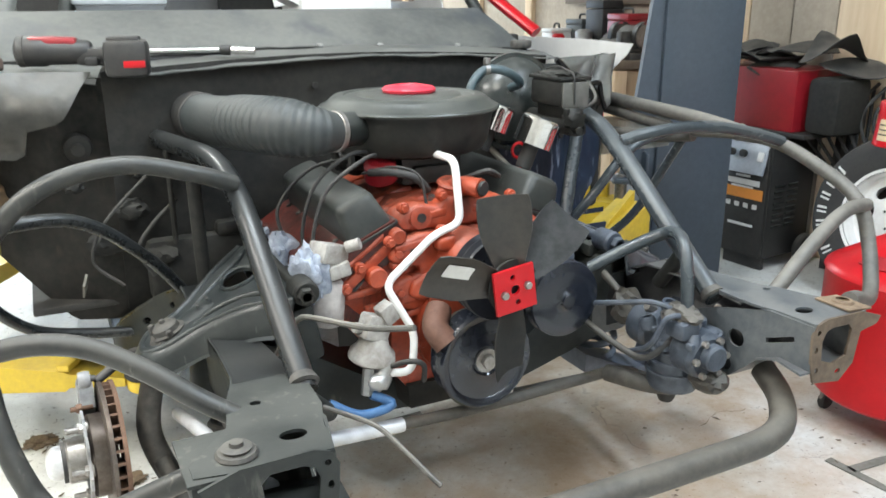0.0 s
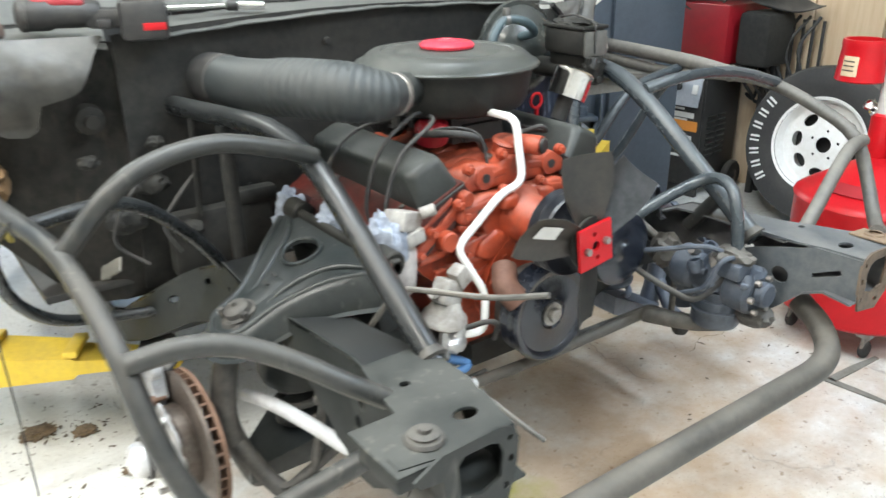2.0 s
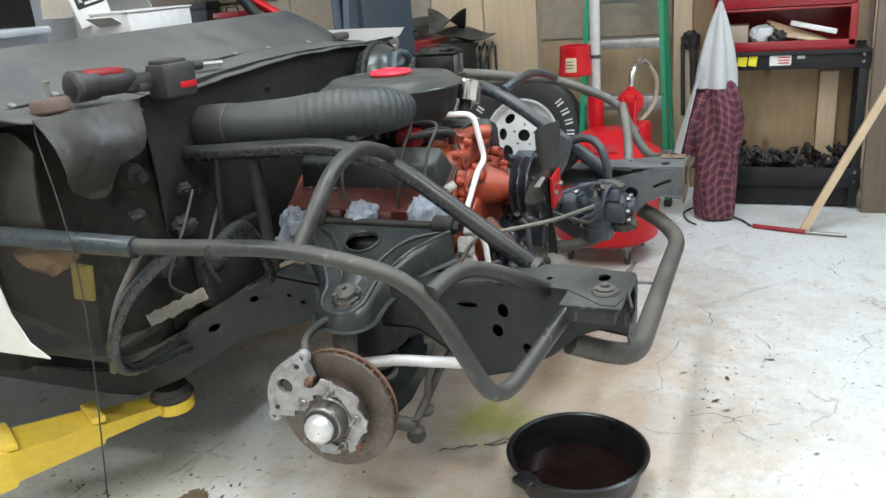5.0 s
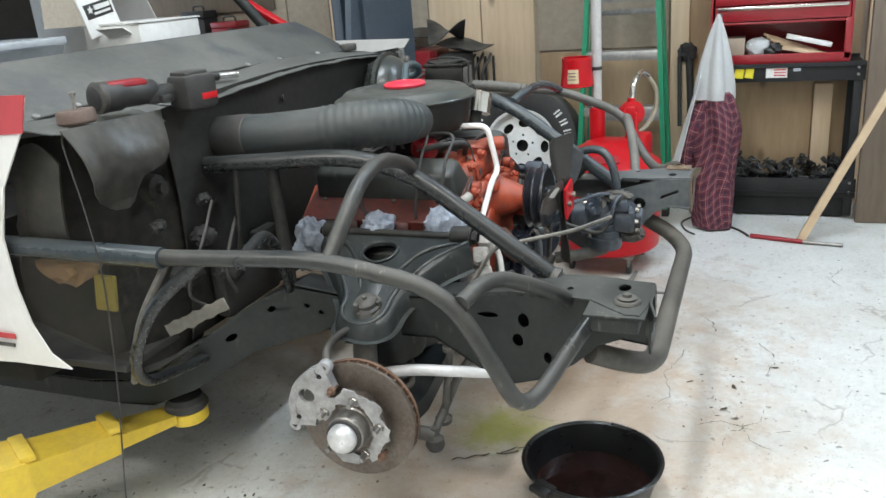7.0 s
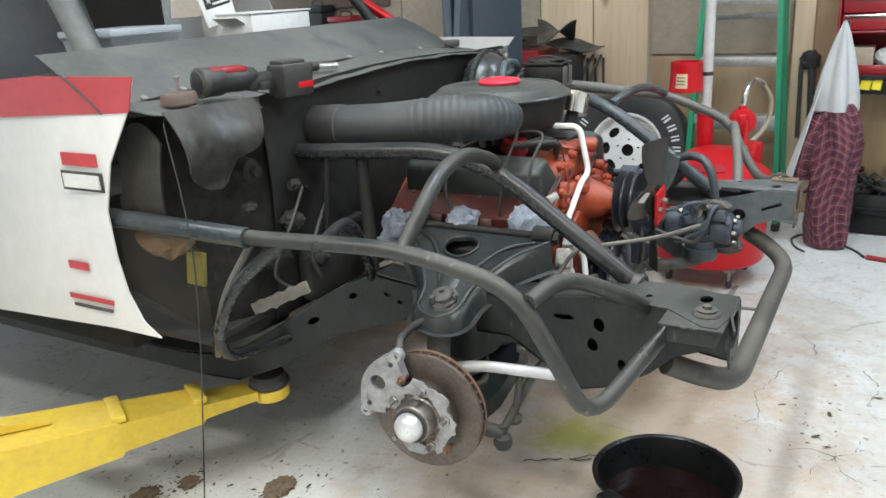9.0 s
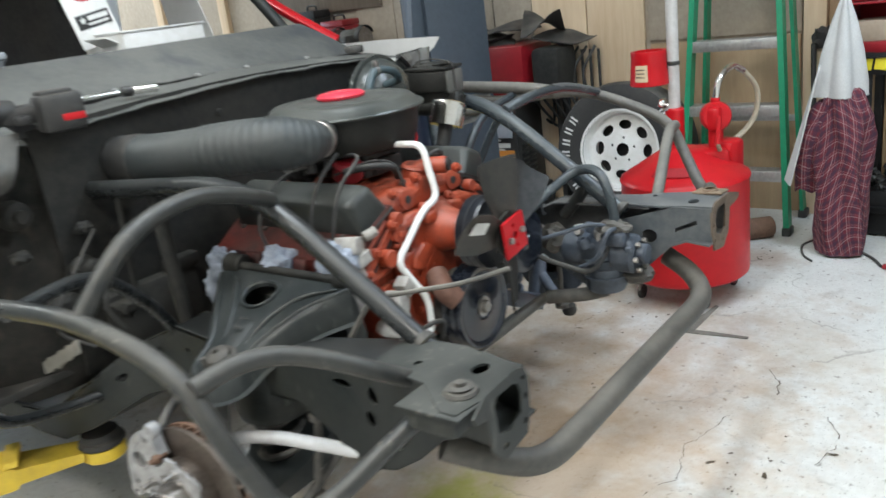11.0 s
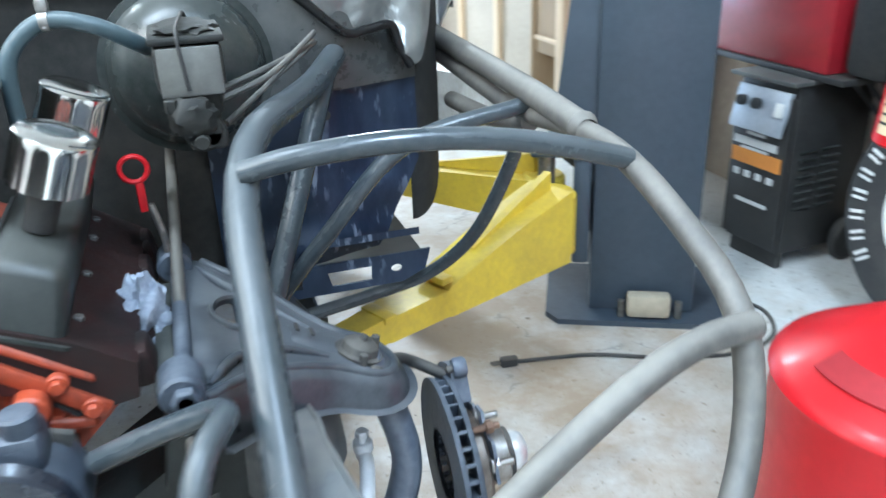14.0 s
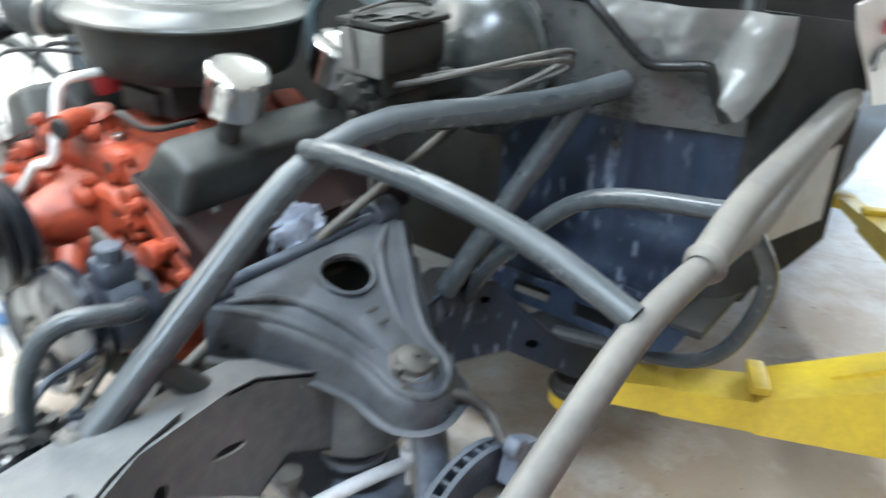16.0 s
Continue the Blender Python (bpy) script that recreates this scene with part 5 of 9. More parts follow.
        part("block_boss", casting([(s * x, z) for x, z in ((0.17, 0.66), (0.225, 0.655), (0.215, 0.61), (0.165, 0.60))][::s], 0.48, 0.458, 0.008), M_ORANGE, eng)
        part("freeze_plug", lathe([(0.021, 0), (0.021, 0.006), (0.017, 0.008), (0.015, 0.003), (0, 0.003)], (s * 0.215, 0.476, 0.705), (0, -1, 0), 20), M_ORANGE, eng)
    part("water_crossover", casting([(-0.150, 0.800), (-0.135, 0.838), (-0.095, 0.858), (-0.05, 0.848), (-0.035, 0.865), (0.035, 0.865), (0.05, 0.848), (0.095, 0.858), (0.135, 0.838), (0.150, 0.800)], 0.545, 0.470, 0.010), M_ORANGE, eng, angle=60)
    for x in (-0.092, 0.092):
        part("port_boss", lathe([(0.024, 0), (0.024, 0.008), (0.018, 0.010), (0, 0.010)], (x, 0.473, 0.828), (0, -1, 0.1), 18), M_ORANGE, eng)
        # Port opening is also only a disc coloured as shade.
        part("bolt_hole", cyl((x, 0.4635, 0.829), (x, 0.461, 0.829), 0.010, 12, 0), M_DARK, eng)
    part("hose_neck", tube([(0.05, 0.40, 0.69), (0.10, 0.365, 0.66), (0.13, 0.33, 0.655)], 0.023, 0.04), M_ORANGE, eng)
    part("pump_elbow", sweep(spline([(-0.075, 0.42, 0.64), (-0.10, 0.385, 0.615), (-0.085, 0.36, 0.585)], 6), 0.028, 14), M_PRIMER, eng, "pinkish tan cast elbow")
    # pump pulley behind the fan and the fan itself
    part("pump_pulley", lathe([(0.0, 0.0), (0.050, 0.0), (0.082, 0.004), (0.086, 0.008), (0.072, 0.018), (0.086, 0.028), (0.086, 0.032), (0.072, 0.042), (0.086, 0.052), (0.084, 0.058), (0.045, 0.052), (0, 0.05)], (0, 0.352, 0.733), (0, -1, 0), 40), M_BELTBLACK, eng, "black grooved water pump pulley")
    part("fan_spacer", lathe([(0.0, 0), (0.034, 0), (0.034, 0.055), (0.028, 0.06), (0, 0.06)], (0, 0.305, 0.733), (0, -1, 0), 20), M_BELTBLACK, eng)
    fan = part("fan", lathe([(0, 0), (0.055, 0), (0.055, 0.006), (0, 0.006)], (0, 0.252, 0.733), (0, -1, 0), 24), M_BLACK, car, "black steel cooling fan with flat blades")
    hubc = V(-0.004, 0.245, 0.733)
    for k, a0 in enumerate((98, 44, -90, 164)):
        a = radians(a0)
        d, t = V(math.cos(a), 0, math.sin(a)), V(-math.sin(a), 0, math.cos(a))
        def sheet(u, v):
            r = 0.042 + 0.140 * u
            w = (v - 0.5) * (0.056 + 0.036 * min(1, u * 2.2)) * (1 - 0.10 * max(0, u - 0.85) / 0.15)
            return hubc + d * r + t * w + V(0, 1, 0) * (0.045 * (v - 0.5) * min(1, 0.3 + u) + 0.012 * math.sin(v * math.pi))
        if k == 3:
            part("paper_tag", grid(lambda u, v: sheet(0.38 + 0.42 * u, 0.20 + 0.30 * v) + V(0, -0.0035, 0), 6, 3, 0.0008), M_INK, fan, "small white paper tag on a blade")
        part("blade", grid(sheet, 8, 6, 0.0022), (M_BLADE, M_BLADE_LIT, M_BLACK, M_BLADE)[k], fan)
    # red square hub plate
    th = radians(45 + 8)
    sq = [(0.062 * math.cos(th + k * math.pi / 2), 0.062 * math.sin(th + k * math.pi / 2)) for k in range(4)]
    hl = [oval(0, 0, 0.010, 0.010, 10)] + [oval(0.026 * math.cos(radians(a)), 0.026 * math.sin(radians(a)), 0.006, 0.006, 8) for a in (15, 105, 195, 285)]
    part("hub_plate", plate(sq, hl, 0.007, lambda u, v, w: V(-0.006 + u, 0.237 - w, 0.733 + v)), M_RED, fan, "bright red square fan hub plate")
    for a in (15, 195):
        part("bolt", cyl((-0.006 + 0.026 * math.cos(radians(a)), 0.232, 0.733 + 0.026 * math.sin(radians(a))), (-0.006 + 0.026 * math.cos(radians(a)), 0.220, 0.733 + 0.026 * math.sin(radians(a))), 0.008, 6), M_STEEL, fan)
    # crank pulley and balancer
    cp = part("crank_pulley", lathe([(0.0, 0.004), (0.030, 0.004), (0.034, 0.000), (0.040, 0.004), (0.088, 0.004), (0.092, 0.000), (0.104, -0.002), (0.109, 0.004), (0.092, 0.016), (0.106, 0.028), (0.092, 0.040), (0.106, 0.052), (0.10, 0.056), (0, 0.056)], (0, 0.345, 0.537), (0, 1, 0), 44), M_NAVY, eng, "oily blue-black crank pulley")
    part("balancer", lathe([(0.088, 0), (0.088, 0.05), (0, 0.05)], (0, 0.40, 0.537), (0, 1, 0), 36), M_GREASE, eng)
    part("crank_bolt", join(cyl((0, 0.352, 0.537), (0, 0.332, 0.537), 0.016, 6), lathe([(0.026, 0), (0.026, 0.006), (0.014, 0.006)], (0, 0.350, 0.537), (0, -1, 0), 20)), M_STEEL, eng)
    # oil pan
    part("oil_pan", loft([[V(-0.13, y, 0.455), V(-0.125, y, z), V(0.125, y, z), V(0.13, y, 0.455)] for y, z in ((0.46, 0.40), (0.62, 0.38), (0.72, 0.30), (0.93, 0.30))]), M_BLACK, eng)
    # fuel pump area: pale bulb, bracket and hose
    part("fuel_pump", join(lathe([(0, 0), (0.044, 0), (0.050, 0.006), (0.048, 0.018), (0.036, 0.030), (0.030, 0.046), (0.022, 0.056), (0, 0.058)], (-0.222, 0.440, 0.548), (0.12, -0.1, 1), 26), box((-0.216, 0.432, 0.622), (0.060, 0.042, 0.052), 0.006, (0, 22, 14)), box((-0.190, 0.427, 0.650), (0.034, 0.034, 0.044), 0.005, (0, -28, 8)), cyl((-0.245, 0.43, 0.625), (-0.262, 0.425, 0.632), 0.011, 12)), M_PUMP, eng, "grimy white fuel pump body")
    part("fuel_fitting", join(cyl((-0.20, 0.41, 0.545), (-0.235, 0.40, 0.50), 0.016, 12), cyl((-0.24, 0.41, 0.545), (-0.25, 0.40, 0.49), 0.012, 6), lump((-0.222, 0.40, 0.515), (0.03, 0.022, 0.02), 0.3, 3, 2, 9)), M_ALU, eng)
    part("hose", hose([(-0.20, 0.405, 0.54), (-0.165, 0.37, 0.56), (-0.135, 0.37, 0.545), (-0.125, 0.39, 0.50)], 0.006), M_RUBBER, eng)
    part("blue_hose", hose([(-0.24, 0.40, 0.49), (-0.20, 0.385, 0.465), (-0.27, 0.38, 0.46), (-0.33, 0.40, 0.49)], 0.010), material("blue_rubber_line", (0.06, 0.16, 0.34), None, 0.5), eng, "blue rubber line")
    # pale bottle-shaped filter by the head
    part("canister", join(lathe([(0, 0), (0.030, 0), (0.036, 0.01), (0.036, 0.085), (0.028, 0.10), (0.02, 0.105), (0.02, 0.125), (0.03, 0.13), (0.03, 0.155), (0, 0.155)], (-0.300, 0.487, 0.625), (0.1, 0, 1), 22)), M_BOWL, eng, "grimy pale plastic filter bowl")
    part("canister_top", join(box((-0.290, 0.478, 0.778), (0.070, 0.05, 0.040), 0.005, (0, 18, 25)), box((-0.278, 0.472, 0.745), (0.046, 0.046, 0.03), 0.004, (0, -10, 5)), cyl((-0.26, 0.46, 0.79), (-0.235, 0.445, 0.80), 0.012, 14)), M_PUMP, eng)
    # long white line across the front
    part("white_line", tube([(-0.03, 0.59, 0.945), (-0.020, 0.545, 0.944), (-0.016, 0.462, 0.944), (-0.016, 0.435, 0.815), (-0.075, 0.435, 0.800), (-0.187, 0.440, 0.705), (-0.138, 0.405, 0.605), (-0.150, 0.393, 0.523), (-0.215, 0.412, 0.527)], 0.0085, 0.025, 12), M_WHITE, eng, "bent white painted steel line", angle=60)
    # plug wires and thin pipes
    for y, z in ((0.50, 0.86), (0.57, 0.87)):
        part("plug_wire", hose([(-0.10, 0.66, 0.93), (-0.20, y, 0.955), (-0.285, y - 0.01, 0.90), (-0.315, y, 0.80), (-0.30, y + 0.01, 0.73)], 0.0042, 8), M_RUBBER, eng)
    part("plug_wire", hose([(-0.10, 0.70, 0.92), (-0.23, 0.74, 0.90), (-0.32, 0.73, 0.82), (-0.315, 0.71, 0.74)], 0.0042, 8), M_RUBBER, eng)
    part("thin_wire", hose([(-0.16, 0.62, 0.90), (-0.12, 0.54, 0.925), (-0.08, 0.50, 0.91), (-0.07, 0.485, 0.85)], 0.003, 6), M_RUBBER, eng)
    for x, y, z, sd in ((-0.322, 0.880, 0.700, 1), (-0.322, 0.672, 0.722, 2), (-0.318, 0.488, 0.742, 3)):
        plug = join(casting([(x - 0.012, z - 0.046), (x - 0.018, z + 0.020), (x - 0.006, z + 0.046), (x + 0.022, z + 0.040), (x + 0.026, z - 0.040)], y + 0.042, y - 0.040, 0.010), lump((x - 0.014, y, z - 0.004), (0.030, 0.045, 0.052), 0.34, 2.4, 4, sd, 0.34))
        if sd == 1:
            plug = join(plug, lump((x - 0.020, y + 0.026, z - 0.052), (0.026, 0.034, 0.046), 0.34, 2.3, 4, 6, 0.34))
        part("taped_port", plug, M_TOWEL, eng, "exhaust port stuffed and taped with crumpled pale towel", angle=50)
    part("taped_port", lump((0.318, 0.64, 0.715), (0.032, 0.052, 0.058), 0.4, 2.4, 4, 8, 0.35), M_TOWEL, eng, "exhaust port stuffed and taped with crumpled pale towel", angle=50)
    # distributor cluster and red bits under the air cleaner
    part("distributor", join(lump((-0.13, 0.76, 0.905), (0.05, 0.05, 0.035), 0.3, 4, 3, 21), cyl((-0.15, 0.70, 0.90), (-0.15, 0.70, 0.945), 0.012, 8), cyl((-0.12, 0.68, 0.90), (-0.12, 0.68, 0.94), 0.012, 8), cyl((-0.17, 0.74, 0.89), (-0.19, 0.73, 0.95), 0.009, 8)), M_DARK, eng, "dark linkage and connectors")
    part("red_cap", lathe([(0, 0), (0.036, 0), (0.038, 0.006), (0.036, 0.036), (0.026, 0.044), (0, 0.044)], (-0.115, 0.62, 0.885), (-0.2, -0.3, 1), 20), M_REDDARK, eng, "red plastic cap")
    part("carburettor", join(box((0, 0.70, 0.905), (0.15, 0.20, 0.08), 0.012), cyl((0, 0.64, 0.93), (0, 0.64, 0.965), 0.05), cyl((0, 0.76, 0.93), (0, 0.76, 0.965), 0.05), box((0, 0.60, 0.89), (0.10, 0.03, 0.04), 0.006)), M_DARK, eng)
    # cast ribs, bosses and bolts over the front of the block and pump
    for s in (-1, 1):
        for x0, z0, x1, z1, w, y in ((0.045, 0.786, 0.160, 0.772, 0.011, 0.447), (0.105, 0.742, 0.165, 0.735, 0.009, 0.452), (0.045, 0.672, 0.150, 0.660, 0.012, 0.446), (0.060, 0.640, 0.140, 0.622, 0.010, 0.452), (0.175, 0.800, 0.270, 0.735, 0.008, 0.464), (0.185, 0.690, 0.262, 0.680, 0.009, 0.462), (0.120, 0.705, 0.128, 0.640, 0.008, 0.450), (0.030, 0.835, 0.120, 0.825, 0.010, 0.468)):
            part("cast_rib", casting([(s * x0, z0 + w), (s * x1, z1 + w * 0.8), (s * x1, z1 - w * 0.8), (s * x0, z0 - w)][::-s], y, y + 0.03, 0.005), M_ORANGE, eng, angle=60)
        for x, z, y in ((0.052, 0.800, 0.446), (0.168, 0.790, 0.449), (0.060, 0.655, 0.441), (0.232, 0.742, 0.455), (0.262, 0.702, 0.457), (0.200, 0.632, 0.452), (0.128, 0.852, 0.470), (0.040, 0.870, 0.470), (0.095, 0.605, 0.440), (0.105, 0.560, 0.440)):
            part("bolt", join(cyl((s * x, y + 0.014, z), (s * x, y - 0.008, z), 0.0085, 6), cyl((s * x, y + 0.014, z), (s * x, y, z), 0.0125, 14)), M_ORANGE, eng)
        part("gasket", casting([(s * 0.128, 0.803), (s * 0.247, 0.694), (s * 0.243, 0.690), (s * 0.124, 0.799)][::s], 0.470, 0.4655, 0.0008, 1), M_DARK, eng)
        # Recess drawn as a flush disc in the shade-darkened orange.
        part("core_recess", lathe([(0.017, 0), (0.017, 0.003), (0, 0.003)], (s * 0.182, 0.468, 0.752), (0, -1, 0), 16), M_HEAD, eng)
    part("heater_hose", hose([(-0.05, 0.52, 0.872), (-0.085, 0.505, 0.905), (-0.125, 0.53, 0.915), (-0.150, 0.60, 0.905)], 0.0085, 10), M_RUBBER, eng)
    part("vacuum_line", hose([(0.03, 0.53, 0.885), (0.085, 0.50, 0.905), (0.125, 0.52, 0.885), (0.130, 0.60, 0.880)], 0.005, 8), M_RUBBER, eng)
    # dipstick
    part("dipstick_tube", tube([(0.345, 0.74, 0.60), (0.36, 0.78, 0.76), (0.345, 0.775, 0.83)], 0.006, 0.05, 8), M_STEEL, eng)
    rg = [V(0.332 + 0.019 * math.cos(a), 0.772, 0.886 + 0.019 * math.sin(a)) for a in [i * 2 * math.pi / 20 for i in range(21)]]
    part("dipstick_handle", join(sweep(rg, 0.004, 8), box((0.336, 0.773, 0.845), (0.012, 0.008, 0.05), 0.003)), M_RED, eng, "red dipstick ring")
    return eng


eng = engine()


def breather(c):
    """Chrome breather cap with a fluted skirt on a black neck."""
    c = Vector(c)
    ax = V(0.40, -0.06, 1).normalized()
    part("breather_neck", cyl(c - ax * 0.09, c - ax * 0.02, 0.019, 18), M_RUBBER, eng)
    n = 48
    q = V(0, 0, 1).rotation_difference(ax).to_matrix()
    secs = []
    for h, r, f in ((-0.030, 0.034, 0), (-0.032, 0.044, 0.0016), (0.016, 0.044, 0.0016), (0.022, 0.0465, 0), (0.030, 0.046, 0), (0.034, 0.041, 0), (0.035, 0.02, 0)):
        secs.append([c + q @ V((r + f * (k % 4 < 2)) * math.cos(2 * math.pi * k / n), (r + f * (k % 4 < 2)) * math.sin(2 * math.pi * k / n), h) for k in range(n)])
    part("breather_cap", loft(secs), M_CHROME, eng, "chrome breather cap")


breather((0.262, 0.582, 0.965))
breather((0.268, 0.79, 0.975))


def air_cleaner():
    c = V(-0.005, 0.710, 0)
    # Housing near-black, its lid greyer.
    ac = part("air_cleaner", lathe([(0.0, 0.928), (0.10, 0.928), (0.152, 0.930), (0.172, 0.938), (0.181, 0.955), (0.188, 0.99), (0.193, 1.018), (0.196, 1.026)], c, (0, 0, 1), 64), M_NEARBLACK, car, "black round air cleaner housing")
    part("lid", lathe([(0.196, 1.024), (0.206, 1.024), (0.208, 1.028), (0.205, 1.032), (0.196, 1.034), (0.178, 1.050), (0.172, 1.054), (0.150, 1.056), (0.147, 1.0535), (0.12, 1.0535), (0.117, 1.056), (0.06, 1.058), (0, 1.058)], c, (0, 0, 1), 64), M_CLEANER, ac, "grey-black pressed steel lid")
    part("lid_nut", lathe([(0.05, 1.058), (0.060, 1.060), (0.062, 1.066), (0.056, 1.072), (0.03, 1.076), (0.028, 1.074), (0, 1.075)], c, (0, 0, 1), 40), material("pinkish_red_plastic", (0.72, 0.04, 0.07), (0.62, 0.035, 0.06), 0.35, bump=0.03), ac, "red plastic centre cap")
    part("snorkel", sweep(spline([(-0.14, 0.645, 0.995), (-0.19, 0.61, 1.0), (-0.225, 0.585, 1.0)], 4), 0.037, 20), M_COVER, ac)
    # flexible duct: smooth end, ribbed middle
    path = spline([(-0.218, 0.588, 1.0), (-0.275, 0.575, 1.006), (-0.335, 0.62, 1.014), (-0.375, 0.71, 1.012), (-0.405, 0.83, 1.002), (-0.420, 0.95, 0.996), (-0.428, 1.085, 0.99)], 22)
    rad = []
    for i in range(len(path)):
        t = i / (len(path) - 1)
        base = 0.038 + 0.020 * min(1, max(0, (t - 0.02) / 0.26)) - 0.003 * max(0, t - 0.5) / 0.5
        rad.append(base + (0.0020 if 0.10 < t < 0.58 and i % 4 < 2 else 0))
    part("intake_duct", sweep(path, 0.05, 28, rad), M_DUCT, ac, "grey-black ribbed intake duct", angle=60)
    part("clamp", lathe([(0.040, 0), (0.043, 0.002), (0.043, 0.012), (0.040, 0.014)], path[1], path[3] - path[1], 24), M_STEEL, ac)
    part("duct_cuff", lathe([(0.0565, 0), (0.059, 0.003), (0.0585, 0.09), (0.0565, 0.093)], path[-20], path[-1] - path[-20], 28), M_RUBBER, ac)


air_cleaner()


def front_left_accessories():
    """Steering pump, gear box and hoses beside the left rail."""
    pump = part("steering_pump", join(lathe([(0, 0), (0.035, 0), (0.062, 0.012), (0.066, 0.03), (0.066, 0.075), (0.055, 0.09), (0, 0.09)], (0.19, 0.345, 0.650), (0, 1, 0), 28), box((0.20, 0.385, 0.72), (0.05, 0.06, 0.05), 0.012), cyl((0.205, 0.38, 0.74), (0.205, 0.38, 0.765), 0.02)), M_GEAR, car, "blue-grey power steering pump")
    part("pulley", lathe([(0.0, 0.018), (0.014, 0.018), (0.018, 0.010), (0.030, 0.006), (0.055, 0.010), (0.074, 0.006), (0.082, 0.004), (0.084, -0.002), (0.074, -0.012), (0.084, -0.022), (0.076, -0.026), (0, -0.01)], (0.170, 0.316, 0.655), (0, -1, 0), 44), M_NAVY, pump, "glossy black steering pump pulley, blue light in its colour", angle=50)
    part("pump_bracket", join(box((0.17, 0.41, 0.70), (0.14, 0.012, 0.07), 0.004, (0, 20, 0)), box((0.23, 0.43, 0.62), (0.012, 0.10, 0.09), 0.004)), M_GREASE, pump)
    gb = part("steering_gear_box", join(lathe([(0, 0), (0.04, 0), (0.05, 0.01), (0.05, 0.06), (0.042, 0.07), (0.042, 0.15), (0.05, 0.16), (0.05, 0.20), (0.035, 0.215), (0, 0.215)], (0.375, 0.10, 0.565), (0, 1, 0.05), 26), lathe([(0, 0), (0.05, 0), (0.056, 0.012), (0.05, 0.09), (0.04, 0.15), (0.026, 0.17), (0, 0.17)], (0.38, 0.20, 0.46), (0, 0, 1), 24), box((0.415, 0.20, 0.555), (0.06, 0.16, 0.10), 0.015), cyl((0.375, 0.075, 0.57), (0.375, 0.10, 0.57), 0.028), box((0.34, 0.145, 0.62), (0.05, 0.06, 0.04), 0.012)), M_GEAR, car, "blue-grey cast steering gear box on the frame rail")
    for y, z in ((0.13, 0.625), (0.26, 0.615), (0.24, 0.50)):
        part("bolt", cyl((0.37, y, z), (0.345, y, z + 0.012), 0.010, 6), M_STEEL, gb)
    for k in range(6):
        a = k * math.pi / 3
        p = V(0.375 + 0.040 * math.cos(a), 0.098, 0.566 + 0.040 * math.sin(a))
        part("bolt", cyl(p, p + V(0, -0.012, 0), 0.0075, 6), M_STEEL, gb)
    for z in (0.50, 0.525, 0.55):
        part("casting_rib", lathe([(0.048, -0.004), (0.060, -0.003), (0.060, 0.003), (0.048, 0.004)], (0.38, 0.20, z), (0, 0, 1), 24), M_GEAR, gb)
    part("side_cover", casting([(0.335, 0.585), (0.36, 0.605), (0.395, 0.60), (0.405, 0.575), (0.39, 0.548), (0.35, 0.55)], 0.215, 0.15, 0.006), M_GEAR, gb)
    part("adjuster_nut", join(cyl((0.352, 0.20, 0.60), (0.345, 0.20, 0.635), 0.012, 6), cyl((0.345, 0.20, 0.635), (0.343, 0.20, 0.648), 0.005, 8)), M_STEEL, gb)
    part("hard_line", tube([(0.35, 0.16, 0.645), (0.31, 0.20, 0.665), (0.27, 0.27, 0.645), (0.235, 0.33, 0.63)], 0.006, 0.03, 8), M_GEAR, gb)
    part("hard_line", tube([(0.36, 0.13, 0.645), (0.30, 0.15, 0.655), (0.285, 0.17, 0.58), (0.30, 0.26, 0.53)], 0.006, 0.03, 8), M_GEAR, gb)
    part("pitman_arm", sweep(spline([(0.38, 0.20, 0.455), (0.36, 0.26, 0.44), (0.33, 0.36, 0.43)], 5), 0.02, 10), M_GREASE, gb)
    for x, y, z, r, h, sd in ((0.395, 0.17, 0.600, 0.022, 0.030, 1), (0.33, 0.23, 0.590, 0.018, 0.026, 2), (0.40, 0.255, 0.600, 0.020, 0.034, 3), (0.345, 0.115, 0.590, 0.016, 0.024, 4), (0.42, 0.135, 0.575, 0.018, 0.028, 5), (0.335, 0.18, 0.560, 0.016, 0.020, 6)):
        part("casting_boss", join(lathe([(r, 0), (r, h * 0.7), (r * 0.8, h), (r * 0.5, h), (r * 0.45, h * 0.8), (0, h * 0.8)], (x, y, z), (0.2 * math.sin(sd * 2), 0.3 * math.cos(sd * 3), 1), 16), box((x, y, z + 0.004), (r * 2.6, r * 1.1, 0.014), 0.004, (0, 0, sd * 50))), M_GEAR, gb)
    part("input_clamp", lump((0.355, 0.335, 0.60), (0.035, 0.04, 0.04), 0.35, 3, 3, 31), M_GREASE, gb)
    part("hose_block", lump((0.35, 0.155, 0.645), (0.03, 0.045, 0.02), 0.4, 3, 3, 32), M_GREASE, gb)
    part("end_cover", lump((0.40, 0.12, 0.505), (0.035, 0.045, 0.03), 0.3, 3, 3, 33), M_GREASE, gb)
    part("steering_shaft", tube([(0.36, 0.32, 0.60), (0.365, 0.60, 0.72), (0.38, 1.02, 0.86)], 0.009, 0.05, 10), M_BUMPER, car, "dusty steering shaft")
    part("bracket_tube", tube([(0.268, 0.366, 0.694), (0.335, 0.335, 0.735), (0.420, 0.290, 0.780), (0.380, 0.203, 0.793), (0.362, 0.165, 0.730), (0.36, 0.150, 0.60)], 0.0135, 0.05, 12), M_TUBE, car, "small bent dark tube bracket")
    part("pressure_hose", hose([(0.22, 0.37, 0.61), (0.26, 0.26, 0.56), (0.30, 0.20, 0.54), (0.345, 0.16, 0.60)], 0.007), M_RUBBER, car)
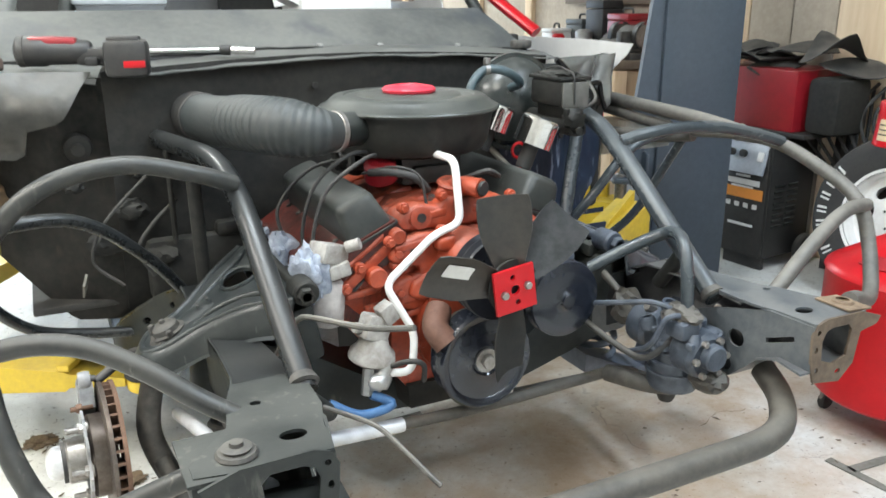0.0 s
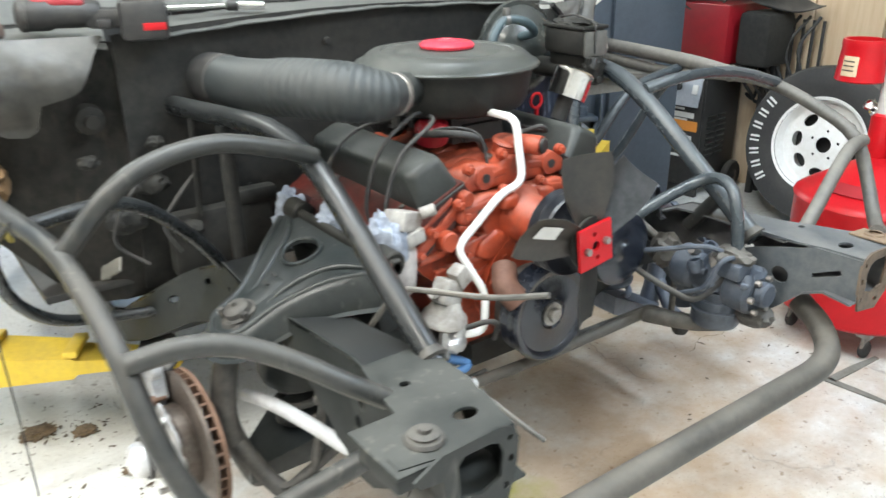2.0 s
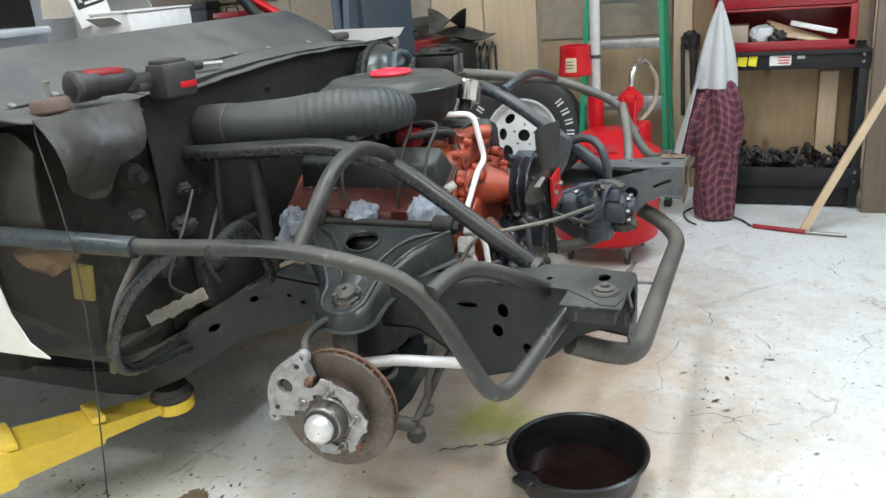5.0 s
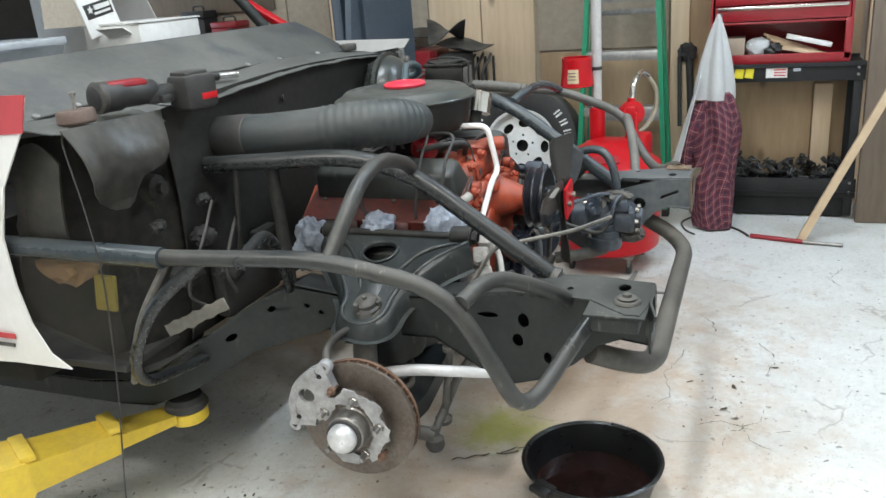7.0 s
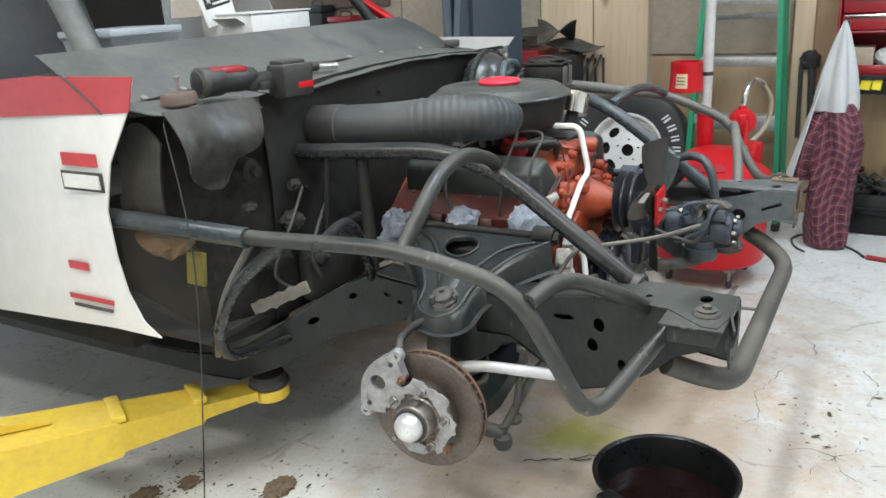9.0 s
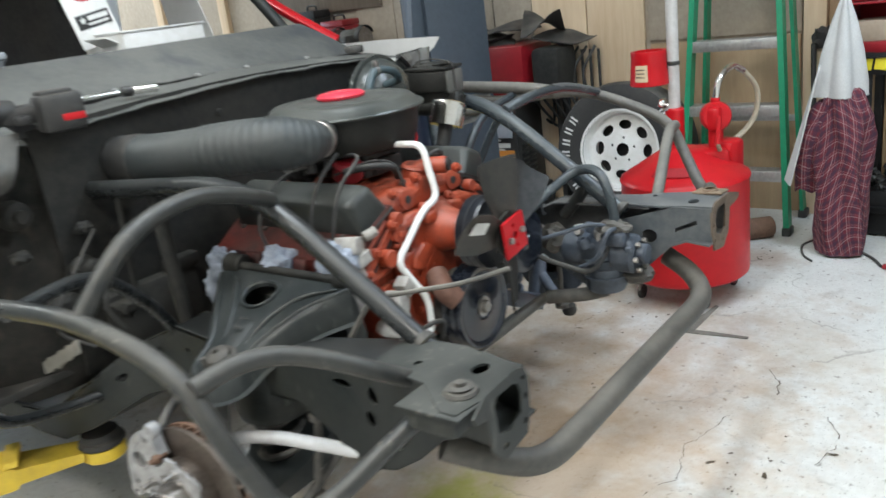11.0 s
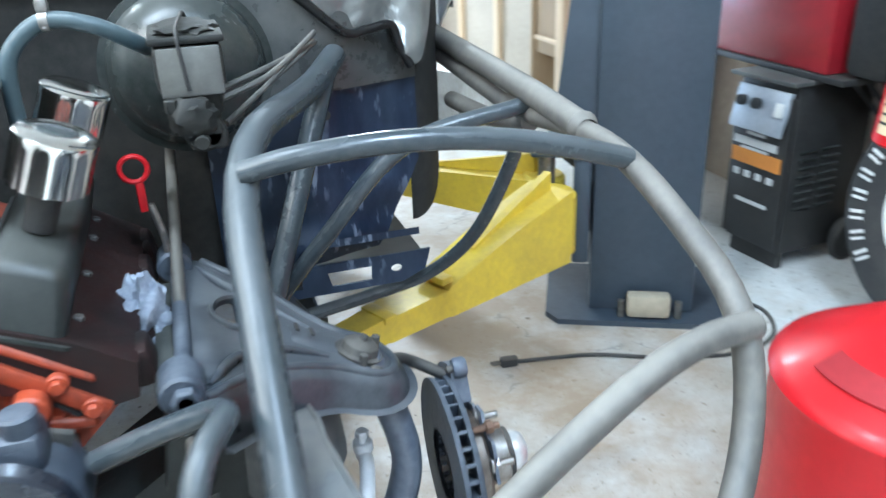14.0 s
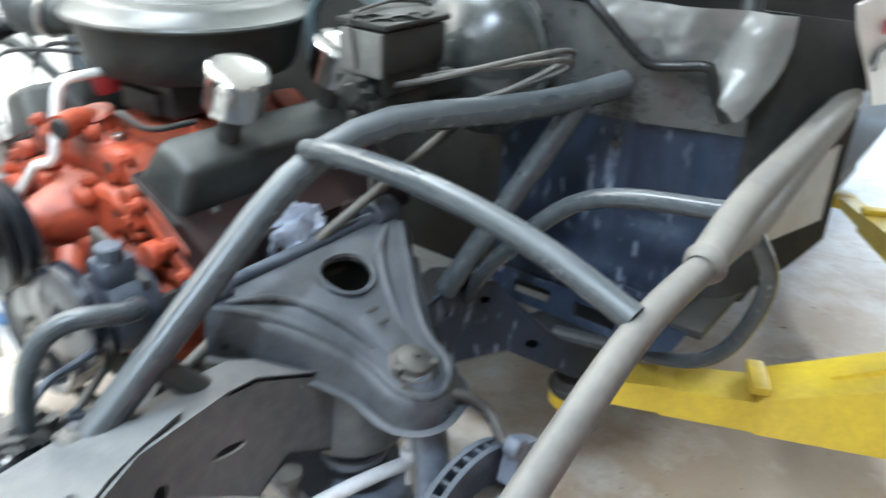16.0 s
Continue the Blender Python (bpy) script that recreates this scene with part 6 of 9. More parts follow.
    part("fuel_line", tube([(-0.44, 0.40, 0.60), (-0.40, 0.335, 0.715), (-0.382, 0.296, 0.722), (-0.33, 0.15, 0.745), (-0.292, 0.065, 0.772)], 0.0055, 0.04, 8), M_TUBE_DUSTY, car, "thin loose steel line")
    part("floor_line", tube([(-0.36, 0.34, 0.52), (-0.28, 0.26, 0.50), (-0.22, 0.16, 0.43), (-0.21, 0.14, 0.42)], 0.005, 0.03, 8), M_TUBE_DUSTY, car)
    part("inner_strut", tube([(-0.33, 0.40, 0.47), (-0.452, 0.28, 0.62)], 0.018), M_FRAME, car)
    part("rail_strut", tube([(0.448, 0.262, 0.742), (0.470, 0.362, 0.630)], 0.0175), M_TUBE_OUTER, car, "short dusty strut tube on the frame rail")
    part("center_link", tube([(-0.18, 0.398, 0.405), (0, 0.395, 0.40), (0.34, 0.37, 0.425)], 0.013, 0.05, 10), M_BUMPER, car, "brown dusted steering centre link")
    # Left stretch of the link, paler and drawn as its own cylinder.
    part("link_pale_stretch", cyl((-0.36, 0.40, 0.41), (-0.17, 0.398, 0.404), 0.0155, 14), M_BAR, car, "pale stretch of the steering link")


front_left_accessories()


# ---------- firewall, cowl, booster ----------
def firewall():
    def sheet(u, v):
        x = -0.63 + 1.23 * u
        z = 0.50 + 0.603 * v + 0.026 * math.sin(u * math.pi) * v
        y = 1.06 + 0.10 * max(0, 0.35 - v) + 0.006 * noise.noise(V(x * 6, z * 6, 0))
        return V(x, y, z)
    fw = part("firewall", grid(sheet, 28, 12, 0.004), M_BLACK, car, "dusty black firewall panel")
    part("cowl_lip", grid(lambda u, v: V(-0.56 + 1.21 * u, 1.035 + 0.17 * v, 1.092 + 0.028 * math.sin(u * math.pi) + 0.02 * v + 0.003 * noise.noise(V(u * 30, v * 4, 0)) + 0.004 * noise.noise(V(u * 9, v * 2, 5))), 40, 6, 0.003), M_SHEET, fw, "wavy grey dusty sheet strip on the cowl")
    part("cowl_panel", grid(lambda u, v: V(-0.99 + (1.53 + 0.08 * (1 - v)) * u, 1.195 + 0.185 * v, 1.112 + 0.022 * math.sin(u * math.pi) * (1 - v) + 0.125 * v + 0.006 * math.sin(v * math.pi)), 30, 6, 0.003), M_SHEET, fw, "flat grey sloping cowl panel")
    part("cowl_seam", sweep([V(-0.975 + 1.56 * i / 40, 1.197 + 0.002 * math.sin(i * 1.7), 1.1165 + 0.022 * math.sin((i / 40) * math.pi) + 0.0015 * math.sin(i * 2.3)) for i in range(41)], 0.0035, 6), M_DARK, fw, "dark gap along the cowl joint")
    for x in (-0.86, -0.74, -0.5, -0.31, -0.05, 0.13, 0.38):
        part("rivet", lathe([(0.009, 0), (0.008, 0.004), (0, 0.006)], (x, 1.205, 1.122 + 0.02 * math.sin((x + 0.99) / 1.6 * math.pi)), (0, -0.5, 1), 12), M_ALU, fw)
    # rolled fender remnant hanging off the cowl's right end
    part("fender_top", grid(lambda u, v: V(-0.975 + (0.375 - 0.045 * v) * u, 1.25 - 0.205 * v, 1.122 - 0.012 * u - 0.035 * v * v * (0.4 + 0.6 * u) + 0.004 * noise.noise(V(u * 6, v * 6, 1))), 16, 10, 0.003), M_SHEET, fw, "dented grey sheet ledge")
    fx = [-0.955, -0.945, -0.92, -0.87, -0.831, -0.806, -0.800, -0.74, -0.722, -0.70, -0.68, -0.652]
    fz = [1.03, 0.98, 0.955, 0.925, 0.919, 0.930, 0.985, 0.998, 1.008, 1.04, 1.07, 1.10]

    def hang(u, v):
        x = -0.955 + 0.303 * u
        z0, z1 = 1.112 - 0.008 * u, float(np.interp(x, fx, fz))
        z = z0 + (z1 - z0) * v
        k = (z0 - z) / 0.17
        fold = 0.030 * abs(noise.noise(V(x * 6, z * 4, 2))) + 0.012 * noise.noise(V(x * 7, z * 9, 6)) * min(1, k * 2) + 0.0015 * noise.noise(V(x * 38, z * 38, 2))
        return V(x, 1.052 - 0.05 * math.sin(min(1, k) * math.pi * 0.8) - fold, z)
    part("fender_flap", grid(hang, 60, 24, 0.003), M_FLAP, fw, "bent dirty grey sheet flap", angle=60)
    # inner side panels behind each wheel
    def inner_panel(u, v):
        x, low = -0.545 - 0.40 * u, 0.47 + 0.46 * max(0, u - 0.52)
        z = low + (1.09 - low) * v
        y = 1.07 + 0.15 * u * u + 0.07 * (1 - v) ** 2 - 0.02 * math.sin(v * 6 + u * 2) * (1 - u) + 0.014 * noise.noise(V(u * 5, v * 5, 8)) + 0.006 * noise.noise(V(u * 16, v * 16, 3))
        return V(x, y, z)
    part("side_panel", grid(inner_panel, 20, 26, 0.004), M_DUSTDARK, fw, "dirt-caked dark inner panel", angle=70)
    # Lower panel takes the blue-sheen colour, the upper one stays grey-black.
    def navy(u, v):
        z = 0.565 + 0.345 * v
        x = 0.44 + (0.41 - 0.10 * max(0, 1 - v / 0.5)) * u
        y = 1.046 + 0.008 * math.sin(z * 60) * max(0, 1 - v * 1.6) + 0.006 * noise.noise(V(x * 9, z * 9, 4))
        y += 0.007 * min(1, max(0, (0.13 - abs(u - 0.74)) / 0.02)) * min(1, max(0, (0.28 - abs(v - 0.72)) / 0.03))
        y += 0.012 * noise.noise(V(x * 5, z * 14, 9)) * max(0, 1 - v * 1.1)
        return V(x, y + 0.27 * max(0, x - 0.62), z)
    part("side_panel", grid(navy, 36, 30, 0.004), M_BLUE, fw, "streaked dark inner panel with blue sheen in its colour", angle=45)
    def upper(u, v):
        x, z = 0.44 + 0.41 * u, 0.905 + 0.175 * v
        bulge = 0.030 * math.exp(-((x - 0.69) / 0.07) ** 2 - ((z - 0.99) / 0.08) ** 2)
        return V(x, 1.042 - bulge + 0.004 * noise.noise(V(x * 8, z * 8, 11)) + 0.27 * max(0, x - 0.62), z)
    part("side_panel", grid(upper, 28, 14, 0.004), M_UPPER, fw, "smooth grey-black upper inner panel", angle=60)
    part("fender_edge", grid(lambda u, v: V(0.835 + 0.132 * u, 1.100 + 0.22 * u * u + 0.02 * (1 - v) + 0.006 * noise.noise(V(u * 6, v * 6, 1)), 0.60 + 0.08 * u * u + (0.50 - 0.11 * u * u) * v), 12, 16, 0.004), M_BLACK, fw, "dusty black fender edge")
    toe = [(0.44, 0.0), (0.845, 0.0), (0.83, 0.04), (0.78, 0.06), (0.46, 0.06)]
    cuts = [[(0.50, 0.016), (0.58, 0.016), (0.577, 0.042), (0.503, 0.042)], [(0.63, 0.018), (0.72, 0.018), (0.717, 0.046), (0.636, 0.046)], oval(0.77, 0.03, 0.012, 0.008, 10)]
    part("toe_flange", plate(toe, cuts, 0.005, lambda u, v, w: V(u, 1.044 - 0.25 * v - w, 0.565 - 0.95 * v)), M_BLUE, fw, "dark floor flange with cut-outs, tinted by blue sheen")
    part("stiffener", loft([[V(0.47, 1.04, z), V(0.82, 1.04, z), V(0.82, 1.026, z + 0.006), V(0.47, 1.026, z + 0.006)] for z in (0.60, 0.615)]), M_BLUE, fw)
    for s in (-1, 1):
        part("rocker", box((s * 0.78, 2.0, 0.47), (0.10, 1.1, 0.09), 0.02), M_BLACK, fw)
    lx = [0.60, 0.635, 0.697, 0.79, 0.812, 0.836, 0.852, 0.880, 0.890]
    lz = [1.085, 1.066, 1.014, 1.016, 0.965, 0.938, 0.942, 1.000, 1.055]

    def crumple(u, v):
        x = 0.60 + 0.29 * u
        low = float(np.interp(x, lx, lz)) + 0.004 * noise.noise(V(x * 60, 0, 3))
        z = low + (1.098 - low) * v
        fold = 0.040 * abs(noise.noise(V(x * 9, z * 7, 12))) + 0.014 * noise.noise(V(x * 17, z * 15, 5)) + 0.003 * noise.noise(V(x * 45, z * 45, 1))
        return V(x, 1.030 - fold + 0.27 * max(0, x - 0.62), z)
    part("left_flap", grid(crumple, 44, 22, 0.003), M_FLAP2, fw, "pale crumpled sheet flap", angle=50)
    part("edge_trim", hose([(0.60, 1.004, 1.095), (0.637, 1.006, 1.066), (0.70, 1.020, 1.012), (0.745, 1.036, 1.010), (0.792, 1.048, 1.014), (0.808, 1.054, 0.975), (0.830, 1.060, 0.935)], 0.0085, 10), M_PAN, fw)
    for x in (0.544, 0.600):
        part("rivet", lathe([(0.011, 0), (0.009, 0.004), (0, 0.006)], (x, 1.052, 1.058), (0, -1, 0), 12), M_ALU, fw)
    for x, z in ((-0.40, 1.03), (-0.12, 1.05), (-0.50, 0.84), (-0.36, 0.72), (-0.44, 0.62), (0.66, 0.86)):
        part("plug", lathe([(0.009, 0), (0.008, 0.004), (0, 0.005)], (x, 1.052, z), (0, -1, 0), 12), M_BLACK, fw)
    part("heater_box", join(box((-0.45, 1.03, 0.62), (0.26, 0.05, 0.16), 0.02), box((-0.36, 1.02, 0.71), (0.10, 0.04, 0.04), 0.012)), M_BLACK, fw)
    part("bulkhead_boss", lathe([(0.035, 0), (0.03, 0.03), (0.015, 0.035), (0.015, 0.05), (0, 0.05)], (-0.70, 1.085, 0.93), (0, -1, 0), 18), M_DUSTDARK, fw)
    # rubber mud flap and clear sheet at the right side
    part("mud_flap", grid(lambda u, v: V(-0.92 - 0.008 * math.sin(v * 3), 1.235 - (0.135 - 0.02 * v) * u, 1.082 - 0.045 * (2 * u - 1) ** 2 * (1 - v) - 0.215 * v), 8, 10, 0.006), M_FLAP, fw, "grey rubber flap")
    part("clear_sheet", grid(lambda u, v: V(-0.968 + 0.004 * math.sin(u * 7), 1.26 - 0.28 * u, 0.845 - (0.17 + 0.06 * u) * v), 8, 8, 0.002), M_CLEAR, fw, "scuffed clear plastic sheet")
    part("pale_sheet", grid(lambda u, v: V(0.957, 0.90 + 0.46 * u, 0.918 - 0.055 * u - (0.09 + 0.06 * u) * v), 6, 6, 0.002), M_PALESHEET, fw, "pale translucent plastic sheet")
    part("stub_tube", tube([(0.935, 1.14, 0.842), (0.945, 0.95, 0.848), (0.958, 0.80, 0.872)], 0.0165, 0.03), M_TUBE_DUSTY, fw, "short dusty stub tube")
    part("plastic_bag", lump((-0.90, 1.17, 0.805), (0.035, 0.085, 0.045), 0.4, 3, 3, 41), material("brown_rag", (0.24, 0.15, 0.075), (0.15, 0.09, 0.045), 0.9, bump=0.4), fw, "orange-brown rag behind the sheet")
    part("yellow_scrap", box((-0.90, 1.075, 0.742), (0.012, 0.05, 0.085), 0.004, (8, 0, 10)), M_OLIVE, fw, "yellow scrap behind the sheet")
    part("control_cable", hose([(-0.90, 1.09, 1.10), (-0.950, 1.05, 1.08), (-0.968, 1.012, 0.95), (-0.972, 1.0, 0.797), (-0.970, 1.025, 0.58), (-0.965, 1.06, 0.40), (-0.960, 1.092, 0.245), (-0.955, 1.14, 0.012)], 0.0020, 6), M_RUBBER, fw, "thin hanging grey wire")
    # leaf of debris and old rail under the panel
    part("torn_strip", grid(lambda u, v: V(-0.72 - 0.01 * v, 1.095 - 0.19 * u - 0.02 * v, 0.580 + 0.090 * u - 0.022 * v + 0.006 * noise.noise(V(u * 9, v * 3, 4)) - 0.008 * abs(noise.noise(V(u * 14, 0, 1))) * v), 18, 4, 0.005), M_STRIP, fw, "pale torn board strip")

    for i, (x, y, z, r) in enumerate(((-0.60, 1.03, 0.78, 0.035), (-0.66, 1.05, 0.70, 0.045), (-0.54, 1.02, 0.66, 0.04), (-0.72, 1.06, 0.84, 0.022), (-0.58, 1.03, 0.87, 0.02))):
        part("bracket_lump", lump((x, y, z), (r, r * 0.8, r * 0.7), 0.35, 2.2, 3, 60 + i, 0.2), M_BLACK, fw)
    part("wire", hose([(-0.56, 1.02, 0.86), (-0.63, 1.0, 0.80), (-0.68, 1.0, 0.74), (-0.70, 1.02, 0.66), (-0.64, 1.0, 0.60)], 0.004, 8), M_RUBBER, fw)
    part("wire", hose([(-0.50, 1.0, 0.80), (-0.56, 0.985, 0.75), (-0.60, 0.98, 0.69), (-0.57, 0.98, 0.62)], 0.005, 8), M_RUBBER, fw)
    # booster and master cylinder
    bo = part("brake_booster", lathe([(0, 0.16), (0.03, 0.16), (0.052, 0.145), (0.090, 0.13), (0.116, 0.10), (0.124, 0.075), (0.136, 0.072), (0.136, 0.058), (0.124, 0.053), (0.107, 0.02), (0.06, 0), (0, 0)], (0.430, 1.03, 0.985), (0, -1, 0), 44), M_BOOSTER, car, "dusty dark round brake booster")
    part("master_cylinder", join(cyl((0.435, 0.88, 0.955), (0.435, 0.66, 0.955), 0.026, 18), box((0.437, 0.745, 0.995), (0.056, 0.13, 0.05), 0.008)), M_NEARBLACK, bo, "greasy cast master cylinder")
    part("reservoir", box((0.430, 0.740, 1.035), (0.086, 0.140, 0.064), 0.010), M_NEARBLACK, bo, "dusty dark fluid reservoir")
    # Front face is paler than the rest of the reservoir.
    part("reservoir_face", box((0.430, 0.668, 1.033), (0.078, 0.006, 0.062), 0.002), M_RESFACE, bo, "paler grey-tan plastic face")
    part("reservoir_lid", join(box((0.430, 0.740, 1.072), (0.094, 0.148, 0.010), 0.004), lump((0.430, 0.740, 1.078), (0.042, 0.066, 0.010), 0.3, 3, 3, 71, 0.3), box((0.43, 0.70, 1.080), (0.05, 0.018, 0.010), 0.003, (0, 0, 12))), M_NEARBLACK, bo)
    part("bail_wire", sweep(fillet([(0.425, 0.664, 1.01), (0.418, 0.658, 1.086), (0.43, 0.74, 1.098), (0.435, 0.815, 1.088), (0.435, 0.817, 1.01)], 0.02), 0.0025, 6), M_RUBBER, bo)
    for k in (0, 1):
        part("brake_line", hose([(0.455, 0.70 + 0.06 * k, 0.985), (0.53, 0.72 + 0.05 * k, 1.008), (0.60, 0.83 + 0.02 * k, 1.030 - 0.012 * k), (0.628, 0.90, 1.034 - 0.014 * k), (0.612, 0.93, 1.012 - 0.014 * k), (0.54, 0.88, 0.96), (0.47, 0.80, 0.93)], 0.0045, 8), M_GREASE, bo)
    part("proportioning_valve", join(box((0.44, 0.685, 0.945), (0.05, 0.05, 0.030), 0.008), lump((0.425, 0.665, 0.975), (0.030, 0.022, 0.026), 0.35, 3, 3, 72, 0.2), cyl((0.43, 0.645, 0.945), (0.44, 0.74, 0.945), 0.010), cyl((0.40, 0.66, 0.985), (0.40, 0.66, 1.002), 0.009, 6)), M_NEARBLACK, bo)
    part("booster_hose", hose([(0.375, 0.885, 1.035), (0.365, 0.825, 1.052), (0.315, 0.803, 1.083), (0.257, 0.811, 1.092), (0.216, 0.803, 1.066), (0.200, 0.798, 1.030), (0.196, 0.805, 0.96)], 0.0115, 12), M_TEAL, car, "teal-grey vacuum hose")
    part("hose_clamp", join(box((0.257, 0.811, 1.112), (0.016, 0.016, 0.018), 0.004), lathe([(0.0118, -0.006), (0.0135, -0.006), (0.0135, 0.006), (0.0118, 0.006)], (0.257, 0.811, 1.092), (1, -0.1, 0), 18)), M_STEEL, car)


firewall()


def body_shell():
    """White outer skins, pillars and cockpit behind the cowl."""
    edge = [(1.09, 1.185), (1.115, 1.12), (1.20, 1.0), (1.237, 0.89), (1.236, 0.78), (1.222, 0.69), (1.19, 0.62), (1.14, 0.585)]
    for s in (-1, 1):
        pol = edge + [(1.30, 0.585), (2.9, 0.50), (2.9, 1.10), (1.4, 1.185)] if s < 0 else [(1.10, 1.125), (1.13, 1.09), (1.19, 1.05), (1.29, 0.985), (1.36, 0.93), (1.8, 0.86), (2.9, 0.78), (4.3, 0.70), (4.3, 1.11), (2.9, 1.12), (1.8, 1.125), (1.4, 1.13)]
        skin = part("body_side", plate(pol, [], 0.004, lambda u, v, w, s=s: V(s * ((0.972 if s < 0 else 0.952) + w) + s * 0.012 * math.sin((v - 0.5) * 4) + (0.032 * min(1, max(0, (u - 1.1) / 0.7)) if s > 0 else 0), u, v)), M_BODY, car, "dirty white body side panel")
        red = [(1.085, 1.19), (1.11, 1.115), (2.9, 1.03), (2.9, 1.105), (1.4, 1.19)]
        if s < 0:
            part("red_stripe", plate(red, [], 0.003, lambda u, v, w, s=s: V(s * (0.9765 + w) + s * 0.012 * math.sin((v - 0.5) * 4), u, v)), M_BODYRED, skin, "faded red stripe")
        for y, z, w, h, m in ((1.30, 1.005, 0.12, 0.03, M_REDINK), (1.30, 0.955, 0.14, 0.045, M_GREASE), (1.30, 0.955, 0.125, 0.032, M_INK), (1.38, 0.74, 0.07, 0.02, M_REDINK), (1.36, 0.655, 0.16, 0.012, M_REDINK), (1.36, 0.632, 0.14, 0.008, M_GREASE)):
            d = {M_INK: 0.0025}.get(m, 0.0)
            if s > 0:
                if z < 0.9:
                    continue
                y, z, h, d = y + 0.02, z + 0.070, h * 0.7, d - 0.0085
            part("decal", box((s * (0.9795 + d + 0.012 * math.sin((z - 0.5) * 4)), y, z), (0.003, w, h), 0), m, skin)
        part("a_pillar", sweep(fillet([(-0.84, 1.36, 1.17), (-0.76, 1.62, 1.46), (-0.66, 1.95, 1.72)] if s < 0 else [(0.87, 1.53, 1.15), (0.76, 1.68, 1.28), (0.62, 1.95, 1.52), (0.56, 2.08, 1.64)], 0.1), 0.035, 12, flat=0.6), M_SHEET if s < 0 else M_RED, car, "grey windscreen pillar" if s < 0 else "red windscreen pillar")
        part("halo_bar", tube([(s * 0.72, 1.45, 1.0), (s * 0.62, 1.72, 1.40), (s * 0.56, 2.0, 1.66), (s * 0.56, 2.9, 1.70), (s * 0.60, 3.1, 0.6)], 0.022, 0.15), M_FRAME, car, "black cage tube in the cockpit")
    part("roof", grid(lambda u, v: V(-0.62 + 1.24 * u, 1.98 + 1.3 * v, 1.74 + 0.04 * math.sin(u * math.pi)), 12, 6, 0.004), M_BODY, car, "white roof skin")
    part("quarter_panel", plate([(2.25, 1.10), (2.27, 1.24), (2.46, 1.70), (3.1, 1.72), (3.6, 1.10)], [[(2.56, 1.26), (2.60, 1.45), (2.68, 1.62), (2.92, 1.62), (2.96, 1.26)]], 0.006, lambda u, v, w: V(0.86 + w, u, v)), M_BODY, car, "white rear quarter panel with a window opening")
    part("dash_panel", box((0, 1.70, 1.13), (1.5, 0.50, 0.04), 0.01), M_DARK, car, "black dash panel")
    part("seat", join(box((-0.32, 2.35, 1.05), (0.50, 0.16, 0.85), 0.07, (-12, 0, 0)), box((-0.32, 2.1, 0.70), (0.50, 0.5, 0.14), 0.06), box((-0.32, 2.42, 1.53), (0.30, 0.14, 0.22), 0.06)), M_DARK, car, "black racing seat")
    part("rear_bulkhead", box((0, 2.95, 1.15), (1.6, 0.03, 1.1), 0.01), M_DARK, car)
    # Unseen; carried back with the left side panel to shade the floor.
    part("floor_pan", box((0, 2.72, 0.52), (1.7, 3.2, 0.02), 0.005), M_DARK, car)
    part("cross_bar", tube([(-0.65, 1.66, 1.20), (0.65, 1.66, 1.20)], 0.02), M_FRAME, car)


body_shell()

# ---------- things on and in the car ----------
def drill():
    d = thing("cordless_drill", (-0.70, 1.10, 1.115), "red and black cordless impact wrench lying on the cowl", "power tool")
    ax = V(-0.97, 0.22, 0.03).normalized()
    c = V(-0.69, 1.075, 1.150)
    part("motor_body", lathe([(0, 0), (0.022, 0), (0.027, 0.006), (0.029, 0.05), (0.029, 0.09), (0.034, 0.10), (0.034, 0.145), (0.026, 0.158), (0.015, 0.162), (0, 0.162)], c + ax * -0.05, ax, 24), M_DARK, d, "black rubberised motor body")
    part("top_shell", box(c + ax * 0.030 + V(0, 0, 0.022), (0.105, 0.046, 0.022), 0.010, (0, 2, -13)), M_REDDARK, d, "dusty dark red top shell")
    part("end_cap", lathe([(0.030, 0), (0.0355, 0.004), (0.0355, 0.016), (0.030, 0.020), (0, 0.020)], c + ax * 0.086, ax, 24), M_GREASE, d)
    part("grip", box(c + V(0.075, -0.03, -0.010), (0.13, 0.040, 0.042), 0.014, (0, 0, -20)), M_DARK, d)
    part("trigger", box(c + V(0.045, -0.045, -0.020), (0.030, 0.020, 0.020), 0.006, (0, 0, -20)), M_DARK, d)
    part("collar", box(c + V(0.094, -0.047, -0.006), (0.018, 0.058, 0.060), 0.008, (0, 0, -20)), M_REDDARK, d, "dull red collar")
    part("battery", box((-0.572, 1.010, 1.136), (0.094, 0.074, 0.082), 0.012, (0, 0, -12)), M_DARK, d, "black battery pack with a red label")
    part("battery_step", box((-0.575, 1.012, 1.178), (0.070, 0.056, 0.014), 0.006, (0, 0, -12)), M_DARK, d)
    part("label", box((-0.562, 0.9710, 1.124), (0.046, 0.004, 0.015), 0.001, (0, 0, -12)), M_RED, d)


drill()
ext = thing("socket_extension", (-0.40, 1.14, 1.14), "chrome socket extension bar lying on the cowl seam", "hand tool")
part("bar", cyl((-0.53, 1.152, 1.144), (-0.335, 1.136, 1.142), 0.0055, 12), M_CHROME, ext)
part("socket", cyl((-0.312, 1.127, 1.141), (-0.255, 1.102, 1.138), 0.010, 16), M_CHROME, ext)
part("coupler", cyl((-0.337, 1.136, 1.142), (-0.312, 1.127, 1.141), 0.013, 16), M_DARK, ext)
puck = thing("rubber_bushing", (-0.865, 1.085, 1.112), "brown rubber bushing with a bolt standing on the cowl", "car part")
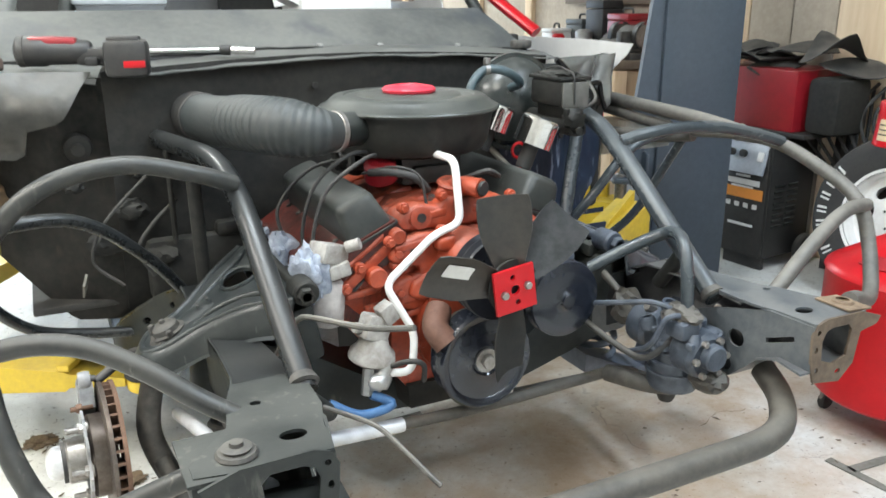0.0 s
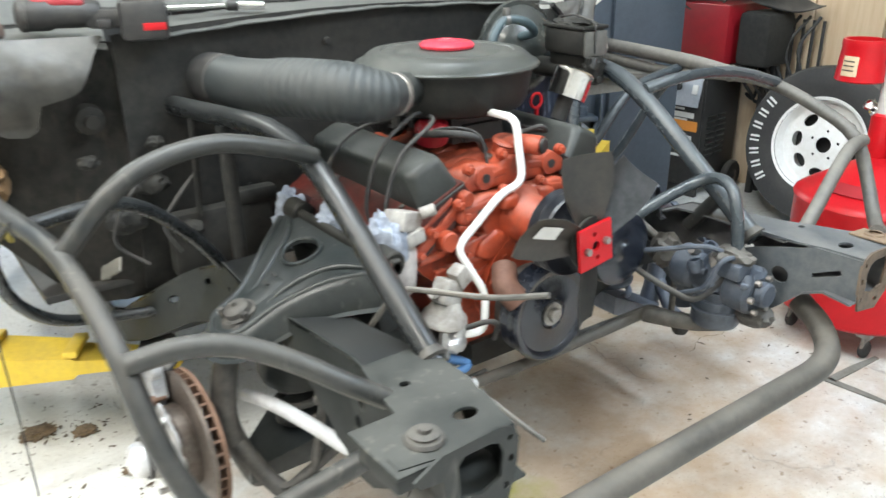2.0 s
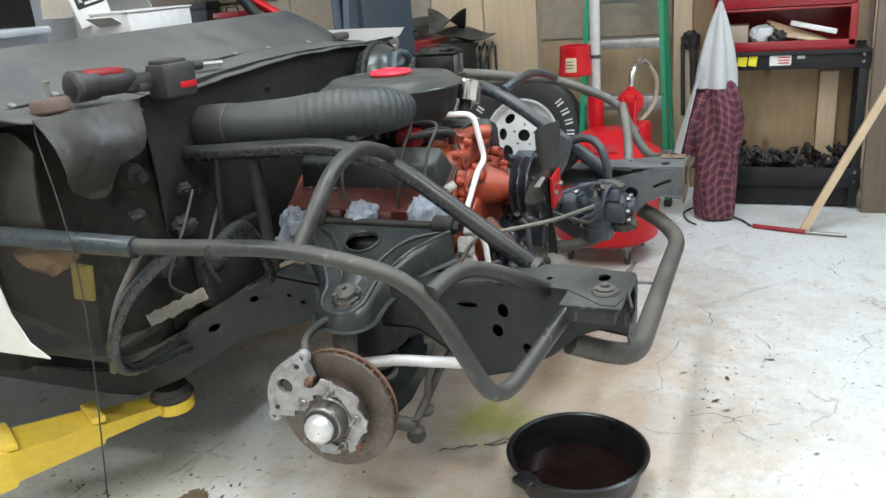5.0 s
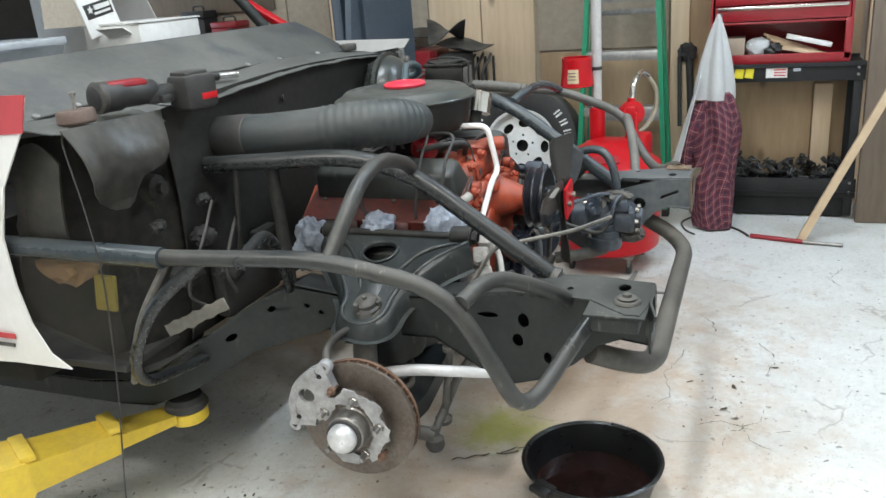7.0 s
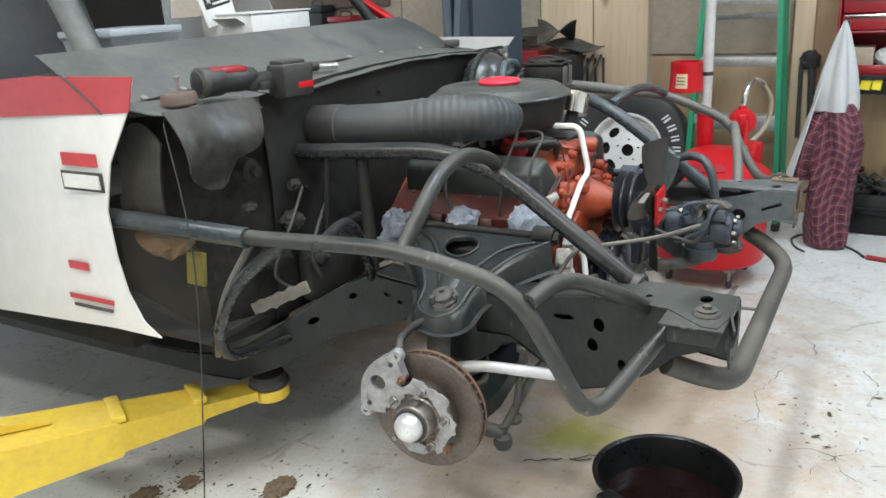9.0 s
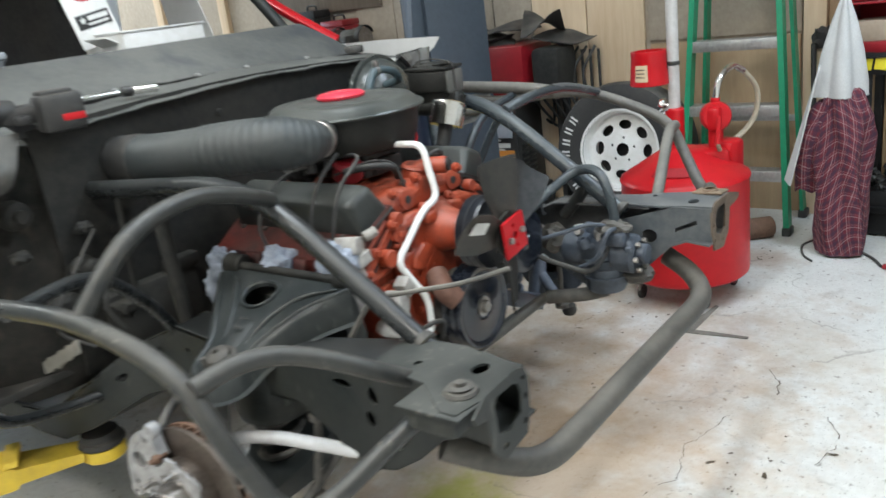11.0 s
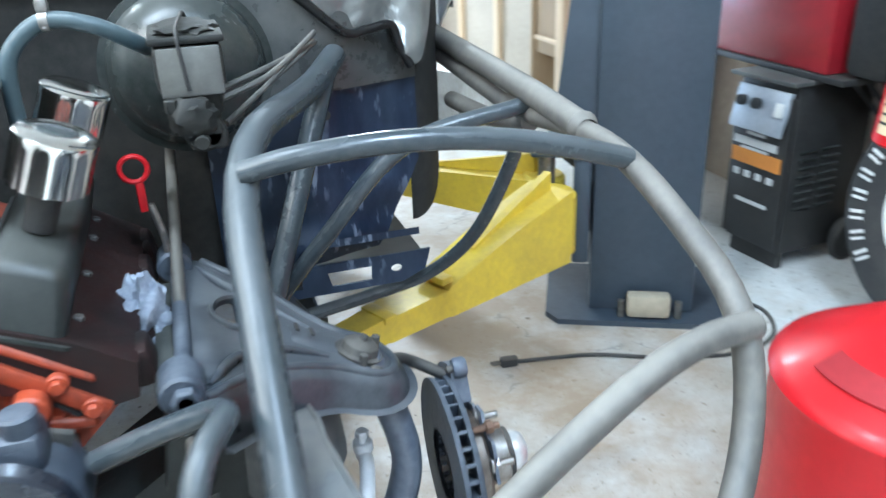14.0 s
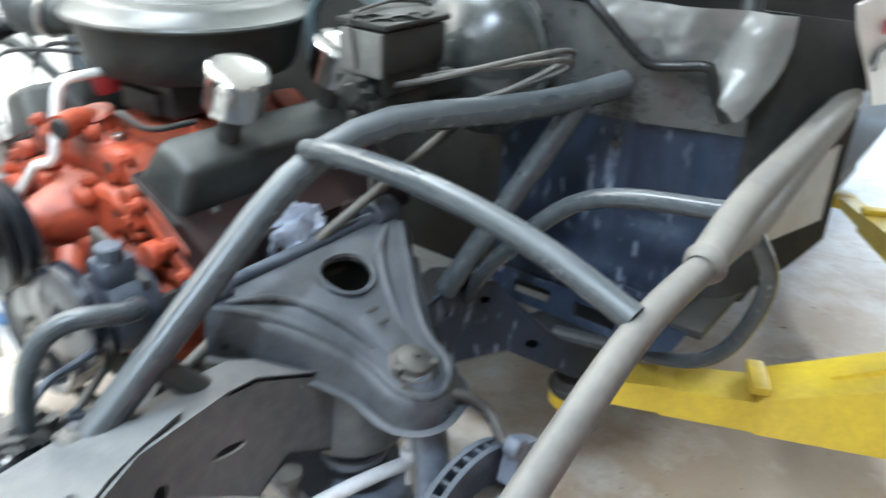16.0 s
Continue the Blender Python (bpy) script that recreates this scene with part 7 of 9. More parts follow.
part("disc", lathe([(0, 0), (0.036, 0), (0.040, 0.005), (0.040, 0.024), (0.036, 0.030), (0, 0.030)], (-0.865, 1.085, 1.112), (0, 0.05, 1), 28), M_BUSHING, puck)
part("bolt", join(cyl((-0.865, 1.085, 1.14), (-0.865, 1.085, 1.175), 0.004, 8), cyl((-0.865, 1.085, 1.172), (-0.865, 1.085, 1.178), 0.008, 6)), M_STEEL, puck)

wb = thing("white_box", (0.11, 1.80, 1.15), "plain white carton behind the cowl panel", "box")
part("carton", box((0.21, 1.80, 1.215), (0.32, 0.24, 0.13), 0.006), M_WHITE, wb)
part("flap", box((0.21, 1.80, 1.283), (0.33, 0.25, 0.006), 0.002), M_WHITE, wb)
part("flap", box((0.03, 1.76, 1.255), (0.08, 0.10, 0.004), 0.001, (0, 25, 10)), M_WHITE, wb)
bn = thing("storage_bin", (-0.52, 1.66, 1.15), "clear plastic storage bin behind the cowl panel", "container")
part("tub", loft([[V(-0.52 + a * sx, 1.66 + b * sy, z) for a, b in ((-1, -1), (1, -1), (1, 1), (-1, 1))] for z, sx, sy in ((1.16, 0.105, 0.09), (1.245, 0.118, 0.105), (1.25, 0.125, 0.11))]), M_BIN, bn)
part("lid", box((-0.52, 1.66, 1.262), (0.255, 0.225, 0.02), 0.006), M_BIN, bn)
sg = thing("display_sign", (0.18, 1.78, 1.22), "white printed card with a black banner leaning in the cockpit", "sign")
part("card", box((0.06, 1.86, 1.36), (0.155, 0.008, 0.22), 0.002, (-8, -10, 0)), M_WHITE, sg)
part("banner", box((0.068, 1.853, 1.335), (0.125, 0.004, 0.048), 0.001, (-8, -10, 0)), M_DARK, sg)
part("star_shape", plate([(0.014 * (1 if k % 2 == 0 else 0.45) * math.sin(k * math.pi / 5), 0.014 * (1 if k % 2 == 0 else 0.45) * math.cos(k * math.pi / 5)) for k in range(10)], [], 0.002, lambda u, v, w: V(0.026 + u, 1.8495 - w, 1.333 + v)), M_INK, sg)
part("print_bar", box((0.082, 1.849, 1.346), (0.075, 0.004, 0.015), 0, (-8, -10, 0)), M_INK, sg)
part("print_bar", box((0.082, 1.850, 1.327), (0.078, 0.004, 0.008), 0, (-8, -10, 0)), M_INK, sg)
part("print_oval", plate(oval(0, 0, 0.045, 0.02, 24), [oval(0, 0, 0.037, 0.014, 24)], 0.002, lambda u, v, w: V(0.052 + u, 1.862 - w, 1.415 + v)), M_REDINK, sg)
single("steel_puck", lathe([(0, 0), (0.03, 0), (0.033, 0.004), (0.033, 0.02), (0.03, 0.024), (0, 0.024)], (0.60, 1.20, 1.118), (0, 0, 1), 24), M_GREASE, "dark steel puck resting at the end of the cowl", "car part")


# ---------- lift ----------
def lift_post(s):
    rz = -27 * s
    R = rotm(0, 0, rz)
    o = V(s * 1.715, 1.625, 0)
    def at(x, y, z):
        return o + R @ V(s * x, y, z)
    post = thing("lift_post", o, "blue-grey steel two-post lift column", "car lift", "lift columns")
    def bx(name, c, size, m, bev=0.006, label=""):
        b = box((0, 0, 0), size, bev)
        bmesh.ops.rotate(b, cent=(0, 0, 0), matrix=R, verts=b.verts)
        bmesh.ops.translate(b, vec=at(*c), verts=b.verts)
        return part(name, b, m, post, label)
    base = [(-0.29, -0.16), (-0.25, -0.21), (0.20, -0.21), (0.25, -0.15), (0.25, 0.20), (-0.29, 0.20)]
    part("base_plate", plate(base, [], 0.018, lambda u, v, w: at(u, v, w)), M_POST, post)
    bx("front_face", (0.0, -0.13, 1.6), (0.31, 0.012, 3.16), M_POST, 0.003)
    bx("outer_face", (0.149, 0.0, 1.6), (0.012, 0.26, 3.16), M_POST, 0.003)
    bx("back_face", (0.0, 0.13, 1.6), (0.31, 0.012, 3.16), M_POST, 0.003)
    bx("inner_lip", (-0.149, -0.09, 1.6), (0.012, 0.07, 3.16), M_POST, 0.003)
    bx("inner_lip", (-0.149, 0.09, 1.6), (0.012, 0.07, 3.16), M_POST, 0.003)
    bx("carriage", (-0.13, 0.0, 0.62), (0.10, 0.10, 0.75), M_DARK, 0.008)
    bx("carriage_plate", (-0.19, -0.02, 0.36), (0.05, 0.30, 0.34), M_POST, 0.008)
    part("carriage_gusset", plate([(-0.150, 0.42), (-0.285, 0.53), (-0.275, 0.62), (-0.232, 1.0), (-0.195, 1.35), (-0.150, 1.35)], [], 0.05, lambda u, v, w: at(u, -0.105 + w, v)), M_POST, post, "dark tapered carriage side plate")
    bx("lock_ear", (-0.275, -0.125, 0.535), (0.13, 0.10, 0.025), M_POST, 0.008)
    part("pivot_pin", cyl(at(-0.295, -0.125, 0.20), at(-0.295, -0.125, 0.56), 0.025, 18), M_STEEL, post)
    part("latch", join(cyl(at(-0.275, -0.125, 0.547), at(-0.275, -0.125, 0.585), 0.028, 16), box(at(-0.20, -0.125, 0.58), (0.012, 0.10, 0.14), 0.004, (0, 0, rz))), M_POST, post)
    bx("anchor_pad", (0.02, -0.175, 0.062), (0.13, 0.05, 0.075), M_TAN, 0.012, "tan wooden block on the base plate")
    for u in (-0.06, 0.11):
        part("anchor_bolt", cyl(at(u, -0.175, 0.018), at(u, -0.175, 0.075), 0.011, 6), M_STEEL, post)
    # yellow arms
    def arm(a, b, w0, w1, h0, h1, label, deep=()):
        a, b = Vector(a), Vector(b)
        d = (b - a).normalized()
        n = V(-d.y, d.x, 0).normalized()
        secs = []
        for t in (0, 0.25, 0.55, 0.56, 0.78, 0.79, 0.95):
            p = a.lerp(b, t)
            k = 0 if t < 0.555 else (1 if t < 0.785 else 2)
            w = w0 + (w1 - w0) * t - 0.006 * k
            h = h0 + (h1 - h0) * t - 0.008 * k
            if deep:
                h = float(np.interp(t, (0, 0.25, 0.55, 0.56, 0.78, 0.95), deep))
                p.z = 0.272 + h
            secs.append([p + n * w - V(0, 0, h), p + n * w + V(0, 0, h), p - n * w + V(0, 0, h), p - n * w - V(0, 0, h)])
        am = part("swing_arm", loft(secs), M_YELLOW, post, label)
        part("gusset", loft([[p + n * 0.012, p + n * 0.012 + V(0, 0, z), p - n * 0.012 + V(0, 0, z), p - n * 0.012] for p, z in ((a.lerp(b, 0.02) + V(0, 0, h0), 0.07), (a.lerp(b, 0.40) + V(0, 0, h0 * 0.8), 0.004))]), M_YELLOW, am)
        part("arm_eye", cyl(a - V(0, 0, h0 * 1.1), a + V(0, 0, h0 * 1.1), w0 * 0.95, 22), M_YELLOW, am)
        part("end_cup", lathe([(0, 0), (0.05, 0), (0.055, 0.005), (0.055, 0.035), (0.048, 0.038), (0, 0.038)], b - V(0, 0, 0.028), (0, 0, 1), 26), M_YELLOW, am)
        for t in (0.56, 0.78):
            p = a.lerp(b, t)
            w = (w0 + (w1 - w0) * t) * 1.04
            h = (h0 + (h1 - h0) * t) * 1.06
            part("stop_lug", box(p + V(0, 0, h), (0.035, w * 1.7, 0.018), 0.003, (0, 0, math.degrees(math.atan2(d.y, d.x)))), M_YELLOW, am)
        return am
    if s > 0:
        am = arm((1.335, 1.49, 0.375), (0.607, 1.150, 0.266), 0.075, 0.045, 0.085, 0.028, "yellow steel front lift arm", (0.105, 0.082, 0.042, 0.036, 0.033, 0.028))
        arm((1.42, 1.72, 0.36), (0.78, 2.75, 0.27), 0.07, 0.042, 0.07, 0.03, "yellow steel rear lift arm")
        part("rubber_pad", lathe([(0, 0), (0.056, 0), (0.060, 0.006), (0.057, 0.016), (0.05, 0.020), (0.046, 0.036), (0, 0.036)], (0.607, 1.150, 0.272), (0, 0, 1), 26), M_RUBBER, am)
    else:
        am = arm((-1.42, 1.66, 0.295), (-0.60, 1.19, 0.262), 0.115, 0.048, 0.076, 0.026, "yellow steel front lift arm")
        arm((-1.42, 1.85, 0.25), (-0.78, 2.75, 0.27), 0.07, 0.042, 0.06, 0.03, "yellow steel rear lift arm")
        part("rubber_pad", lathe([(0, 0), (0.056, 0), (0.060, 0.006), (0.057, 0.016), (0.05, 0.020), (0.046, 0.036), (0, 0.036)], (-0.60, 1.19, 0.272), (0, 0, 1), 26), M_RUBBER, am)


lift_post(1)
lift_post(-1)


# ---------- garage things ----------
def waste_oil_drum():
    cx, cy = 1.475, 0.385
    d = thing("waste_oil_drum", (cx, cy, 0), "bright red wheeled waste oil drum with a hand pump and pole", "oil drum")
    part("tank", lathe([(0, 0.10), (0.225, 0.10), (0.238, 0.112), (0.240, 0.13), (0.240, 0.475), (0.245, 0.488), (0.241, 0.497), (0.225, 0.508), (0.09, 0.592), (0.06, 0.600), (0, 0.600)], (cx, cy, 0), (0, 0, 1), 56), M_RED, d, "bright red steel tank")
    for a in (40, 130, 220, 310):
        x, y = cx + 0.19 * math.cos(radians(a)), cy + 0.19 * math.sin(radians(a))
        cs = part("caster", join(box((x, y, 0.088), (0.045, 0.045, 0.02), 0.004), box((x, y, 0.06), (0.034, 0.012, 0.06), 0.004)), M_STEEL, d)
        part("wheel", lathe([(0, -0.011), (0.024, -0.011), (0.029, -0.006), (0.029, 0.006), (0.024, 0.011), (0, 0.011)], (x + 0.01, y, 0.0295), (0, 1, 0), 22), M_RUBBER, cs)
    px, py = 1.545, 0.44
    part("pole_socket", lathe([(0.034, 0.56), (0.036, 0.565), (0.036, 0.735), (0.030, 0.742), (0, 0.742)], (px, py, 0), (0, 0, 1), 24), M_RED, d)
    pole = part("pole", cyl((px, py, 0.70), (px, py, 1.75), 0.0225, 22), M_POLE, d, "white telescoping drain pole")
    part("pole_band", lathe([(0.0225, 0), (0.0255, 0.002), (0.0255, 0.014), (0.0225, 0.016)], (px, py, 0.905), (0, 0, 1), 22), M_DARK, pole)
    part("pole_clamp", join(box((px + 0.01, py + 0.03, 0.745), (0.05, 0.03, 0.03), 0.008), cyl((px - 0.04, py + 0.02, 0.74), (px + 0.045, py + 0.02, 0.75), 0.006, 8), lump((px, py + 0.045, 0.76), (0.03, 0.02, 0.018), 0.4, 3, 2, 51)), M_CHROME, d)
    bx, by = 1.555, 0.285
    pm = part("hand_pump", join(cyl((bx, by, 0.54), (bx, by, 0.67), 0.028, 18), lathe([(0, -0.03), (0.05, -0.03), (0.056, -0.02), (0.056, 0.02), (0.05, 0.03), (0, 0.03)], (bx, by, 0.705), (-0.8, -0.5, 0.1), 24), box((bx - 0.02, by - 0.005, 0.70), (0.06, 0.05, 0.09), 0.014), cyl((bx, by, 0.74), (bx, by, 0.775), 0.018, 14)), M_RED, d, "red rotary hand pump")
    part("crank", cyl((bx - 0.045, by - 0.028, 0.715), (bx - 0.070, by - 0.030, 0.605), 0.009, 10), M_RED, pm)
    part("crank_knob", cyl((bx - 0.062, by - 0.028, 0.608), (bx - 0.105, by - 0.048, 0.598), 0.0085, 12), M_RUSTTAN, pm, "worn brass crank knob")
    part("spout", sweep(spline([(bx, by, 0.76), (bx + 0.02, by - 0.01, 0.84), (bx + 0.10, by - 0.03, 0.875), (bx + 0.18, by - 0.05, 0.85)], 7), 0.013, 12), M_CHROME, pm, "bright curved steel spout")
    part("discharge_hose", hose([(bx + 0.18, by - 0.05, 0.85), (bx + 0.26, by - 0.08, 0.76), (bx + 0.28, by - 0.06, 0.64), (bx + 0.22, by, 0.565), (bx + 0.12, by + 0.03, 0.56)], 0.0105, 12), M_TAN, pm, "cloudy tan hose")
    part("bracket_plate", box((1.53, 0.30, 0.565), (0.16, 0.11, 0.05), 0.012, (0, 0, 30)), M_RED, d)
    part("side_box", box((1.575, 0.245, 0.548), (0.10, 0.09, 0.13), 0.02, (0, 0, -10)), M_RED, d)
    # hand hold: a flush strip with the recess's shade put into its red
    part("hand_hold", grid(lambda u, v: V(cx - (0.156 + 0.040 * v) * math.cos(0.09 + 0.74 * (u - 0.5)), cy - (0.156 + 0.040 * v) * math.sin(0.09 + 0.74 * (u - 0.5)), 0.5105 + (0.225 - 0.156 - 0.040 * v) * 0.622), 16, 4, 0.004), M_RECESS, d, "hand hold drawn as a flush strip of shaded red")
    part("funnel_bucket", lathe([(0, 0.838), (0.072, 0.838), (0.075, 0.842), (0.074, 0.850), (0.066, 0.945), (0.068, 0.950), (0.066, 0.968), (0.058, 0.968), (0.060, 0.90), (0, 0.895)], (1.515, 0.525, 0), (0, 0, 1), 36), M_RED, d, "red plastic funnel bucket on the pole")
    part("bucket_label", grid(lambda u, v: V(1.515 + (0.0755 - 0.0055 * v) * math.cos(2.75 + u * 0.7), 0.525 + (0.0755 - 0.0055 * v) * math.sin(2.75 + u * 0.7), 0.858 + 0.062 * v), 6, 2, 0.001), M_CREAM, d, "yellowed printed label")
    for k in range(3):
        part("label_line", grid(lambda u, v: V(1.515 + (0.0757 - 0.0015 * k) * math.cos(2.80 + u * 0.5), 0.525 + (0.0757 - 0.0015 * k) * math.sin(2.80 + u * 0.5), 0.874 + 0.014 * k + 0.004 * v), 6, 1, 0.001), M_GREASE, d)
    part("hanger", box((1.535, 0.475, 0.90), (0.03, 0.04, 0.02), 0.004), M_DARK, d)


waste_oil_drum()


def spare_wheel():
    c = V(2.40, 1.035, 0.375)
    ax = V(-0.985, -0.06, 0.16).normalized()
    w = thing("spare_wheel", (2.45, 1.035, 0), "racing tyre on a white steel wheel leaning at the wall", "wheel")
    part("tyre", lathe([(0.20, -0.11), (0.235, -0.125), (0.29, -0.135), (0.335, -0.125), (0.348, -0.10), (0.352, 0), (0.348, 0.10), (0.335, 0.125), (0.29, 0.135), (0.235, 0.125), (0.20, 0.11)], c, ax, 56), M_RUBBER, w, "black racing slick tyre")
    q = V(0, 0, 1).rotation_difference(ax).to_matrix()
    rim = part("rim", lathe([(0.20, 0.115), (0.212, 0.120), (0.214, 0.112), (0.198, 0.100), (0.190, 0.05), (0.175, 0.04), (0.170, -0.10), (0.205, -0.115)], c, ax, 56), M_WHITE, w, "white painted steel rim")
    hl = [oval(0.130 * math.cos(a), 0.130 * math.sin(a), 0.035, 0.024, 14, math.degrees(a) + 90) for a in [i * math.pi / 4 for i in range(8)]]
    hl += [oval(0, 0, 0.035, 0.035, 20)] + [oval(0.062 * math.cos(a), 0.062 * math.sin(a), 0.007, 0.007, 8) for a in [i * 2 * math.pi / 5 for i in range(5)]]
    part("wheel_disc", plate(oval(0, 0, 0.180, 0.180, 48), hl, 0.006, lambda u, v, h: c + q @ V(u, v, 0.042 + h + 0.02 * max(0, 1 - math.hypot(u, v) / 0.12))), M_WHITE, rim)
    # Dark backing disc gives the shade behind the wheel's slots.
    part("hub_shadow_plate", lathe([(0, -0.03), (0.168, -0.03), (0.168, -0.026), (0, -0.026)], c, ax, 32), M_DARK, rim)
    # worn raised white sidewall printing, as plain bars
    for a0 in (95, 275):
        for i in range(7):
            a = radians(a0 - 36 + i * 12)
            t0 = c + q @ V(0.288 * math.cos(a), 0.288 * math.sin(a), 0.1355)
            b = box((0, 0, 0), (0.044, 0.010, 0.002), 0)
            b2 = box((0.0, 0.020, 0), (0.044, 0.008, 0.002), 0)
            b = join(b, b2)
            bmesh.ops.rotate(b, cent=(0, 0, 0), matrix=rotm(0, 0, math.degrees(a)), verts=b.verts)
            bmesh.ops.rotate(b, cent=(0, 0, 0), matrix=q, verts=b.verts)
            bmesh.ops.translate(b, vec=t0, verts=b.verts)
            part("print_bar", b, M_INK, w)


spare_wheel()


def ladder():
    l = thing("step_ladder", (2.4, 0.45, 0), "green fibreglass step ladder with aluminium treads", "ladder")
    H = 2.1
    for s in (-1, 1):
        for back in (0, 1):
            foot = V(2.29 + 0.30 * back, 0.45 - s * 0.25, 0)
            top = V(2.42 + 0.10 * back, 0.45 - s * 0.14, H)
            d = (top - foot)
            secs = []
            for p in (foot, top):
                w, t = 0.03, 0.036 if not back else 0.024
                secs.append([p + V(-w, -t * 0.35, 0), p + V(w, -t * 0.35, 0), p + V(w, t * 0.35, 0), p + V(-w, t * 0.35, 0)])
            part("rail", loft(secs), M_GREEN, l)
            part("foot", box(foot + V(0, 0, 0.02), (0.07, 0.04, 0.04), 0.006), M_DARK, l)
    for i, z in enumerate((0.30, 0.605, 0.905, 1.21, 1.51, 1.81)):
        t = z / H
        x = 2.29 + 0.13 * t
        hw = 0.25 - 0.11 * t
        part("tread", join(box((x + 0.02, 0.45, z), (0.085, 2 * hw, 0.006), 0.001), box((x - 0.022, 0.45, z - 0.022), (0.005, 2 * hw, 0.048), 0.001)), M_ALU, l)
    for z in (0.5, 1.1):
        t = z / H
        part("back_brace", box((2.59 - 0.07 * t, 0.45, z), (0.012, 0.5 - 0.22 * t, 0.03), 0.002), M_ALU, l)
    part("top_cap", box((2.46, 0.45, H + 0.02), (0.20, 0.36, 0.05), 0.012), M_GREEN, l)


ladder()


def flannel_stand():
    """A plaid shirt and a pale cloth hung over a stand."""
    c = V(2.09, -0.06, 0)
    t = thing("hung_shirt", (2.09, -0.06, 0), "dark red plaid flannel shirt draped over a stand", "clothing")
    n = 56
    def ring(z, r, k, ph):
        out = []
        for i in range(n):
            a = 2 * math.pi * i / n
            rr = r * (1 + 0.13 * math.sin(a * 5 + ph + 2.2 * z) * k + 0.085 * math.sin(a * 9 + ph * 2 + z * 11) * k + 0.22 * k * noise.noise(V(math.cos(a) * 2, math.sin(a) * 2, z * 4)))
            out.append(c + V(rr * math.cos(a) * 0.85, rr * math.sin(a), z))
        return out
    rows = [(0.012, 0.092, 0.4, 0), (0.04, 0.096, 0.6, 0.2), (0.10, 0.100, 0.8, 0.4), (0.2, 0.100, 0.9, 0.7), (0.3, 0.098, 1, 1), (0.42, 0.095, 1.1, 1.4), (0.52, 0.100, 1.2, 1.9), (0.60, 0.094, 1.1, 2.3), (0.66, 0.078, 1.0, 2.7), (0.70, 0.07, 0.8, 3), (0.715, 0.055, 0.6, 3)]
    bm = bmesh.new()
    uv = bm.loops.layers.uv.new("UVMap")
    rs = [[bm.verts.new(p) for p in ring(*r)] for r in rows]
    for j in range(len(rs) - 1):
        for i in range(n):
            f = bm.faces.new((rs[j][i], rs[j][(i + 1) % n], rs[j + 1][(i + 1) % n], rs[j + 1][i]))
            for lp, (ii, jj) in zip(f.loops, ((i, j), (i + 1, j), (i + 1, j + 1), (i, j + 1))):
                lp[uv].uv = (ii / n * 0.78 + 0.035 * math.sin(rows[jj][0] * 9), rows[jj][0] + 0.035 * math.sin(ii / n * 17 + rows[jj][0] * 5))
    part("shirt", bm, M_PLAID, t, angle=80)
    sl = bmesh.new()
    uv = sl.loops.layers.uv.new("UVMap")
    pts = spline([(2.06, 0.0, 0.66), (2.05, 0.055, 0.52), (2.07, 0.075, 0.40), (2.09, 0.08, 0.28)], 6)
    prev = None
    for j, p in enumerate(pts):
        cur = [sl.verts.new(p + V(0.035 * math.cos(a), 0.045 * math.sin(a), 0.01 * math.sin(3 * a + j))) for a in [i * 2 * math.pi / 16 for i in range(16)]]
        if prev:
            for i in range(16):
                f = sl.faces.new((prev[i], prev[(i + 1) % 16], cur[(i + 1) % 16], cur[i]))
                for lp, (ii, jj) in zip(f.loops, ((i, j - 1), (i + 1, j - 1), (i + 1, j), (i, j))):
                    lp[uv].uv = (ii / 16 * 0.24, jj * 0.02)
        prev = cur
    part("sleeve", sl, M_PLAID, t, angle=80)
    part("stand_pole", cyl((2.10, -0.06, 0.0), (2.10, -0.06, 1.09), 0.012, 12), M_DARK, t)
    cl = thing("draped_cloth", (2.09, -0.05, 0.3), "pale grey cloth hanging over the stand to a point", "cloth")
    rows = [(1.09, 0.006), (1.05, 0.018), (0.98, 0.038), (0.86, 0.064), (0.74, 0.082), (0.68, 0.085)]
    secs = []
    for z, r in rows:
        secs.append([V(2.09 + r * 0.8 * math.cos(a) * (1 + 0.22 * math.sin(4 * a + z)), -0.055 + 0.02 * (1.1 - z) + r * math.sin(a) * (1 + 0.22 * math.sin(4 * a + z)), z) for a in [i * 2 * math.pi / 40 for i in range(40)]])
    part("cloth", loft(secs), M_GREYCLOTH, cl, angle=70)
    part("cloth_tail", grid(lambda u, v: V(1.99 + 0.03 * u - 0.005, 0.02 + 0.10 * v + 0.03 * u * v, 0.80 - 0.48 * v + 0.02 * u), 4, 10, 0.006), M_GREYCLOTH, cl)
    hk = thing("torch_hose_reel", (2.28, 0.10, 0.62), "dark tools hanging on the wall stud", "tool")
    part("handle", join(lump((2.62, 0.13, 0.86), (0.03, 0.05, 0.05), 0.4, 3, 3, 61), tube([(2.62, 0.12, 0.84), (2.60, 0.10, 0.5), (2.60, 0.10, 0.2)], 0.02, 0.1, 10), tube([(2.60, 0.17, 0.84), (2.58, 0.16, 0.45)], 0.012, 0.1, 10)), M_DARK, hk)


flannel_stand()


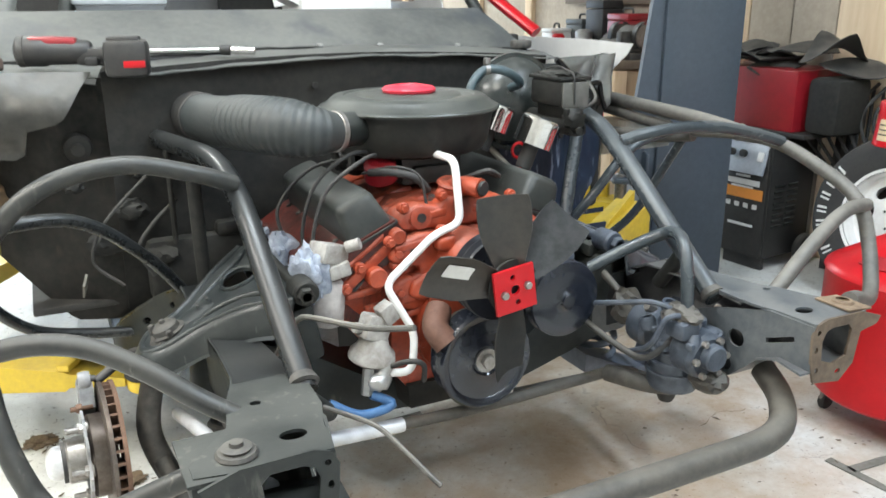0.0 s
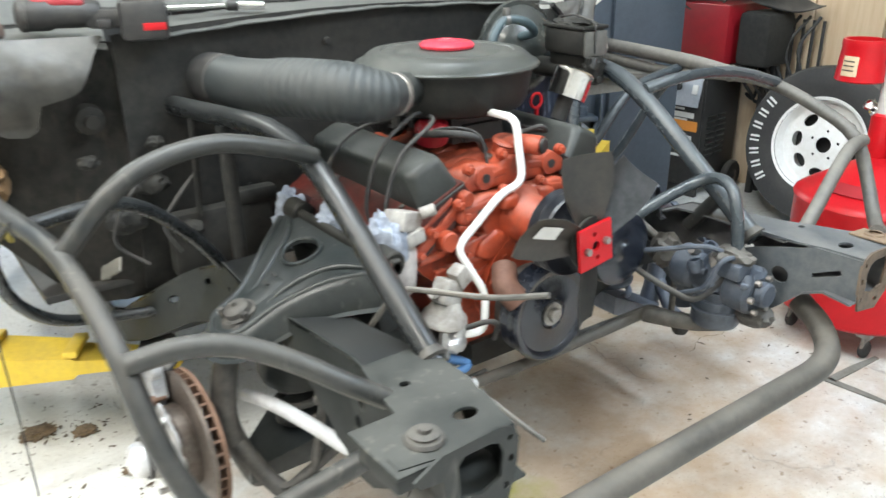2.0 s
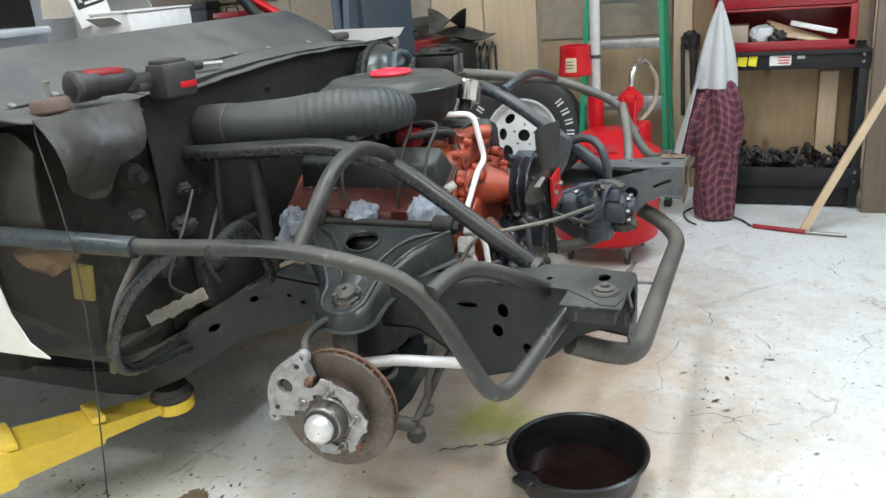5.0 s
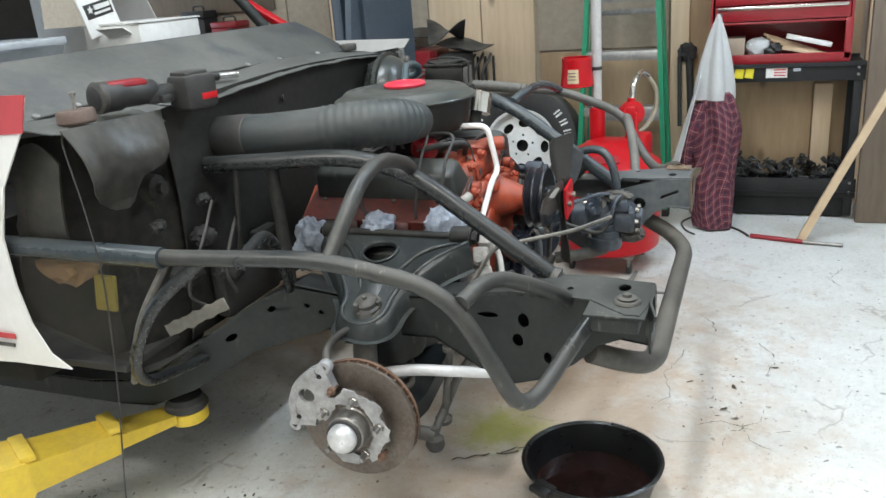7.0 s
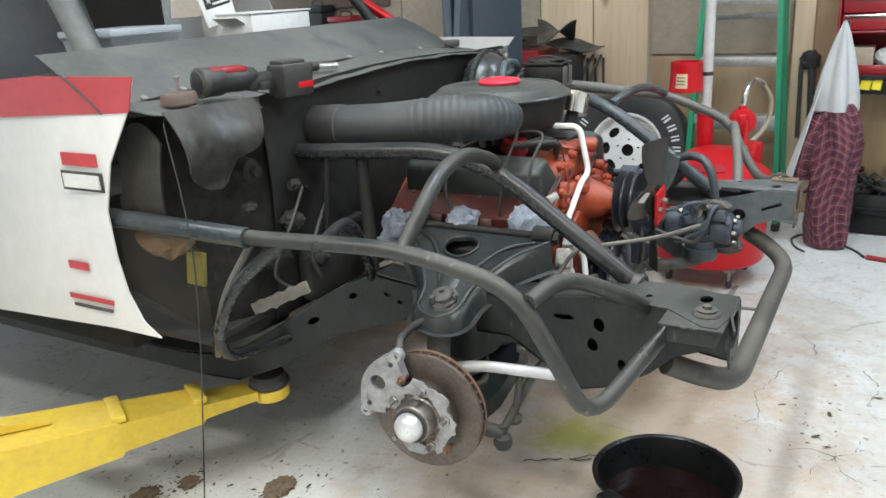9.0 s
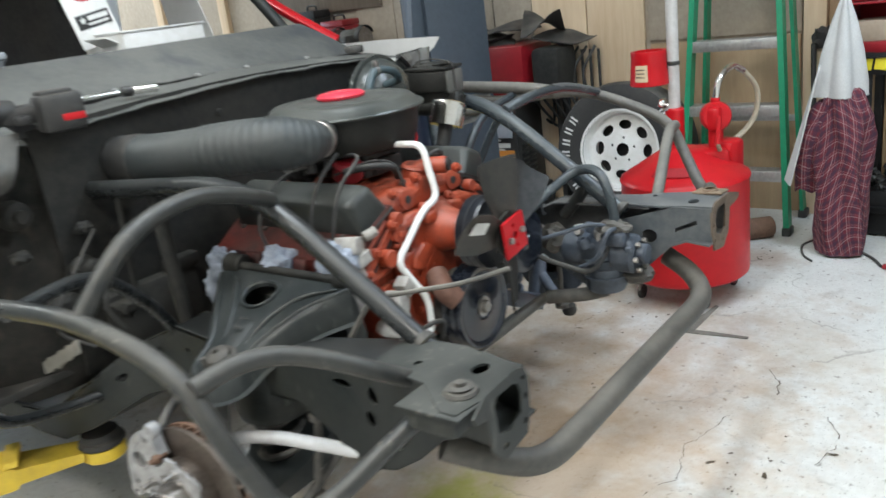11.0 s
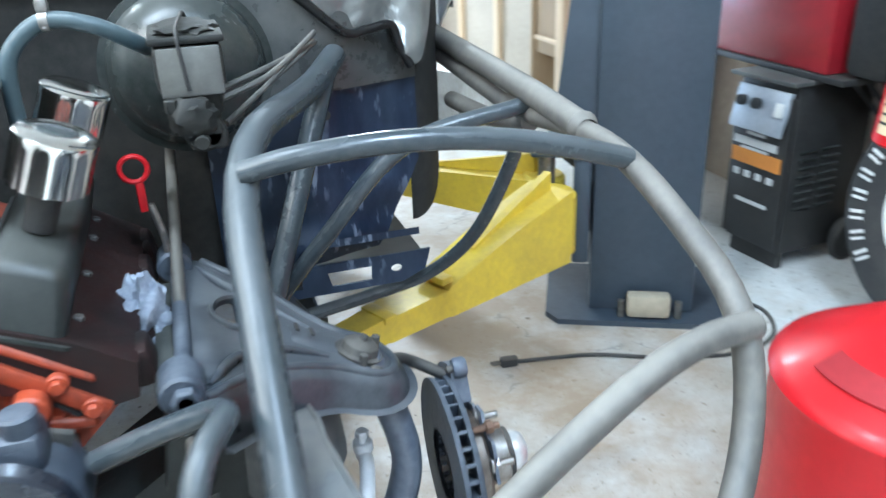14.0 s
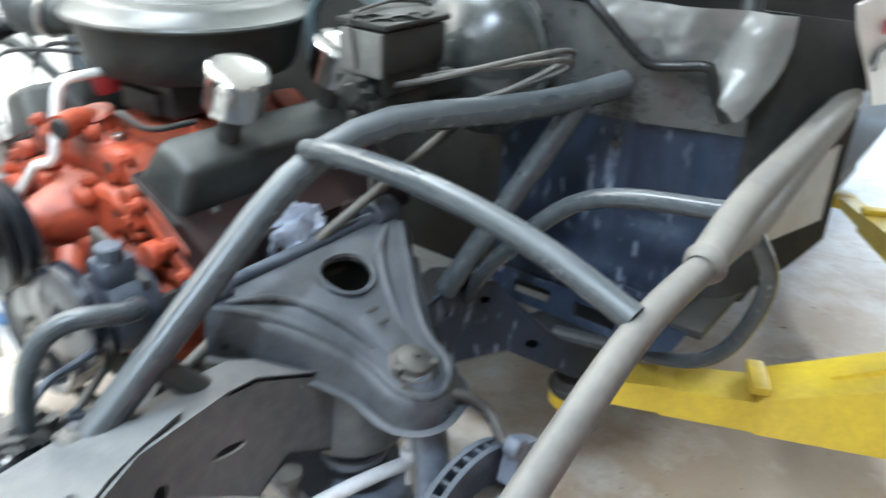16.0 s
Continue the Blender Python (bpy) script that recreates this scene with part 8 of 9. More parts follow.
def tool_cart():
    X = 2.32
    c = thing("tool_cart", (2.48, -0.40, 0), "black steel shop cart with a lower tray of chains", "cart")
    y0, y1 = -0.085, -0.735
    for y in (y0 - 0.02, y1 + 0.02):
        for x in (X + 0.02, 2.66):
            part("leg", join(box((x, y, 0.42), (0.04, 0.005, 0.80), 0.001), box((x - 0.018, y, 0.42), (0.005, 0.04, 0.80), 0.001)), M_CART, c)
    part("top_tray", join(box((2.48, -0.41, 0.80), (0.36, 0.67, 0.006), 0.001), box((X - 0.004, -0.41, 0.772), (0.008, 0.67, 0.092), 0.002), box((2.66, -0.41, 0.772), (0.008, 0.67, 0.092), 0.002)), M_CART, c)
    part("lower_tray", join(box((2.48, -0.41, 0.15), (0.36, 0.67, 0.006), 0.001), box((X - 0.004, -0.41, 0.17), (0.008, 0.67, 0.10), 0.002), box((2.66, -0.41, 0.19), (0.008, 0.67, 0.14), 0.002)), M_CART, c)
    for y in (y0 - 0.06, y1 + 0.06):
        part("caster", join(cyl((2.36, y, 0.045), (2.38, y - 0.0, 0.045), 0.045, 20), box((2.37, y, 0.08), (0.03, 0.02, 0.06), 0.004)), M_RUBBER, c)
    # Black block standing in for the shade beneath the lower tray.
    part("tray_shade_block", box((2.50, -0.41, 0.075), (0.30, 0.62, 0.13), 0.004), M_CART, c)
    for y, z in ((-0.71, 0.79), (-0.71, 0.755), (-0.715, 0.2), (-0.715, 0.15)):
        part("bolt", cyl((X - 0.008, y, z), (X - 0.014, y, z), 0.008, 8), M_STEEL, c)
    for i, (y, w) in enumerate(((-0.10, 0.045), (-0.155, 0.045), (-0.205, 0.04))):
        part("print_shape", box((X - 0.0095, y, 0.773), (0.002, w, 0.05), 0, (8, 0, 0)), M_YELLOWINK, c, "yellow brand mark as plain shapes")
    part("sticker", box((X - 0.0095, -0.335, 0.773), (0.002, 0.10, 0.052), 0), M_INK, c, "white and red striped sticker")
    for k in range(3):
        part("sticker_stripe", box((X - 0.0115, -0.35, 0.787 - 0.014 * k), (0.002, 0.055, 0.006), 0), M_REDINK, c)
    part("sticker", box((X - 0.0095, -0.43, 0.785), (0.002, 0.035, 0.015), 0), M_SILVER, c)
    ch = thing("tow_chain", (2.48, -0.40, 0.155), "pile of dark chain and hardware in the lower tray", "chain", kind="stuff")
    bm = None
    for i in range(46):
        p = V(2.36 + 0.26 * random.random(), -0.68 + 0.55 * random.random(), 0.18 + 0.10 * random.random())
        rg = [p + rotm(random.random() * 180, random.random() * 180, random.random() * 180) @ V(0.034 * math.cos(a), 0.02 * math.sin(a), 0) for a in [k * 2 * math.pi / 12 for k in range(13)]]
        b = sweep(rg, 0.006, 6)
        bm = b if bm is None else join(bm, b)
    for i in range(10):
        p = V(2.36 + 0.2 * random.random(), -0.62 + 0.46 * random.random(), 0.20 + 0.06 * random.random())
        q = p + V(0.1 * random.random(), 0.22 * random.random() - 0.11, 0.03 * random.random())
        bm = join(bm, cyl(p, q, 0.012, 8))
    part("links", bm, M_DARK, ch)
    # plywood boxes standing under the tray
    pb = thing("plywood_box", (2.60, -0.42, 0.24), "plywood sheets standing behind the cart's open shelf", "box")
    part("front", box((2.63, -0.33, 0.46), (0.02, 0.40, 0.58), 0.003), M_PLY, pb)
    part("side", box((2.62, -0.58, 0.42), (0.03, 0.09, 0.50), 0.003), M_PINE, pb)
    # red tool chest
    t = thing("tool_chest", (2.48, -0.36, 0.805), "dark red steel tool chest with an open shelf of clutter", "tool chest")
    for y in (-0.010, -0.665):
        part("side_panel", box((2.49, y, 1.08), (0.30, 0.012, 0.55), 0.003), M_REDDARK, t)
    part("back_panel", box((2.635, -0.34, 1.08), (0.012, 0.65, 0.55), 0.003), M_REDDARK, t)
    part("bottom", box((2.49, -0.34, 0.825), (0.30, 0.65, 0.03), 0.003), M_REDDARK, t)
    part("front_rail", box((2.345, -0.34, 0.838), (0.012, 0.66, 0.05), 0.003), M_REDDARK, t)
    part("shelf", box((2.49, -0.34, 1.02), (0.30, 0.65, 0.012), 0.003), M_REDDARK, t)
    part("top", box((2.49, -0.34, 1.36), (0.30, 0.65, 0.012), 0.003), M_REDDARK, t)
    for y, w in ((-0.655, 0.035), (-0.02, 0.03)):
        part("front_post", box((2.345, y, 0.93), (0.012, w, 0.2), 0.003), M_REDDARK, t)
    for z, h in ((1.068, 0.075), (1.150, 0.075), (1.235, 0.08), (1.315, 0.07)):
        dr = part("drawer", box((2.345, -0.34, z), (0.02, 0.63, h), 0.004), M_REDDARK, t)
        part("pull", box((2.330, -0.34, z + h / 2 - 0.010), (0.014, 0.61, 0.016), 0.003), M_CHROME, dr)
    part("handle_rail", cyl((2.31, -0.03, 1.27), (2.31, -0.65, 1.27), 0.008, 10), M_REDDARK, t)
    cl = thing("shelf_clutter", (2.45, -0.34, 0.842), "tools, rag and wood offcuts heaped on the chest's shelf", "clutter", kind="stuff")
    part("helmet_shell", lump((2.42, -0.24, 0.892), (0.05, 0.06, 0.05), 0.25, 3, 3, 71), M_GREYCLOTH, cl)
    part("white_stick", box((2.40, -0.48, 0.92), (0.03, 0.22, 0.025), 0.004, (14, 0, 0)), M_WHITE, cl)
    for i in range(6):
        part("offcut", box((2.41 + 0.02 * i, -0.47 + 0.02 * i, 0.862 + 0.01 * i), (0.025, 0.24, 0.014), 0.002, (10 + 2 * i, 0, 6 * i - 10)), M_PINE, cl)
    part("rag", lump((2.42, -0.31, 0.875), (0.05, 0.05, 0.035), 0.4, 3, 3, 72), M_DARK, cl)
    part("carton", box((2.44, -0.11, 0.895), (0.16, 0.13, 0.10), 0.004), M_CARD, cl)


tool_cart()
pst = single("leaning_plank", box((2.31, -0.86, 0.62), (0.05, 0.22, 1.24), 0.006, (0, 2, 0)), M_OLDWOOD, "weathered wide plank standing beside the cart", "plank")

stk = single("wooden_stick", loft([[V(1.905 + a, -0.475 + b, z * 0) + V(0.25 * t, -0.62 * t, 1.28 * t) for a, b in ((-0.014, -0.02), (0.014, -0.02), (0.014, 0.02), (-0.014, 0.02))] for t, z in ((0.0, 0), (0.5, 0), (1.0, 0))]), M_STICK, "bare wooden stick leaning with its foot on the floor", "stick")
bar = thing("pry_bar", (1.88, -0.57, 0), "red and dark steel breaker bar lying on the floor", "hand tool")
part("shaft", cyl((1.88, -0.49, 0.011), (1.855, -0.665, 0.011), 0.009, 12), M_STEEL, bar)
part("grip", cyl((1.945, -0.25, 0.012), (1.88, -0.49, 0.012), 0.0115, 12), M_REDDARK, bar)


def drain_pan():
    c = V(-0.325, 0.115, 0)
    n = 48
    prof = [(0.0, 0.012), (0.145, 0.012), (0.155, 0.02), (0.176, 0.098), (0.186, 0.102), (0.188, 0.109), (0.180, 0.112), (0.173, 0.107), (0.150, 0.022), (0.142, 0.017), (0, 0.017)]
    d = thing("drain_pan", c, "round black plastic oil drain pan on the floor", "drain pan")
    part("pan", lathe([(0, 0.0), (0.142, 0.0)] + prof[1:], c, (0, 0, 1), n), M_PAN, d)
    part("oil", lathe([(0, 0.030), (0.152, 0.030), (0.152, 0.028), (0, 0.028)], c, (0, 0, 1), n), M_OIL, d, "dark waste oil")
    part("pour_lip", box(c + V(-0.158, 0.095, 0.101), (0.05, 0.06, 0.02), 0.008, (0, 0, -30)), M_PAN, d)


drain_pan()


def welder():
    o, rz = V(2.345, 1.735, 0), 6
    R = rotm(0, 0, rz)
    w = thing("shop_welder", o, "black wheeled shop welder box with an orange label", "welder")
    def bx(name, c, size, m, bev=0.005, rot=(0, 0, 0), parent=None, label=""):
        b = box((0, 0, 0), size, bev, rot)
        bmesh.ops.rotate(b, cent=(0, 0, 0), matrix=R, verts=b.verts)
        bmesh.ops.translate(b, vec=o + R @ Vector(c), verts=b.verts)
        return part(name, b, m, parent or w, label)
    body = bx("case", (0.05, 0, 0.35), (0.34, 0.25, 0.58), M_DARK, 0.008)
    bx("top_lid", (0.04, 0, 0.648), (0.40, 0.28, 0.014), M_SHEET, 0.003, label="grey steel lid")
    fr = bx("front_panel", (-0.132, 0, 0.34), (0.02, 0.245, 0.52), M_DARK, 0.006)
    bx("control_panel", (-0.150, 0, 0.545), (0.012, 0.225, 0.145), M_SILVER, 0.003, (0, 14, 0), fr)
    bx("switch", (-0.158, -0.085, 0.560), (0.012, 0.030, 0.045), M_INK, 0.003, (0, 14, 0), fr)
    for y in (0.005, 0.07):
        b = cyl((-0.155, y, 0.565), (-0.178, y, 0.570), 0.018, 16)
        bmesh.ops.rotate(b, cent=(0, 0, 0), matrix=R, verts=b.verts)
        bmesh.ops.translate(b, vec=o, verts=b.verts)
        part("knob", b, M_RUBBER, fr)
    bx("orange_label", (-0.1445, 0, 0.375), (0.004, 0.215, 0.05), M_ORLABEL, 0, parent=fr)
    for z, wd, h in ((0.428, 0.19, 0.026), (0.405, 0.12, 0.008), (0.458, 0.08, 0.010)):
        bx("print_bar", (-0.1445, 0.01, z), (0.004, wd, h), M_INK, 0, parent=fr)
    for y in (-0.07, -0.02, 0.03, 0.08):
        bx("print_bar", (-0.1445, y, 0.315), (0.004, 0.025, 0.022), M_INK, 0, parent=fr)
    bx("print_bar", (-0.1445, 0.0, 0.22), (0.004, 0.14, 0.012), M_INK, 0, parent=fr)
    for k in range(8):
        bx("louvre", (-0.045, -0.1275, 0.22 + 0.028 * k), (0.075, 0.007, 0.012), M_COVER, 0.002, (25, 0, 0), body)
        bx("louvre", (0.055, -0.1275, 0.22 + 0.028 * k), (0.075, 0.007, 0.012), M_COVER, 0.002, (25, 0, 0), body)
    for s in (-1, 1):
        b = lathe([(0, -0.02), (0.05, -0.02), (0.07, -0.018), (0.078, -0.01), (0.078, 0.01), (0.07, 0.018), (0.05, 0.02), (0, 0.02)], (0.17, s * 0.15, 0.078), (0, 1, 0), 30)
        bmesh.ops.rotate(b, cent=(0, 0, 0), matrix=R, verts=b.verts)
        bmesh.ops.translate(b, vec=o, verts=b.verts)
        wl = part("wheel", b, M_RUBBER, w)
        b = lathe([(0, 0.024), (0.012, 0.024), (0.016, 0.021), (0.052, 0.019), (0.056, 0.016), (0, 0.014)], (0.17, s * 0.15, 0.078), (0, s, 0), 26)
        bmesh.ops.rotate(b, cent=(0, 0, 0), matrix=R, verts=b.verts)
        bmesh.ops.translate(b, vec=o, verts=b.verts)
        part("hub", b, M_DARK, wl)
    bx("foot", (-0.09, 0, 0.03), (0.03, 0.22, 0.06), M_DARK, 0.005)
    bx("axle_bracket", (0.15, 0, 0.08), (0.06, 0.26, 0.03), M_DARK, 0.004)
    pc = single("paper_sack", box((2.12, 2.07, 0.14), (0.12, 0.16, 0.28), 0.02, (0, 0, 20)), M_INK, "white paper sack standing behind the welder", "sack")


welder()
bin_ = thing("waste_bin", (2.50, 2.62, 0), "tall red plastic bin with a yellow printed panel", "bin")
part("tub", lathe([(0, 0), (0.095, 0), (0.10, 0.01), (0.118, 0.95), (0.126, 0.96), (0.126, 0.98), (0.114, 0.985), (0.098, 0.05), (0, 0.04)], (2.50, 2.62, 0), (0, 0, 1), 32), M_REDDARK, bin_)
for z, w in ((0.90, 0.030), (0.86, 0.022)):
    part("print_bar", grid(lambda u, v: V(2.50 + 0.1185 * math.cos(3.55 + 0.45 * u), 2.62 + 0.1185 * math.sin(3.55 + 0.45 * u), z + w * v), 6, 2, 0.001), M_YELLOWINK, bin_)


def red_cabinet():
    c = thing("parts_cabinet", (2.42, 1.85, 0), "dark red steel parts cabinet piled with black sheet scraps", "cabinet")
    part("frame", join(box((2.56, 1.50, 0.33), (0.03, 0.03, 0.66), 0.003), box((2.30, 2.16, 0.33), (0.03, 0.03, 0.66), 0.003), box((2.62, 1.50, 0.33), (0.03, 0.03, 0.66), 0.003), box((2.62, 2.16, 0.33), (0.03, 0.03, 0.66), 0.003), box((2.46, 1.83, 0.665), (0.36, 0.70, 0.02), 0.003)), M_DARK, c)
    part("case", box((2.46, 1.87, 0.815), (0.34, 0.62, 0.28), 0.008), M_REDDARK, c)
    part("dark_side", box((2.42, 1.44, 0.805), (0.22, 0.17, 0.25), 0.03), M_BLACK, c)
    sc = thing("rubber_scraps", (2.44, 1.72, 0.955), "pile of curled black rubber sheet scraps", "scrap", kind="stuff")
    for i in range(9):
        x, y, z = 2.38 + 0.15 * random.random(), 1.40 + 0.70 * random.random(), 0.962 + 0.012 * i
        h = 0.05 * random.random() + 0.02
        a = random.random() * 3
        part("scrap", grid(lambda u, v: V(x + (u - 0.5) * 0.22 * math.cos(a) - (v - 0.5) * 0.28 * math.sin(a), y + (u - 0.5) * 0.22 * math.sin(a) + (v - 0.5) * 0.28 * math.cos(a), z + h * math.sin(u * 3 + i) * math.cos(v * 2.5 + i * 2)), 8, 8, 0.004), M_RUBBER, sc)
    cb = thing("hanging_cables", (2.55, 1.36, 0.3), "tangle of dark cables and clamps hanging beside the cabinet", "cable")
    for i in range(7):
        y = 1.28 + 0.05 * i
        part("cable", hose([(2.60, y, 0.90), (2.50 - 0.02 * i, y + 0.03, 0.75), (2.54, y - 0.04, 0.5), (2.58, y + 0.02, 0.32 + 0.03 * i), (2.63, y, 0.5), (2.64, y, 0.88)], 0.008, 8), M_RUBBER, cb)


red_cabinet()


def rear_bench():
    b = thing("workbench", (2.45, 3.2, 0), "plywood workbench crowded with a vise and parts", "workbench")
    part("worktop", box((2.46, 3.25, 0.90), (0.46, 0.95, 0.05), 0.006), M_OLDWOOD, b)
    for y in (2.82, 3.70):
        part("side", box((2.47, y, 0.435), (0.40, 0.03, 0.87), 0.004), M_PLY, b)
    for y in (2.80, 3.25):
        part("post", box((2.26, y, 0.435), (0.09, 0.09, 0.87), 0.006), M_PINE, b)
    part("front_panel", box((2.30, 3.45, 0.62), (0.02, 0.45, 0.40), 0.003), M_PLY, b)
    part("shelf", box((2.47, 3.25, 0.50), (0.38, 0.90, 0.025), 0.004), M_PINE, b)
    v = thing("bench_vise", (2.38, 2.95, 0.925), "dark steel bench vise", "vise")
    part("body", join(box((2.38, 2.97, 0.98), (0.14, 0.20, 0.10), 0.02), cyl((2.38, 2.83, 1.01), (2.38, 3.10, 1.01), 0.035), box((2.38, 2.85, 1.03), (0.16, 0.05, 0.12), 0.01)), M_GREASE, v)
    for i, (x, y, r, h, m) in enumerate(((2.52, 3.20, 0.07, 0.14, M_STEEL), (2.35, 3.22, 0.06, 0.10, M_GREASE), (2.44, 3.38, 0.08, 0.16, M_ALU), (2.55, 2.95, 0.05, 0.2, M_STEEL), (2.36, 3.55, 0.06, 0.13, M_RED))):
        q = thing("machine_part", (x, y, 0.925), "loose metal machine part on the bench", "car part", "parts on the bench")
        part("casting", join(lathe([(0, 0), (r, 0), (r, h * 0.4), (r * 0.7, h * 0.5), (r * 0.7, h * 0.9), (r * 0.4, h), (0, h)], (x, y, 0.925), (0, 0, 1), 18), lump((x + r, y, 0.985), (r * 0.6, r * 0.5, 0.04), 0.4, 3, 2, i)), m, q)
    single("pink_bucket", lathe([(0, 0.0), (0.07, 0.0), (0.09, 0.20), (0.098, 0.205), (0.09, 0.207), (0.06, 0.02), (0, 0.02)], (2.36, 3.02, 0.5125), (0, 0, 1), 28), material("pink_plastic", (0.62, 0.10, 0.14), (0.5, 0.08, 0.11), 0.4), "pinkish red plastic bucket on the bench shelf", "bucket")
    for i, (x, w, h, m) in enumerate(((2.40, 0.14, 0.18, M_DARK), (2.56, 0.12, 0.12, M_CARD))):
        single("small_carton", box((x, 3.45, 0.5125 + h / 2), (w, 0.2, h), 0.005), m, "small dusty carton on the bench shelf", "box")
    # bench grinder and tool boxes, added as dark clutter crowding the bench
    g = thing("bench_grinder", (2.44, 2.86, 0.925), "dark steel bench grinder with two wheels", "grinder")
    part("base", box((2.44, 2.90, 0.945), (0.14, 0.16, 0.04), 0.008), M_GREASE, g)
    part("motor", lathe([(0, 0), (0.05, 0), (0.06, 0.012), (0.062, 0.06), (0.062, 0.12), (0.055, 0.14), (0, 0.14)], (2.44, 2.83, 1.06), (0, 1, 0), 26), M_GREASE, g, "grey cast motor body")
    part("pedestal", box((2.44, 2.90, 0.99), (0.08, 0.11, 0.09), 0.012), M_GREASE, g)
    for y in (2.78, 3.0):
        w = part("wheel", lathe([(0, 0), (0.065, 0), (0.068, 0.004), (0.068, 0.02), (0.065, 0.024), (0, 0.024)], (2.44, y, 1.06), (0, 1, 0), 26), M_STEEL, g)
        part("guard", grid(lambda u, v: V(2.44 + 0.078 * math.cos(0.4 + 3.6 * u), y - 0.006 + 0.036 * v, 1.06 + 0.078 * math.sin(0.4 + 3.6 * u)), 16, 2, 0.004), M_DARK, w)
    for i, (x, y, w, h, m) in enumerate(((2.58, 3.12, 0.20, 0.26, M_REDDARK), (2.58, 3.36, 0.18, 0.34, M_DARK), (2.58, 3.58, 0.18, 0.22, M_SHEET), (2.42, 3.66, 0.12, 0.16, M_WHITE))):
        t = thing("tool_case", (x, y, 0.925), "dusty tool case standing on the workbench", "tool case", "tool cases on the bench")
        part("case_body", box((x, y, 0.925 + h * 0.42), (0.16, w, h * 0.84), 0.008), m, t)
        part("case_lid", box((x, y, 0.925 + h * 0.92), (0.165, w + 0.006, h * 0.15), 0.008), m, t)
        part("case_handle", tube([(x, y - w * 0.25, 0.925 + h), (x, y - w * 0.22, 0.955 + h), (x, y + w * 0.22, 0.955 + h), (x, y + w * 0.25, 0.925 + h)], 0.007, 0.02, 8), M_RUBBER, t)
    # Board added to darken the bright wall behind the bench.
    bd = thing("wall_tool_board", (2.66, 3.3, 1.3), "added dark wall board hung with hand tools", "tool board")
    part("board", box((2.66, 3.35, 1.55), (0.02, 1.1, 0.62), 0.003), M_OLDWOOD, bd)
    for i in range(11):
        y = 2.88 + 0.095 * i
        L = 0.16 + 0.14 * random.random()
        part("hung_tool", join(cyl((2.64, y, 1.78 - L), (2.64, y, 1.78), 0.008, 8), box((2.64, y, 1.78), (0.014, 0.035, 0.04), 0.004)), (M_STEEL, M_RED, M_GREASE, M_DARK)[i % 4], bd)
    # shelving farther back along the wall
    sh = thing("shelving_unit", (2.45, 7.2, 0), "pale wooden shelving with red and grey boxes", "shelf")
    for y in (6.6, 7.2, 7.8):
        for x in (2.22, 2.62):
            part("upright", box((x, y, 0.95), (0.045, 0.07, 1.9), 0.004), M_PINE, sh)
    for z in (0.15, 0.65, 1.15, 1.65):
        part("shelf", box((2.42, 7.2, z), (0.45, 1.3, 0.025), 0.003), M_PLY, sh)
    for i in range(10):
        y, z = 6.7 + 0.25 * (i % 5), (0.1625, 0.6625)[i // 5]
        h = 0.18 + 0.2 * random.random()
        single("storage_carton", box((2.40, y, z + h / 2), (0.28, 0.19, h), 0.008), (M_REDDARK, M_SHEET, M_CARD, M_WHITE, M_BODYRED)[i % 5], "storage carton on the wooden shelving", "box", "cartons on the shelving")


rear_bench()


# ---------- floor clutter ----------
def cable(name, pts, r, m, label):
    return single(name, hose([(x, y, z + r) for x, y, z in pts], r, 8), m, label, "cable")


cable("power_cord", [(1.19, 1.385, 0.004), (1.30, 1.37, 0), (1.42, 1.34, 0), (1.60, 1.25, 0), (1.80, 1.20, 0), (1.95, 1.25, 0), (2.02, 1.38, 0), (1.98, 1.52, 0), (2.0, 1.66, 0), (2.12, 1.75, 0)], 0.006, M_RUBBER, "black power cord lying round the lift base")
plug = thing("cord_plug", (1.17, 1.388, 0), "black cord plug with steel prongs on the floor", "plug")
part("plug_body", box((1.165, 1.388, 0.014), (0.05, 0.028, 0.026), 0.006, (0, 0, -8)), M_RUBBER, plug)
for k in (-1, 1):
    part("prong", box((1.128, 1.392 + 0.006 * k, 0.014), (0.03, 0.002, 0.007), 0, (0, 0, -8)), M_STEEL, plug)
cable("extension_cord", [(1.95, 0.02, 0), (2.02, 0.07, 0), (2.15, 0.10, 0), (2.26, 0.05, 0), (2.33, -0.03, 0), (2.36, -0.12, 0)], 0.005, M_RUBBER, "black extension cord by the draped stand")
cable("extension_cord", [(1.96, -0.24, 0), (2.04, -0.20, 0), (2.14, -0.13, 0), (2.30, -0.10, 0)], 0.006, M_RUBBER, "black cord running under the cart")
bag = single("exhaust_pipe", join(cyl((1.95, 0.62, 0.05), (2.25, 0.26, 0.05), 0.05, 20), cyl((2.0, 0.56, 0.05), (1.98, 0.45, 0.03), 0.03, 14)), M_RUST, "rusty brown pipe lying on the floor", "pipe")
for i, (a, b, w) in enumerate((((1.11, 0.316), (1.13, 0.045), 0.014), ((1.12, 0.25), (1.37, 0.23), 0.014))):
    a, b = Vector((*a, 0)), Vector((*b, 0))
    n = V(-(b - a).y, (b - a).x, 0).normalized() * w
    single("tape_strip", loft([[a - n, a + n, a + n + V(0, 0, 0.004), a - n + V(0, 0, 0.004)], [(a + b) / 2 - n * 0.8, (a + b) / 2 + n * 1.1, (a + b) / 2 + n * 1.1 + V(0, 0, 0.004), (a + b) / 2 - n * 0.8 + V(0, 0, 0.004)], [b - n * 0.4, b + n * 0.6, b + n * 0.6 + V(0, 0, 0.004), b - n * 0.4 + V(0, 0, 0.004)]]), M_STRIP, "torn grey tape strip on the floor", "tape", "tape strips on the floor")


